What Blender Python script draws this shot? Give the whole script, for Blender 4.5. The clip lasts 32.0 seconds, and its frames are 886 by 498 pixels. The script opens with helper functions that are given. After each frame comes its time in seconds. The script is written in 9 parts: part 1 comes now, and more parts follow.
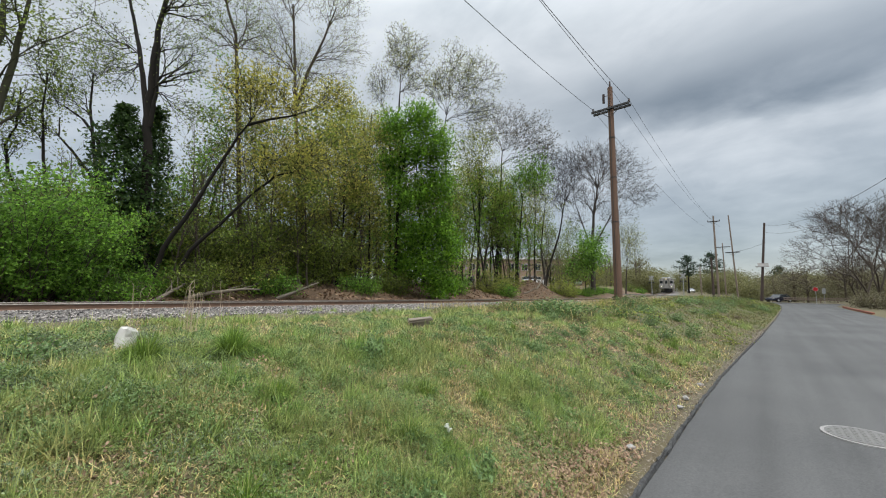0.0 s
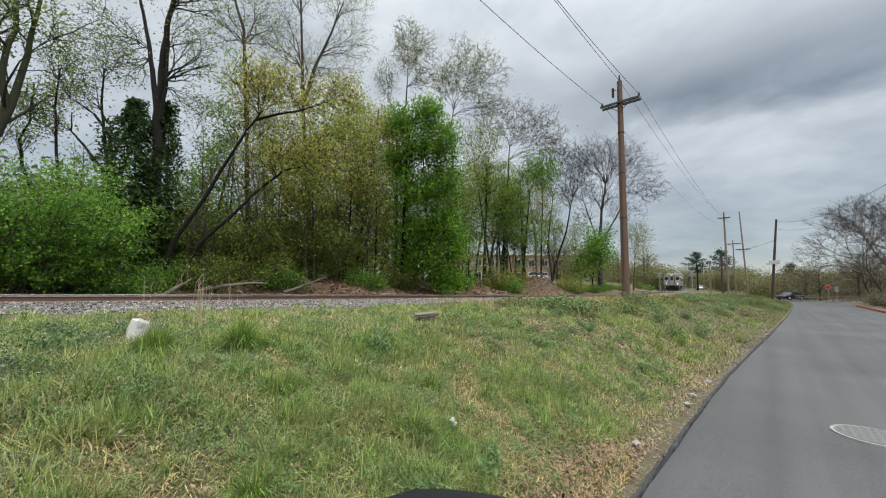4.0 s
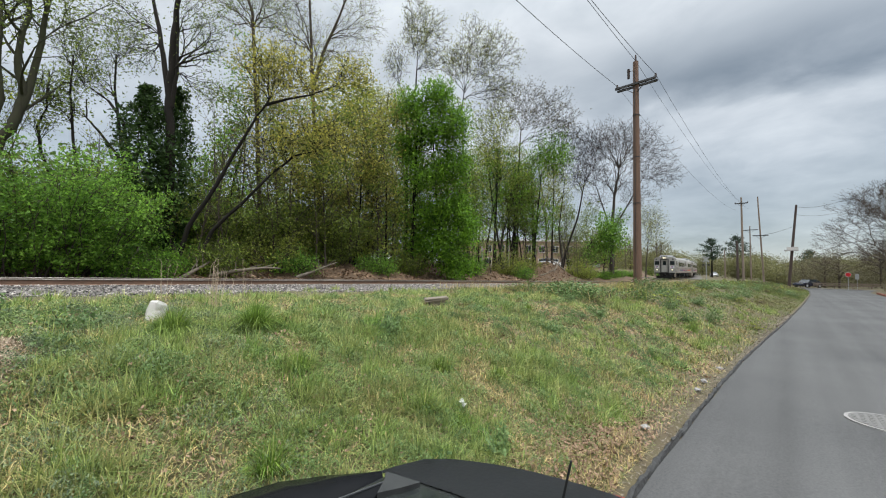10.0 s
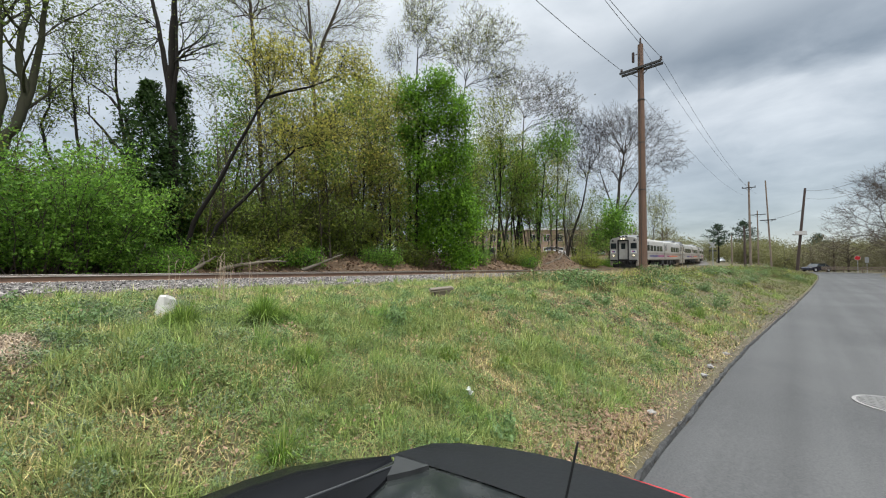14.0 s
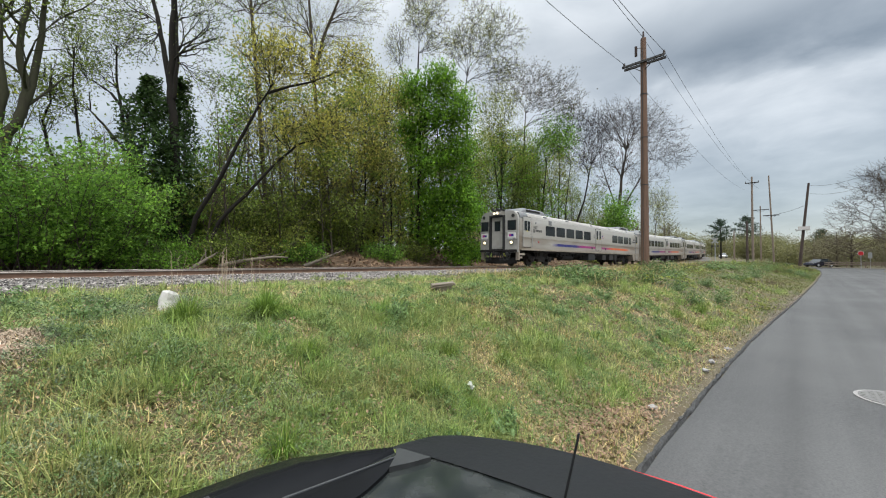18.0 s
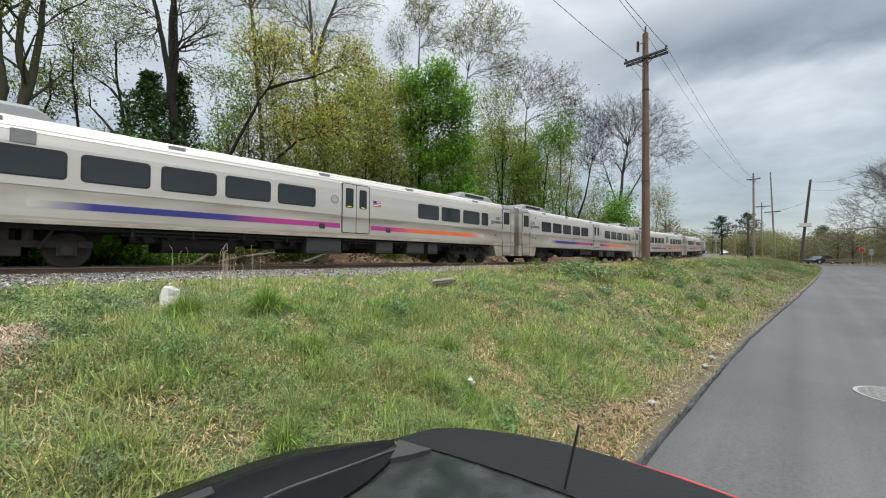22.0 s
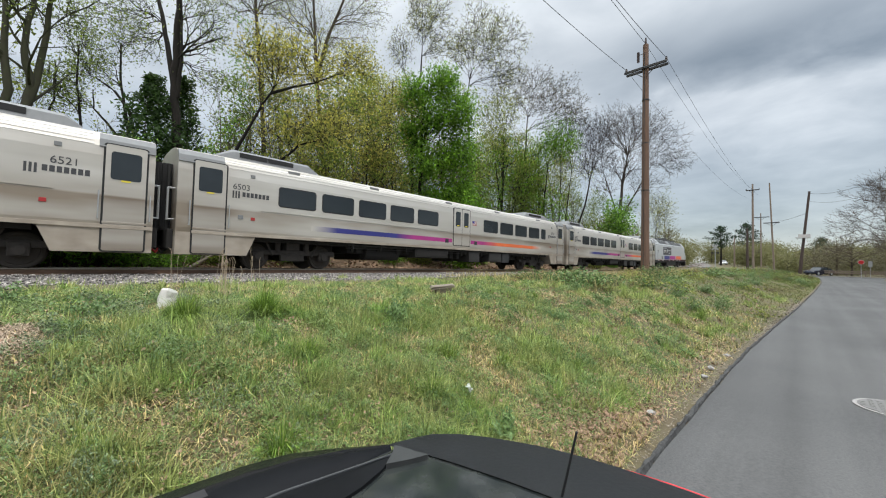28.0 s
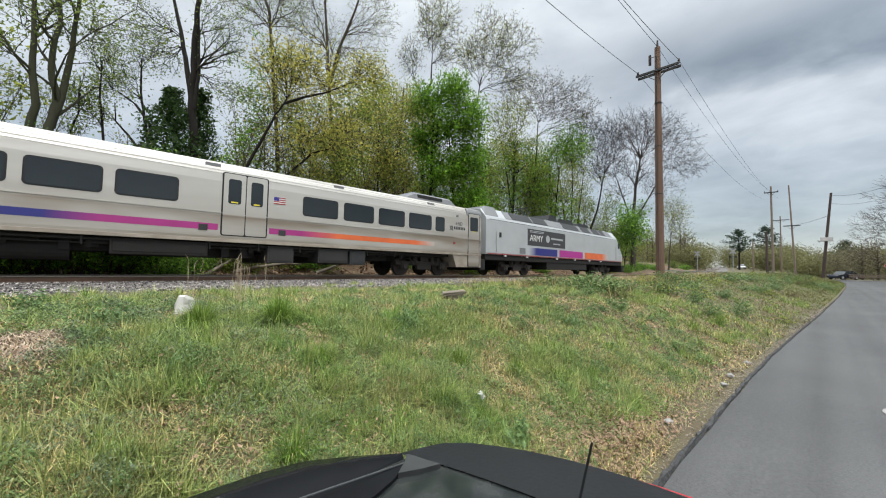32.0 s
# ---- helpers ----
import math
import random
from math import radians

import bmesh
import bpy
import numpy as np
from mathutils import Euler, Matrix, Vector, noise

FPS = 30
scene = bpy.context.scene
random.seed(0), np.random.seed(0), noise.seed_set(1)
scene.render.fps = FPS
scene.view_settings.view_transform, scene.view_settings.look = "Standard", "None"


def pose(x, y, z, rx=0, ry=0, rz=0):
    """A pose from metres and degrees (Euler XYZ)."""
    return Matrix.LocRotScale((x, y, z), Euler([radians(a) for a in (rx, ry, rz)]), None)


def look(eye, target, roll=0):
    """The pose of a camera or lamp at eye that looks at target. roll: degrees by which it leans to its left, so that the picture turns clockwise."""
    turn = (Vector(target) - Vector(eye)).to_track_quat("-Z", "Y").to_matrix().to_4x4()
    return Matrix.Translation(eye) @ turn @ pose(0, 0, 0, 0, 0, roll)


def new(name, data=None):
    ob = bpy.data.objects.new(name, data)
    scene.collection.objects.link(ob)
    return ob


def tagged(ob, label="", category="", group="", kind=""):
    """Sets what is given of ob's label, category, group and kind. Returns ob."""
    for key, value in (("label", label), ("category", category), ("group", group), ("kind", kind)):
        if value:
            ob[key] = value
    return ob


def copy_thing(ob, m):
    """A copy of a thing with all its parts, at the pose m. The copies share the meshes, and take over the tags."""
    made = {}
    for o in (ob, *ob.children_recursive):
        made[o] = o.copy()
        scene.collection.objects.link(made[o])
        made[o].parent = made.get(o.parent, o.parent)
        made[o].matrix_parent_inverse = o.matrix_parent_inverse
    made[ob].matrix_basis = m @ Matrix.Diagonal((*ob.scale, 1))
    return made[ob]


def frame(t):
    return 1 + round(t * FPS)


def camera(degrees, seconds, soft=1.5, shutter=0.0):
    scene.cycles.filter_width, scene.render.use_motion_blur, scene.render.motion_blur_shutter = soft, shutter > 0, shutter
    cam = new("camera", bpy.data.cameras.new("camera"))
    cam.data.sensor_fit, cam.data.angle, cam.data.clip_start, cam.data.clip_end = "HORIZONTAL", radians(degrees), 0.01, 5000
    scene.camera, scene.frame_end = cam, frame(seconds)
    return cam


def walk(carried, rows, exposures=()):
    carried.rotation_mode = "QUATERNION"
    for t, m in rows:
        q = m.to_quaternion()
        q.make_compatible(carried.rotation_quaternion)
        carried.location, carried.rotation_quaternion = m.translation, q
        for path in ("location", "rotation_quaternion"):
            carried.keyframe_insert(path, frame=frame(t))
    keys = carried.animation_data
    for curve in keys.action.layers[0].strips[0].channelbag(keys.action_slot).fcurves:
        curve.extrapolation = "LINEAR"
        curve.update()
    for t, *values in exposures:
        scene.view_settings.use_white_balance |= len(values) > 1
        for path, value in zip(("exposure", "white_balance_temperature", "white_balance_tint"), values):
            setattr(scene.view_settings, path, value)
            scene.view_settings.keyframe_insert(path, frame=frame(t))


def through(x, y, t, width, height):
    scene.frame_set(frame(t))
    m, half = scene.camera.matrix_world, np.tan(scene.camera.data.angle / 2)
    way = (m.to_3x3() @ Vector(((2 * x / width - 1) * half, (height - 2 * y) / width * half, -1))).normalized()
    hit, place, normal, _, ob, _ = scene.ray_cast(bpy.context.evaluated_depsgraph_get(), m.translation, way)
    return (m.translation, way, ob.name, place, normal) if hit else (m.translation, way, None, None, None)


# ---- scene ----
# the camera, held by hand above the roof of a parked car
cam = camera(100.74, 32.0, 1.1)
walk(cam, [
    (0, pose(0, 0, 1.9, 96.8, -0.86, -49.3)), (0.5, pose(0, 0, 1.899, 96.8, -0.82, -49.25)), (1, pose(0, 0, 1.898, 96.83, -0.94, -49.29)), (1.5, pose(0, 0, 1.897, 96.86, -0.95, -49.29)),
    (2, pose(0, 0, 1.897, 96.89, -0.93, -49.23)), (2.5, pose(0, 0, 1.896, 96.83, -1.02, -49.1)), (3, pose(0, 0, 1.895, 96.69, -1.07, -48.8)), (3.5, pose(0, 0, 1.894, 96.41, -1.24, -48.54)),
    (5.5, pose(0, 0, 1.884, 95.34, -0.89, -47.54)), (6, pose(0, 0, 1.881, 95.2, -0.64, -47.35)), (6.5, pose(0, 0, 1.88, 95.02, -0.47, -47.25)), (7, pose(0, 0, 1.879, 94.91, -0.43, -47.08)),
    (7.5, pose(0, 0, 1.878, 94.79, -0.5, -46.9)), (8, pose(0, 0, 1.876, 94.59, -0.69, -46.73)), (8.5, pose(0, 0, 1.875, 94.42, -0.93, -46.52)), (9, pose(0, 0, 1.874, 94.22, -1.14, -46.46)),
    (9.5, pose(0, 0, 1.873, 94.08, -1.32, -46.53)), (10, pose(0, 0, 1.872, 93.84, -1.51, -46.8)), (10.5, pose(0, 0, 1.871, 93.74, -1.43, -46.98)), (11, pose(0, 0, 1.87, 93.52, -1.42, -47.12)),
    (11.5, pose(0, 0, 1.869, 93.29, -1.3, -47.11)), (12, pose(0, 0, 1.868, 93.07, -1.3, -46.96)), (12.5, pose(0, 0, 1.867, 92.88, -1.28, -46.75)), (13, pose(0, 0, 1.866, 92.76, -1.01, -46.5)),
    (13.5, pose(0, 0, 1.865, 92.59, -0.71, -46.26)), (14, pose(0, 0, 1.865, 92.35, -0.52, -46.07)), (14.5, pose(0, 0, 1.864, 92.12, -0.37, -45.92)), (16.5, pose(0, 0, 1.862, 91.61, -0.24, -45.95)),
    (17, pose(0, 0, 1.861, 91.64, -0.3, -45.98)), (17.5, pose(0, 0, 1.861, 91.7, -0.45, -45.95)), (18, pose(0, 0, 1.86, 91.69, -0.47, -45.84)), (18.5, pose(0, 0, 1.86, 91.54, -0.52, -45.73)),
    (19, pose(0, 0, 1.859, 91.34, -0.56, -45.68)), (19.5, pose(0, 0, 1.858, 91.11, -0.57, -45.71)), (20, pose(0, 0, 1.858, 90.99, -0.56, -45.75)), (20.5, pose(0, 0, 1.857, 90.96, -0.43, -45.75)),
    (21, pose(0, 0, 1.856, 90.97, -0.41, -45.75)), (21.5, pose(0, 0, 1.855, 91.03, -0.38, -45.74)), (22, pose(0, 0, 1.854, 91.13, -0.52, -45.75)), (22.5, pose(0, 0, 1.854, 91.27, -0.68, -45.78)),
    (23, pose(0, 0, 1.853, 91.43, -0.77, -45.83)), (23.5, pose(0, 0, 1.853, 91.54, -0.81, -45.89)), (24, pose(0, 0, 1.852, 91.58, -0.84, -45.96)), (24.5, pose(0, 0, 1.852, 91.62, -0.79, -45.97)),
    (25, pose(0, 0, 1.852, 91.72, -0.9, -46)), (25.5, pose(0, 0, 1.852, 91.88, -1.07, -45.98)), (27.5, pose(0, 0, 1.85, 92.11, -1.32, -45.77)), (28, pose(0, 0, 1.85, 92.1, -1.33, -45.85)),
    (28.5, pose(0, 0, 1.85, 92.09, -1.32, -45.77)), (29, pose(0, 0, 1.851, 92.19, -1.33, -45.61)), (29.5, pose(0, 0, 1.851, 92.34, -1.21, -45.41)), (30, pose(0, 0, 1.852, 92.43, -1.16, -45.26)),
    (30.5, pose(0, 0, 1.852, 92.58, -1.06, -45.21)), (31, pose(0, 0, 1.852, 92.69, -0.99, -45.16)), (31.5, pose(0, 0, 1.853, 92.84, -0.91, -44.94)), (32, pose(0, 0, 1.853, 92.97, -1.03, -44.09)),
], exposures=((0, -0.27), (7, -0.25), (13, -0.09), (32, -0.09)))

# ---- sky and sun: high overcast with darker cloud bands ----
world = bpy.data.worlds.new("world")
scene.world = world
world.use_nodes = True
scene.view_settings.exposure = -0.09


def build_sky():
    nt = world.node_tree
    nt.nodes.clear()
    N, K = nt.nodes.new, nt.links.new
    out = N("ShaderNodeOutputWorld")
    sky = N("ShaderNodeTexSky")
    sky.sky_type, sky.sun_disc = "NISHITA", False
    sky.sun_elevation, sky.sun_rotation = radians(58), radians(200)
    bg_sky = N("ShaderNodeBackground")
    bg_sky.inputs["Strength"].default_value = 0.05
    K(sky.outputs["Color"], bg_sky.inputs["Color"])
    tc = N("ShaderNodeTexCoord")
    sep = N("ShaderNodeSeparateXYZ")
    K(tc.outputs["Generated"], sep.inputs[0])

    def math_node(op, a, b=None):
        n = N("ShaderNodeMath")
        n.operation = op
        for i, v in enumerate((a, b)):
            if v is None:
                continue
            if isinstance(v, (int, float)):
                n.inputs[i].default_value = v
            else:
                K(v, n.inputs[i])
        return n.outputs[0]

    up = math_node("MAXIMUM", sep.outputs[2], 0.0)
    den = math_node("ADD", up, 0.16)
    px, py = math_node("DIVIDE", sep.outputs[0], den), math_node("DIVIDE", sep.outputs[1], den)
    mp = N("ShaderNodeMapping")
    mp.inputs["Rotation"].default_value = (0, 0, radians(CLOUD_TURN))
    mp.inputs["Location"].default_value = CLOUD_SHIFT
    mp.inputs["Scale"].default_value = (1.0, 0.7, 1)
    den2 = math_node("ADD", up, 0.30)
    comb2 = N("ShaderNodeCombineXYZ")
    K(math_node("DIVIDE", sep.outputs[0], den2), comb2.inputs[0])
    K(math_node("DIVIDE", sep.outputs[1], den2), comb2.inputs[1])
    K(comb2.outputs[0], mp.inputs[0])
    n1, n2 = N("ShaderNodeTexNoise"), N("ShaderNodeTexNoise")
    for n, s, d, r in ((n1, 1.7, 4, 0.5), (n2, 4.6, 7, 0.55)):
        n.inputs["Scale"].default_value, n.inputs["Detail"].default_value = s, d
        n.inputs["Roughness"].default_value = r
        n.inputs["Distortion"].default_value = 0.25
        K(mp.outputs[0], n.inputs["Vector"])

    def smooth(v, a, b):
        m = N("ShaderNodeMapRange")
        m.interpolation_type = "SMOOTHSTEP"
        m.inputs["From Min"].default_value, m.inputs["From Max"].default_value = a, b
        K(v, m.inputs["Value"])
        return m.outputs[0]

    # a long dark roll of cloud with a soft upper and a firmer lower edge
    wob = math_node("ADD", math_node("MULTIPLY", math_node("SUBTRACT", n1.outputs[0], 0.5), 0.75), math_node("MULTIPLY", math_node("SUBTRACT", n2.outputs[0], 0.5), 0.28))
    bent = math_node("ADD", math_node("ADD", px, wob), math_node("MULTIPLY", py, 0.10))
    fade = math_node("MINIMUM", math_node("MAXIMUM", math_node("DIVIDE", math_node("SUBTRACT", 0.85, py), 0.5), 0.0), 1.0)
    dark = math_node("MULTIPLY", smooth(bent, 1.12, 1.5), math_node("SUBTRACT", 1.0, smooth(bent, 1.58, 1.86)))
    roll = math_node("SUBTRACT", 1.0, math_node("MULTIPLY", fade, dark))
    mix = math_node("ADD", math_node("ADD", math_node("MULTIPLY", n1.outputs[0], 0.34), math_node("MULTIPLY", n2.outputs[0], 0.40)), math_node("ADD", 0.16, math_node("MULTIPLY", roll, 0.26)))
    low = math_node("MULTIPLY", math_node("MINIMUM", math_node("MAXIMUM", math_node("DIVIDE", math_node("SUBTRACT", 0.36, up), 0.2), 0.0), 1.0), 0.20)
    mix = math_node("SUBTRACT", mix, low)
    ramp = N("ShaderNodeValToRGB")
    els = ramp.color_ramp.elements
    els[0].position, els[0].color = 0.42, (0.24, 0.275, 0.285, 1)
    els[1].position, els[1].color = 0.93, (1.14, 1.18, 1.18, 1)
    for p, c in ((0.54, (0.42, 0.46, 0.475)), (0.68, (0.62, 0.665, 0.68)), (0.79, (0.84, 0.88, 0.89))):
        e = els.new(p)
        e.color = (*c, 1)
    K(mix, ramp.inputs[0])
    # an overcast dome grows brighter towards the zenith
    gain = math_node("ADD", HORIZON, math_node("MULTIPLY", math_node("POWER", up, 7.0), ZENITH))
    bg = N("ShaderNodeBackground")
    K(ramp.outputs[0], bg.inputs["Color"])
    K(gain, bg.inputs["Strength"])
    add = N("ShaderNodeAddShader")
    K(bg_sky.outputs[0], add.inputs[0])
    K(bg.outputs[0], add.inputs[1])
    K(add.outputs[0], out.inputs["Surface"])


CLOUD_TURN, CLOUD_SHIFT, HORIZON, ZENITH = 8, (0.3, 0.1, 0), 0.74, 9.5
build_sky()
sun = new("sun", bpy.data.lights.new("sun", "SUN"))
sun.data.energy, sun.data.angle, sun.data.color = 1.9, radians(25), (1.0, 0.96, 0.9)
sun.matrix_world = look((-20, -40, 70), (0, 0, 0))


# ---- materials ----
def mat(name, col, col2=None, rough=0.7, metal=0.0, scale=6.0, big=0.6, var=1.0, bump=0.15, rand="", spec=0.4,
        stretch=(1, 1, 1), detail=4, coat=0.0, randcol=None, bumpscale=None):
    """A surface of two mottled colours at two scales with fine relief."""
    m = bpy.data.materials.new(name)
    m.use_nodes = True
    nt = m.node_tree
    N, K = nt.nodes.new, nt.links.new
    b = nt.nodes["Principled BSDF"]
    col2 = col2 or tuple(c * 0.72 for c in col)
    tc, mp = N("ShaderNodeTexCoord"), N("ShaderNodeMapping")
    mp.inputs["Scale"].default_value = stretch
    K(tc.outputs["Object"], mp.inputs[0])
    n1, n2 = N("ShaderNodeTexNoise"), N("ShaderNodeTexNoise")
    n1.inputs["Scale"].default_value, n1.inputs["Detail"].default_value = scale, detail
    n2.inputs["Scale"].default_value, n2.inputs["Detail"].default_value = big, 3
    K(mp.outputs[0], n1.inputs["Vector"])
    K(mp.outputs[0], n2.inputs["Vector"])
    av = N("ShaderNodeMath")
    av.operation = "MULTIPLY_ADD"
    K(n1.outputs[0], av.inputs[0])
    av.inputs[1].default_value = 0.6
    hf = N("ShaderNodeMath")
    hf.operation = "MULTIPLY"
    K(n2.outputs[0], hf.inputs[0])
    hf.inputs[1].default_value = 0.4
    K(hf.outputs[0], av.inputs[2])
    rg = N("ShaderNodeMapRange")
    rg.inputs["From Min"].default_value, rg.inputs["From Max"].default_value = 0.5 - 0.22 / var, 0.5 + 0.22 / var
    K(av.outputs[0], rg.inputs["Value"])
    mx = N("ShaderNodeMix")
    mx.data_type = "RGBA"
    mx.inputs[6].default_value, mx.inputs[7].default_value = (*col2, 1), (*col, 1)
    K(rg.outputs[0], mx.inputs[0])
    colour = mx.outputs[2]
    if rand:
        if rand == "island":
            src = N("ShaderNodeNewGeometry").outputs["Random Per Island"]
        else:
            src = N("ShaderNodeObjectInfo").outputs["Random"]
        r = N("ShaderNodeValToRGB")
        els = r.color_ramp.elements
        cols = randcol or [(0.6, 0.6, 0.6), (1.0, 1.0, 1.0), (1.4, 1.4, 1.4)]
        while len(els) < len(cols):
            els.new(0.5)
        for i, c in enumerate(cols):
            els[i].position, els[i].color = i / (len(cols) - 1), (*c, 1)
        K(src, r.inputs[0])
        mu = N("ShaderNodeMix")
        mu.data_type, mu.blend_type = "RGBA", "MULTIPLY"
        mu.inputs[0].default_value = 1.0
        K(colour, mu.inputs[6])
        K(r.outputs[0], mu.inputs[7])
        colour = mu.outputs[2]
    K(colour, b.inputs["Base Color"])
    rr = N("ShaderNodeMapRange")
    rr.inputs["To Min"].default_value, rr.inputs["To Max"].default_value = max(0.02, rough - 0.08), min(1, rough + 0.08)
    K(n1.outputs[0], rr.inputs["Value"])
    K(rr.outputs[0], b.inputs["Roughness"])
    b.inputs["Metallic"].default_value = metal
    b.inputs["Specular IOR Level"].default_value = spec
    b.inputs["Coat Weight"].default_value = coat
    if bump:
        bp = N("ShaderNodeBump")
        bp.inputs["Strength"].default_value, bp.inputs["Distance"].default_value = bump, 0.02
        src = n1.outputs[0]
        if bumpscale:
            n3 = N("ShaderNodeTexNoise")
            n3.inputs["Scale"].default_value, n3.inputs["Detail"].default_value = bumpscale, 3
            K(mp.outputs[0], n3.inputs["Vector"])
            src = n3.outputs[0]
        K(src, bp.inputs["Height"])
        K(bp.outputs[0], b.inputs["Normal"])
    return m


def leaf_mat(name, col, col2, randcol=None, through=0.35, scale=1.2):
    m = mat(name, col, col2, rough=0.55, scale=scale, big=scale * 0.25, bump=0, var=1.4, rand="island", spec=0.3,
            randcol=randcol or [(0.38, 0.42, 0.4), (0.75, 0.8, 0.75), (1.1, 1.08, 1.0), (1.75, 1.65, 1.4)])
    nt = m.node_tree
    b, out = nt.nodes["Principled BSDF"], nt.nodes["Material Output"]
    tr = nt.nodes.new("ShaderNodeBsdfTranslucent")
    mixer = nt.nodes.new("ShaderNodeMixShader")
    mixer.inputs[0].default_value = through
    nt.links.new(b.inputs["Base Color"].links[0].from_socket, tr.inputs[0])
    nt.links.new(b.outputs[0], mixer.inputs[1])
    nt.links.new(tr.outputs[0], mixer.inputs[2])
    nt.links.new(mixer.outputs[0], out.inputs["Surface"])
    return m


def glow(name, col, strength):
    m = mat(name, col, col, rough=0.3, bump=0)
    b = m.node_tree.nodes["Principled BSDF"]
    b.inputs["Emission Color"].default_value, b.inputs["Emission Strength"].default_value = (*col, 1), strength
    return m


def steel_side(name, clean, streak, dirt):
    """Stainless steel with brown grime that gathers low on the side, and a band of dirt and painted shade under z 2."""
    m = mat(name, clean, streak, rough=0.42, metal=0.45, scale=1.4, big=0.3, bump=0.02, stretch=(0.25, 1, 3))
    nt = m.node_tree
    N, K = nt.nodes.new, nt.links.new
    b = nt.nodes["Principled BSDF"]
    tc, sp = N("ShaderNodeTexCoord"), N("ShaderNodeSeparateXYZ")
    K(tc.outputs["Object"], sp.inputs[0])
    ramp = N("ShaderNodeValToRGB")
    els = ramp.color_ramp.elements
    els[0].position, els[0].color = 0.10, (0.80, 0.80, 0.80, 1)
    els[1].position, els[1].color = 0.66, (0.05, 0.05, 0.05, 1)
    # the stops from z 1.7 to 2.0 paint dirt and shade as one band
    for p, c in ((0.29, 0.42), (0.36, 0.30), (0.43, 0.45), (0.488, 0.72), (0.502, 0.22)):
        e = els.new(p)
        e.color = (c, c, c, 1)
    sc = N("ShaderNodeMath")
    sc.operation = "MULTIPLY"
    sc.inputs[1].default_value = 0.25
    K(sp.outputs[2], sc.inputs[0])
    K(sc.outputs[0], ramp.inputs[0])
    n = N("ShaderNodeTexNoise")
    n.inputs["Scale"].default_value = 0.7
    mp = N("ShaderNodeMapping")
    mp.inputs["Scale"].default_value = (0.5, 1, 2.5)
    K(tc.outputs["Object"], mp.inputs[0])
    K(mp.outputs[0], n.inputs["Vector"])
    mr = N("ShaderNodeMapRange")
    mr.inputs["From Min"].default_value, mr.inputs["From Max"].default_value = 0.25, 0.7
    mr.inputs["To Min"].default_value, mr.inputs["To Max"].default_value = 0.35, 1.7
    K(n.outputs[0], mr.inputs["Value"])
    mul = N("ShaderNodeMath")
    mul.operation, mul.use_clamp = "MULTIPLY", True
    # more grime towards the ends of a car, thrown up by the wheels
    far, ends, more = N("ShaderNodeMath"), N("ShaderNodeMapRange"), N("ShaderNodeMath")
    far.operation, more.operation = "ABSOLUTE", "ADD"
    K(sp.outputs[0], far.inputs[0])
    K(far.outputs[0], ends.inputs["Value"])
    ends.inputs["From Min"].default_value, ends.inputs["From Max"].default_value = 8.5, 12.6
    ends.inputs["To Max"].default_value = 0.34
    K(ramp.outputs[0], more.inputs[0])
    K(ends.outputs[0], more.inputs[1])
    K(more.outputs[0], mul.inputs[0])
    K(mr.outputs[0], mul.inputs[1])
    mx = N("ShaderNodeMix")
    mx.data_type = "RGBA"
    K(mul.outputs[0], mx.inputs[0])
    K(b.inputs["Base Color"].links[0].from_socket, mx.inputs[6])
    mx.inputs[7].default_value = (*dirt, 1)
    K(mx.outputs[2], b.inputs["Base Color"])
    return m


def print_mat(name, stops):
    """A vinyl stripe whose printed colours run into one another along it."""
    m = bpy.data.materials.new(name)
    m.use_nodes = True
    nt = m.node_tree
    N, K = nt.nodes.new, nt.links.new
    b = nt.nodes["Principled BSDF"]
    tc, sp, ramp = N("ShaderNodeTexCoord"), N("ShaderNodeSeparateXYZ"), N("ShaderNodeValToRGB")
    K(tc.outputs["Generated"], sp.inputs[0])
    K(sp.outputs[0], ramp.inputs[0])
    els = ramp.color_ramp.elements
    while len(els) < len(stops):
        els.new(0.5)
    for e, (p, c) in zip(els, stops):
        e.position, e.color = p, (*c, 1)
    n, mr, mu = N("ShaderNodeTexNoise"), N("ShaderNodeMapRange"), N("ShaderNodeMix")
    n.inputs["Scale"].default_value = 2.0
    K(tc.outputs["Object"], n.inputs["Vector"])
    mr.inputs["To Min"].default_value, mr.inputs["To Max"].default_value = 0.75, 1.1
    K(n.outputs[0], mr.inputs["Value"])
    mu.data_type, mu.blend_type = "RGBA", "MULTIPLY"
    mu.inputs[0].default_value = 1.0
    K(ramp.outputs[0], mu.inputs[6])
    K(mr.outputs[0], mu.inputs[7])
    K(mu.outputs[2], b.inputs["Base Color"])
    b.inputs["Roughness"].default_value = 0.5
    return m


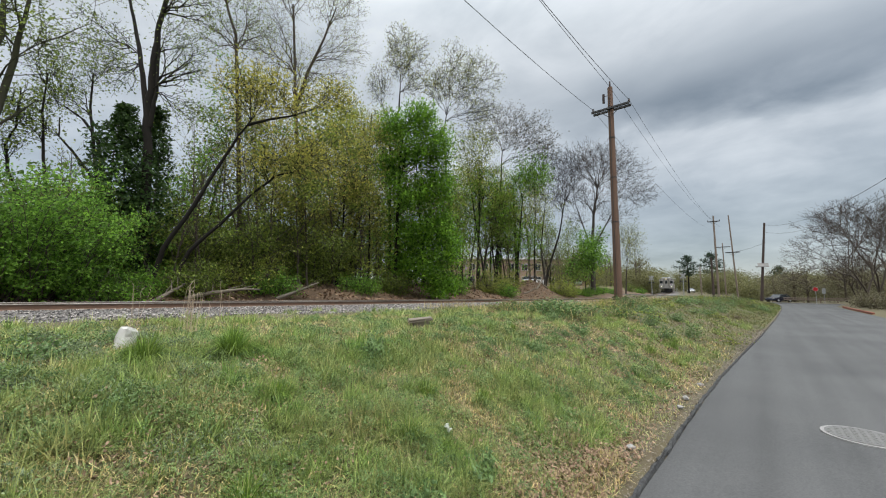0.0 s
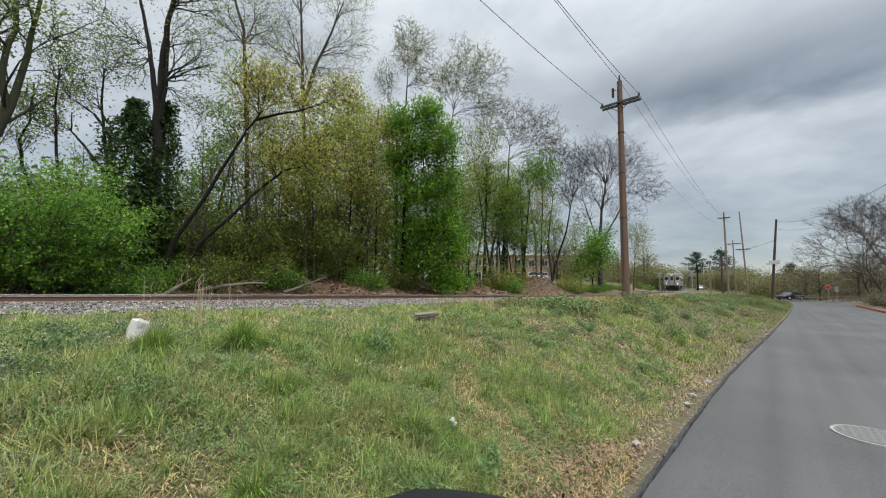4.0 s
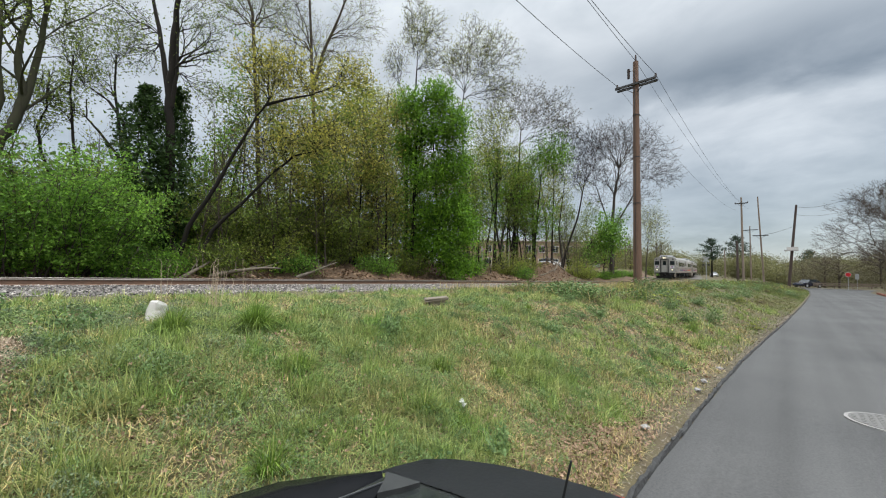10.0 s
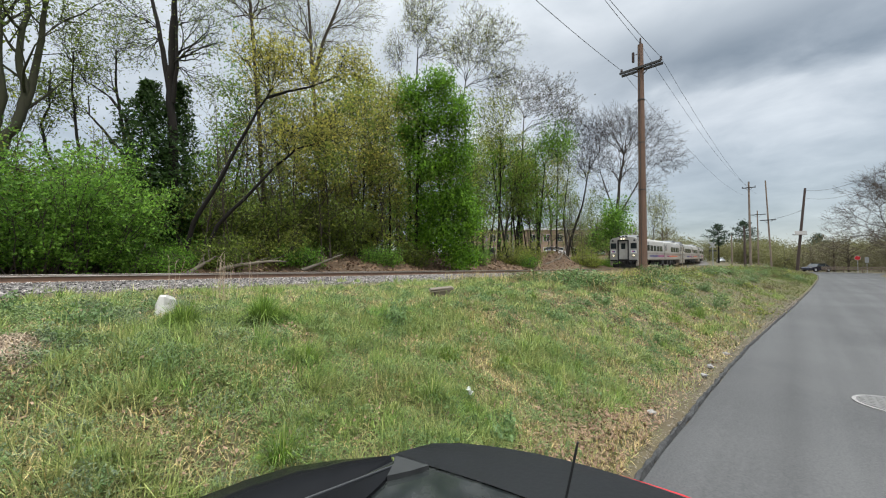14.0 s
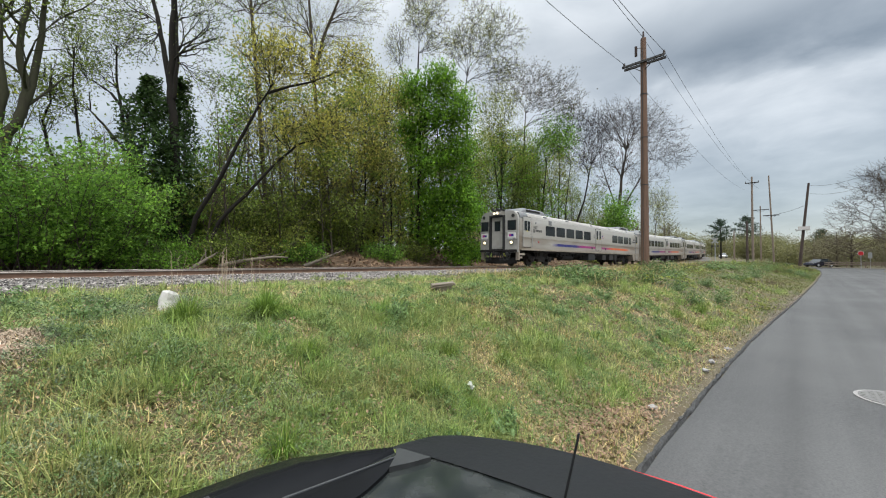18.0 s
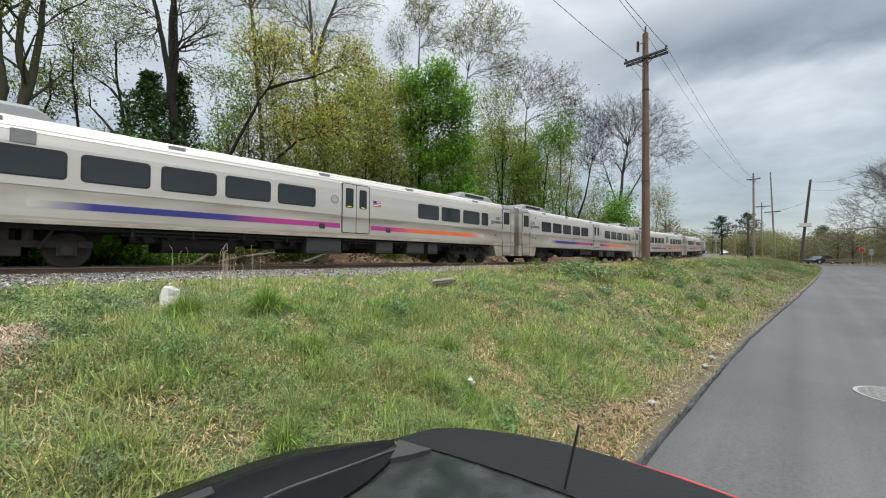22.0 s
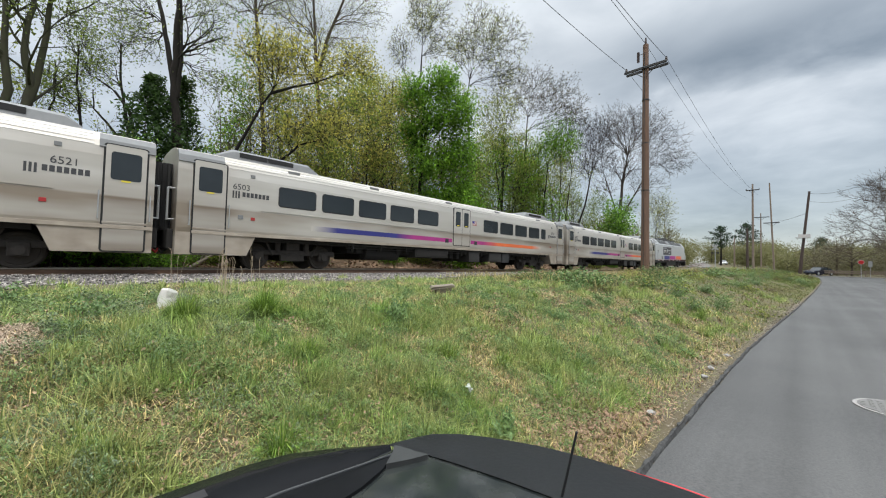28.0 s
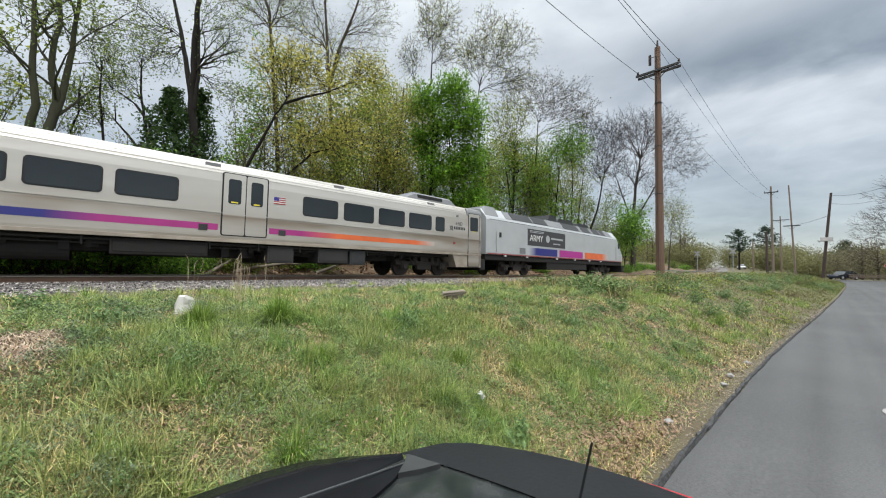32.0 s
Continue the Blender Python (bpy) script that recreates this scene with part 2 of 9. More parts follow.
C_STEEL, C_BLUE, C_MAG, C_ORANGE = (0.50, 0.47, 0.42), (0.024, 0.027, 0.18), (0.36, 0.03, 0.20), (0.68, 0.14, 0.04)
M = {
    "print_front": print_mat("stripe_print_front", [(0, C_STEEL), (0.14, C_BLUE), (0.52, C_BLUE), (0.66, C_MAG), (1, C_MAG)]),
    "print_rear": print_mat("stripe_print_rear", [(0, C_MAG), (0.14, C_MAG), (0.34, C_ORANGE), (0.85, C_ORANGE), (1, C_STEEL)]),
    "print_loco_blue": print_mat("band_print_blue", [(0, (0.46, 0.48, 0.5)), (0.25, C_BLUE), (1, C_BLUE)]),
    "print_loco_orange": print_mat("band_print_orange", [(0, C_ORANGE), (0.72, C_ORANGE), (1, (0.5, 0.5, 0.5))]),
    "ground": mat("turf_soil", (0.095, 0.085, 0.042), (0.085, 0.065, 0.038), rough=0.95, scale=2.3, big=0.35, var=1.6, bump=0.6, bumpscale=18),
    "litter": mat("leaf_litter_floor", (0.16, 0.105, 0.065), (0.075, 0.05, 0.032), rough=0.95, scale=5, big=0.5, bump=0.7, bumpscale=16),
    "grass": leaf_mat("grass_blade", (0.24, 0.335, 0.105), (0.345, 0.33, 0.175),
                      [(0.3, 0.36, 0.3), (0.75, 0.82, 0.65), (1.0, 1.03, 0.9), (1.35, 1.28, 1.15), (2.1, 1.8, 1.9)], 0.3, 3.6),
    "clump": leaf_mat("green_grass_clump", (0.185, 0.30, 0.08), (0.31, 0.32, 0.145), [(0.3, 0.36, 0.3), (0.75, 0.8, 0.62), (1.0, 1.03, 0.9), (1.35, 1.26, 1.12), (2.0, 1.75, 1.7)], 0.3, 3.0),
    "bank_grass": leaf_mat("rough_bank_grass", (0.14, 0.215, 0.055), (0.205, 0.175, 0.09), [(0.4, 0.45, 0.4), (0.8, 0.85, 0.7), (1.0, 1.0, 0.9), (1.4, 1.3, 1.2)], 0.3, 0.9),
    "dry_grass": leaf_mat("dry_grass_blade", (0.46, 0.38, 0.20), (0.34, 0.27, 0.14), None, 0.2),
    "tuft": leaf_mat("lush_grass_blade", (0.15, 0.25, 0.045), (0.19, 0.24, 0.06), None, 0.3),
    "weed": leaf_mat("weed_leaf", (0.15, 0.24, 0.08), (0.10, 0.17, 0.065), [(0.55, 0.58, 0.55), (0.85, 0.88, 0.8), (1.05, 1.0, 0.95), (1.3, 1.2, 1.1)], 0.25),
    "bank_weed": leaf_mat("olive_brown_bramble", (0.15, 0.145, 0.055), (0.12, 0.085, 0.045), None, 0.25),
    "weed_light": leaf_mat("light_green_weed", (0.20, 0.28, 0.10), (0.15, 0.22, 0.08), [(0.45, 0.48, 0.45), (0.85, 0.88, 0.8), (1.05, 1.0, 0.95), (1.35, 1.25, 1.15)], 0.25),
    "weed_grey": leaf_mat("grey_green_weed", (0.17, 0.215, 0.125), (0.12, 0.16, 0.09), None, 0.2),
    "gritty": mat("road_edge_grit", (0.25, 0.215, 0.17), (0.13, 0.11, 0.09), rough=0.95, scale=8, bump=0, rand="island"),
    "dead_leaf": mat("dead_leaf", (0.33, 0.235, 0.16), (0.17, 0.105, 0.07), rough=0.85, scale=3, bump=0, rand="island",
                     randcol=[(0.5, 0.45, 0.4), (1, 0.95, 0.9), (1.35, 1.35, 1.3)]),
    "asphalt": mat("worn_asphalt", (0.088, 0.087, 0.087), (0.046, 0.046, 0.047), rough=0.85, scale=45, big=0.35, var=1.5, bump=0.3, bumpscale=150),
    "asphalt_edge": mat("crumbled_asphalt", (0.06, 0.06, 0.06), (0.025, 0.025, 0.025), rough=0.95, scale=22, bump=0.9),
    "gravel": mat("ballast_bed", (0.19, 0.175, 0.165), (0.06, 0.055, 0.052), rough=0.95, scale=26, big=1.0, var=1.5, bump=0.9),
    "stone": mat("ballast_stone", (0.27, 0.255, 0.24), (0.19, 0.175, 0.165), rough=0.9, scale=5, bump=0.2, rand="island",
                 randcol=[(0.12, 0.12, 0.13), (0.5, 0.48, 0.48), (0.95, 0.92, 0.9), (2.1, 2.05, 2.0)]),
    "rail": mat("rusty_rail", (0.17, 0.10, 0.065), (0.10, 0.06, 0.042), rough=0.75, scale=8, bump=0.2),
    "railhead": mat("polished_rail_head", (0.34, 0.31, 0.28), (0.26, 0.22, 0.19), rough=0.35, metal=0.9, scale=10, bump=0.05),
    "steel": steel_side("brushed_stainless_steel", (0.58, 0.56, 0.525), (0.50, 0.478, 0.44), (0.26, 0.215, 0.17)),
    "steel_end": steel_side("grimy_door_steel", (0.54, 0.512, 0.47), (0.43, 0.40, 0.36), (0.20, 0.16, 0.125)),
    "steel_dirty": mat("grimy_stainless_steel", (0.42, 0.37, 0.31), (0.25, 0.21, 0.17), rough=0.6, metal=0.3, scale=2.2, big=0.6, var=1.4, bump=0.03, stretch=(0.8, 1, 1.2)),
    "steel_grey": mat("grey_roof_end", (0.19, 0.195, 0.20), (0.14, 0.145, 0.15), rough=0.6, metal=0.0, bump=0.02),
    "steel_front": mat("pale_steel_front", (0.40, 0.39, 0.37), (0.29, 0.275, 0.255), rough=0.5, metal=0.2, scale=3, bump=0.02),
    "roof": mat("light_steel_roof", (0.36, 0.35, 0.33), (0.28, 0.27, 0.255), rough=0.6, metal=0.15, bump=0.02, stretch=(0.2, 1, 1)),
    # underframe, grey equipment and bogie colours darkened to carry the shade under the cars
    "under": mat("underframe_shaded_black", (0.022, 0.020, 0.019), (0.011, 0.010, 0.0095), rough=0.85, scale=7, bump=0.3),
    "box_grey": mat("equipment_grey", (0.034, 0.033, 0.032), (0.02, 0.019, 0.0185), rough=0.7, scale=5, bump=0.1),
    "box_dark": mat("equipment_dark", (0.036, 0.038, 0.04), (0.021, 0.022, 0.0235), rough=0.65, scale=4, bump=0.1),
    "bogie": mat("bogie_shaded_grime", (0.052, 0.045, 0.040), (0.024, 0.021, 0.019), rough=0.85, scale=9, bump=0.4),
    "wheel": mat("wheel_steel", (0.065, 0.055, 0.048), (0.038, 0.032, 0.028), rough=0.7, metal=0.3, scale=7, bump=0.15),
    "rubber": mat("black_rubber", (0.02, 0.02, 0.021), (0.012, 0.012, 0.013), rough=0.8, bump=0.1),
    "glass": mat("tinted_train_glass", (0.022, 0.028, 0.032), (0.014, 0.018, 0.022), rough=0.1, scale=1.2, bump=0.0, spec=0.5),
    "decal": mat("dark_grey_decal", (0.055, 0.055, 0.06), (0.04, 0.04, 0.045), rough=0.6, bump=0),
    "blue": mat("blue_vinyl", (0.035, 0.035, 0.27), (0.03, 0.028, 0.2), rough=0.5, bump=0, stretch=(0.4, 1, 1)),
    "magenta": mat("magenta_vinyl", (0.42, 0.035, 0.26), (0.33, 0.03, 0.21), rough=0.5, bump=0, stretch=(0.4, 1, 1)),
    "white": mat("white_paint", (0.75, 0.75, 0.74), (0.62, 0.62, 0.6), rough=0.6, bump=0.03),
    "silver": mat("silver_grey_paint", (0.47, 0.49, 0.50), (0.39, 0.405, 0.415), rough=0.42, metal=0.2, scale=1.5, bump=0.02),
    "red": mat("red_paint", (0.36, 0.03, 0.03), (0.25, 0.02, 0.022), rough=0.35, bump=0.0),
    "yellow": mat("yellow_sticker", (0.75, 0.62, 0.05), (0.6, 0.5, 0.05), rough=0.6, bump=0),
    "pole": mat("weathered_brown_pole", (0.18, 0.108, 0.075), (0.095, 0.06, 0.045), rough=0.9, scale=7, big=0.6, stretch=(6, 6, 0.35), bump=0.5),
    "pole_grey": mat("grey_pole", (0.23, 0.18, 0.145), (0.16, 0.125, 0.10), rough=0.9, scale=7, stretch=(6, 6, 0.35), bump=0.4),
    "pole_dark": mat("dark_pole", (0.085, 0.06, 0.052), (0.05, 0.037, 0.033), rough=0.9, scale=7, stretch=(6, 6, 0.35), bump=0.4),
    "iron": mat("dark_ironwork", (0.06, 0.058, 0.058), (0.035, 0.034, 0.034), rough=0.6, metal=0.4, bump=0.1),
    "porcelain": mat("brown_porcelain", (0.05, 0.03, 0.025), (0.03, 0.02, 0.017), rough=0.25, bump=0),
    "wire": mat("black_cable", (0.03, 0.03, 0.032), (0.02, 0.02, 0.02), rough=0.7, bump=0),
    "bark": mat("grey_brown_bark", (0.095, 0.075, 0.058), (0.045, 0.036, 0.03), rough=0.95, scale=9, big=0.8, stretch=(2, 2, 0.4), bump=0.8),
    "bark_dark": mat("dark_bark", (0.022, 0.018, 0.015), (0.010, 0.0085, 0.0075), rough=0.95, scale=9, big=0.8, stretch=(2, 2, 0.4), bump=0.8),
    "bark_bare": mat("bare_grey_bark", (0.075, 0.062, 0.052), (0.04, 0.033, 0.028), rough=0.95, scale=9, big=0.8, stretch=(2, 2, 0.4), bump=0.6),
    "bark_moss": mat("mossy_bark", (0.05, 0.056, 0.026), (0.032, 0.027, 0.02), rough=0.95, scale=5, big=0.6, stretch=(2, 2, 0.5), bump=0.8),
    "leaf_yellow": leaf_mat("yellow_green_bud", (0.31, 0.36, 0.07), (0.23, 0.27, 0.06), None, 0.5),
    "leaf_olive": leaf_mat("olive_spring_leaf", (0.40, 0.40, 0.08), (0.30, 0.27, 0.065), None, 0.5),
    "leaf_fresh": leaf_mat("fresh_green_leaf", (0.165, 0.33, 0.025), (0.11, 0.235, 0.02), None, 0.5),
    "leaf_mid": leaf_mat("spring_leaf", (0.20, 0.27, 0.05), (0.13, 0.175, 0.038), None, 0.5),
    "leaf_pale": leaf_mat("pale_bud_leaf", (0.34, 0.37, 0.15), (0.24, 0.26, 0.11), None, 0.5),
    "leaf_bush": leaf_mat("bush_leaf", (0.19, 0.36, 0.05), (0.13, 0.26, 0.04), None, 0.5),
    "leaf_ivy": leaf_mat("ivy_leaf", (0.055, 0.11, 0.025), (0.03, 0.065, 0.016)),
    "leaf_pine": leaf_mat("pine_needles", (0.03, 0.06, 0.03), (0.02, 0.04, 0.02)),
    "leaf_far": leaf_mat("far_olive_leaf", (0.175, 0.18, 0.06), (0.125, 0.115, 0.05), [(0.85, 0.85, 0.85), (1, 1, 1), (1.12, 1.12, 1.08)]),
    "leaf_far_brown": leaf_mat("far_brown_twigs", (0.16, 0.145, 0.075), (0.12, 0.105, 0.06), [(0.85, 0.85, 0.85), (1, 1, 1), (1.12, 1.12, 1.1)]),
    "chips": mat("bleached_wood", (0.50, 0.41, 0.31), (0.30, 0.22, 0.15), rough=0.9, scale=6, bump=0.2, rand="island"),
    "deadwood": mat("grey_deadwood", (0.22, 0.19, 0.15), (0.11, 0.09, 0.07), rough=0.95, scale=12, stretch=(0.3, 2, 2), bump=0.6),
    "white_stone": mat("whitewashed_stone", (0.62, 0.61, 0.58), (0.42, 0.40, 0.37), rough=0.9, scale=9, bump=0.5),
    "brick": mat("tan_brick_wall", (0.34, 0.25, 0.18), (0.27, 0.19, 0.135), rough=0.9, scale=14, bump=0.2),
    "car_black": mat("satin_black_panel", (0.010, 0.0105, 0.012), (0.008, 0.0085, 0.0095), rough=0.12, scale=60, big=1.5, bump=0.0, spec=0.03),
    "car_roof_grey": mat("satin_charcoal_panel", (0.030, 0.032, 0.035), (0.022, 0.024, 0.026), rough=0.45, scale=120, big=1.2, bump=0.04),
    # the mottling of the roof glass paints in specks of reflected trees
    "car_glass": mat("speckled_roof_glass", (0.012, 0.015, 0.015), (0.035, 0.038, 0.036), rough=0.08, scale=24, big=2.2, var=1.8, bump=0.0, spec=0.35),
    "corner_grey": mat("corner_plate_grey", (0.035, 0.037, 0.037), (0.018, 0.019, 0.020), rough=0.5, scale=40, big=4, bump=0.02),
    "car_red": mat("red_car_paint", (0.62, 0.035, 0.04), (0.55, 0.03, 0.035), rough=0.22, bump=0, coat=0.6),
    "navy": mat("navy_car_paint", (0.010, 0.013, 0.03), (0.008, 0.010, 0.022), rough=0.22, bump=0, coat=0.6),
    "car_white": mat("white_car_paint", (0.7, 0.71, 0.72), (0.62, 0.63, 0.64), rough=0.25, bump=0, coat=0.5),
    "chrome": mat("chrome", (0.75, 0.75, 0.75), (0.6, 0.6, 0.6), rough=0.18, metal=1.0, bump=0),
    "cast_iron": mat("cast_iron_cover", (0.16, 0.155, 0.15), (0.10, 0.098, 0.095), rough=0.8, scale=40, bump=0.5),
    "ring": mat("light_concrete_ring", (0.36, 0.35, 0.335), (0.17, 0.165, 0.16), rough=0.9, scale=30, bump=0.4),
    "galv": mat("galvanised_steel", (0.45, 0.46, 0.47), (0.35, 0.36, 0.37), rough=0.5, metal=0.6, bump=0.02),
    "lamp": glow("headlight_glow", (1.0, 0.86, 0.60), 1.6),
    "sign_red": mat("sign_red", (0.55, 0.025, 0.03), (0.5, 0.02, 0.025), rough=0.5, bump=0),
    "brick_red": mat("red_brick_edging", (0.28, 0.10, 0.065), (0.2, 0.075, 0.05), rough=0.9, scale=12, bump=0.4),
}


def road_wear(m):
    """Long faint streaks and a few darker patches over the asphalt."""
    nt = m.node_tree
    N, K = nt.nodes.new, nt.links.new
    b = nt.nodes["Principled BSDF"]
    src = b.inputs["Base Color"].links[0].from_socket
    tc = N("ShaderNodeTexCoord")
    for stretch, scale, lo, hi in (((0.03, 1.3, 1), 1.6, 0.82, 1.16), ((0.35, 0.5, 1), 0.35, 0.92, 1.05)):
        mp, n, mr, mu = N("ShaderNodeMapping"), N("ShaderNodeTexNoise"), N("ShaderNodeMapRange"), N("ShaderNodeMix")
        mp.inputs["Scale"].default_value = stretch
        K(tc.outputs["Object"], mp.inputs[0])
        K(mp.outputs[0], n.inputs["Vector"])
        n.inputs["Scale"].default_value, n.inputs["Detail"].default_value = scale, 5
        mr.inputs["From Min"].default_value, mr.inputs["From Max"].default_value = 0.32, 0.68
        mr.inputs["To Min"].default_value, mr.inputs["To Max"].default_value = lo, hi
        K(n.outputs[0], mr.inputs["Value"])
        mu.data_type, mu.blend_type = "RGBA", "MULTIPLY"
        mu.inputs[0].default_value = 1.0
        K(src, mu.inputs[6])
        K(mr.outputs[0], mu.inputs[7])
        src = mu.outputs[2]
    K(src, b.inputs["Base Color"])


road_wear(M["asphalt"])


# ---- mesh helpers ----
def part(name, bm, material, parent, label="", smooth=False):
    """Links a bmesh (or a mesh) as one mesh object under a thing or a part."""
    if isinstance(bm, bmesh.types.BMesh):
        me = bpy.data.meshes.new(name)
        bm.to_mesh(me)
        bm.free()
    else:
        me = bm
    if material and not me.materials:
        me.materials.append(material)
    if smooth:
        me.shade_smooth()
    ob = new(name, me)
    ob.parent = parent
    if label:
        ob["label"] = label
    return ob


def empty(name, m=None, **tags):
    ob = new(name)
    ob.empty_display_size = 0.3
    if m is not None:
        ob.matrix_basis = m
    return tagged(ob, **tags)


def box(bm, x0, x1, y0, y1, z0, z1, bevel=0.0, m=None):
    geo = bmesh.ops.create_cube(bm, size=1)["verts"]
    for v in geo:
        v.co = Vector((x0 + (v.co.x + 0.5) * (x1 - x0), y0 + (v.co.y + 0.5) * (y1 - y0), z0 + (v.co.z + 0.5) * (z1 - z0)))
    if bevel:
        edges = list({e for v in geo for e in v.link_edges})
        geo = [v for v in bmesh.ops.bevel(bm, geom=edges, offset=bevel, segments=2, affect="EDGES", profile=0.6)["verts"]]
    if m is not None:
        bmesh.ops.transform(bm, matrix=m, verts=geo)
    return geo


def tube(bm, p0, p1, r0, r1=None, seg=10, caps=True):
    p0, p1 = Vector(p0), Vector(p1)
    r1 = r0 if r1 is None else r1
    q = (p1 - p0).to_track_quat("Z", "Y")
    rings = []
    for p, r in ((p0, r0), (p1, r1)):
        rings.append([bm.verts.new(p + q @ Vector((r * math.cos(2 * math.pi * i / seg), r * math.sin(2 * math.pi * i / seg), 0))) for i in range(seg)])
    for i in range(seg):
        bm.faces.new((rings[0][i], rings[0][(i + 1) % seg], rings[1][(i + 1) % seg], rings[1][i]))
    if caps:
        bm.faces.new(rings[0][::-1])
        bm.faces.new(rings[1])


def rounded(w, h, r, n=4):
    """Outline of a rounded rectangle round the origin."""
    pts = []
    for cx, cy, a in ((w / 2 - r, h / 2 - r, 0), (-w / 2 + r, h / 2 - r, 90), (-w / 2 + r, -h / 2 + r, 180), (w / 2 - r, -h / 2 + r, 270)):
        for i in range(n + 1):
            t = radians(a + 90 * i / n)
            pts.append((cx + r * math.cos(t), cy + r * math.sin(t)))
    return pts


def plate(bm, pts, y0, y1, cx=0, cz=0):
    """A plate of that outline in the xz plane, from y0 (front) to y1."""
    a = [bm.verts.new((cx + x, y0, cz + z)) for x, z in pts]
    b = [bm.verts.new((cx + x, y1, cz + z)) for x, z in pts]
    n = len(pts)
    fs = [bm.faces.new(a), bm.faces.new(b[::-1])]
    fs += [bm.faces.new((a[i], b[i], b[(i + 1) % n], a[(i + 1) % n])) for i in range(n)]
    bmesh.ops.recalc_face_normals(bm, faces=fs)


def slab(bm, pts, z0, z1):
    """A flat plate of that outline in the xy plane, from z0 up to z1."""
    lo, hi = [bm.verts.new((x, y, z0)) for x, y in pts], [bm.verts.new((x, y, z1)) for x, y in pts]
    n = len(pts)
    bm.faces.new(hi)
    bm.faces.new(lo[::-1])
    for i in range(n):
        bm.faces.new((lo[i], lo[(i + 1) % n], hi[(i + 1) % n], hi[i]))
    bmesh.ops.recalc_face_normals(bm, faces=bm.faces)


def sweep(bm, profile, path, close=True, caps=True):
    """Sweeps a closed yz profile along frames (origin, side, up)."""
    rings = [[bm.verts.new(o + s * y + u * z) for y, z in profile] for o, s, u in path]
    n = len(profile)
    for a, b in zip(rings, rings[1:]):
        for i in range(n if close else n - 1):
            bm.faces.new((a[i], a[(i + 1) % n], b[(i + 1) % n], b[i]))
    if caps and close:
        bm.faces.new(rings[0][::-1])
        bm.faces.new(rings[-1])


def raw_mesh(name, verts, faces, material=None):
    """A mesh from numpy arrays: faces all of one size."""
    verts, faces = np.asarray(verts, np.float32), np.asarray(faces, np.int32)
    me = bpy.data.meshes.new(name)
    me.vertices.add(len(verts))
    me.vertices.foreach_set("co", verts.ravel())
    k = faces.shape[1]
    me.loops.add(faces.size)
    me.loops.foreach_set("vertex_index", faces.ravel())
    me.polygons.add(len(faces))
    me.polygons.foreach_set("loop_start", np.arange(0, faces.size, k, dtype=np.int32))
    me.polygons.foreach_set("loop_total", np.full(len(faces), k, np.int32))
    me.update(calc_edges=True)
    if material:
        me.materials.append(material)
    return me


def lettering(name, text, size, material, parent, m, label=""):
    cu = bpy.data.curves.new(name, "FONT")
    cu.body, cu.size, cu.extrude, cu.align_x, cu.resolution_u = text, size, 0.003, "LEFT", 3
    tmp = bpy.data.objects.new(name, cu)
    me = bpy.data.meshes.new_from_object(tmp)
    bpy.data.objects.remove(tmp)
    me.materials.clear()
    me.materials.append(material)
    ob = part(name, me, None, parent, label)
    ob.matrix_basis = m
    return ob


# ---- the lie of the land ----
RAIL = 1.46          # height of the rail heads before the climb
CENTRE = 14.95       # the track's centre line beside the camera
_S = np.arange(-400.0, 420.1, 1.0)
_W = 4.0


def _soft(v):
    return np.where(v / _W > 30, v, _W * np.log1p(np.exp(np.clip(v / _W, -50, 30))))


_H = 0.00196 * (_soft(_S - 50.18) - _soft(_S - 134.1))
_X = np.concatenate([[0], np.cumsum(np.cos((_H[1:] + _H[:-1]) / 2))])
_X += _S[0]
_Y = CENTRE + np.concatenate([[0], np.cumsum(np.sin((_H[1:] + _H[:-1]) / 2))])
_Z = RAIL + 0.02095 * (_soft(_S - 50.18) - _soft(_S - 200))


def track(s):
    """A point of the track's centre line at rail height, s metres along it."""
    return Vector((float(np.interp(s, _S, _X)), float(np.interp(s, _S, _Y)), float(np.interp(s, _S, _Z))))


def track_frame(s):
    p, h = track(s), float(np.interp(s, _S, _H))
    return p, Vector((-math.sin(h), math.cos(h), 0)), Vector((0, 0, 1))


def track_y(x):
    return np.interp(x, _X, _Y)


def rail_z(x):
    return np.interp(x, _X, _Z)


def road_z(x):
    return 0.0143 * (_soft(np.asarray(x, float) - 8) - _soft(np.asarray(x, float) - 95))


def road_edge(x):
    """The road's edge towards the track."""
    return np.interp(x, [-400, -20, 4, 8, 11, 15, 22, 36, 54, 66, 74, 79, 82, 400], [1.4, 1.15, 1.04, 0.95, 0.83, 0.59, 0.12, -0.69, -1.58, -1.9, -1.7, -0.6, 3, 3])


def road_far_edge(x):
    return np.interp(x, [-400, 60, 70, 80, 400], [-6.0, -7.1, -7.4, -9, -9])


def crossing(x, y):
    """1 on the side street that crosses the track far off."""
    return (x > 78.5) & (x < 88)


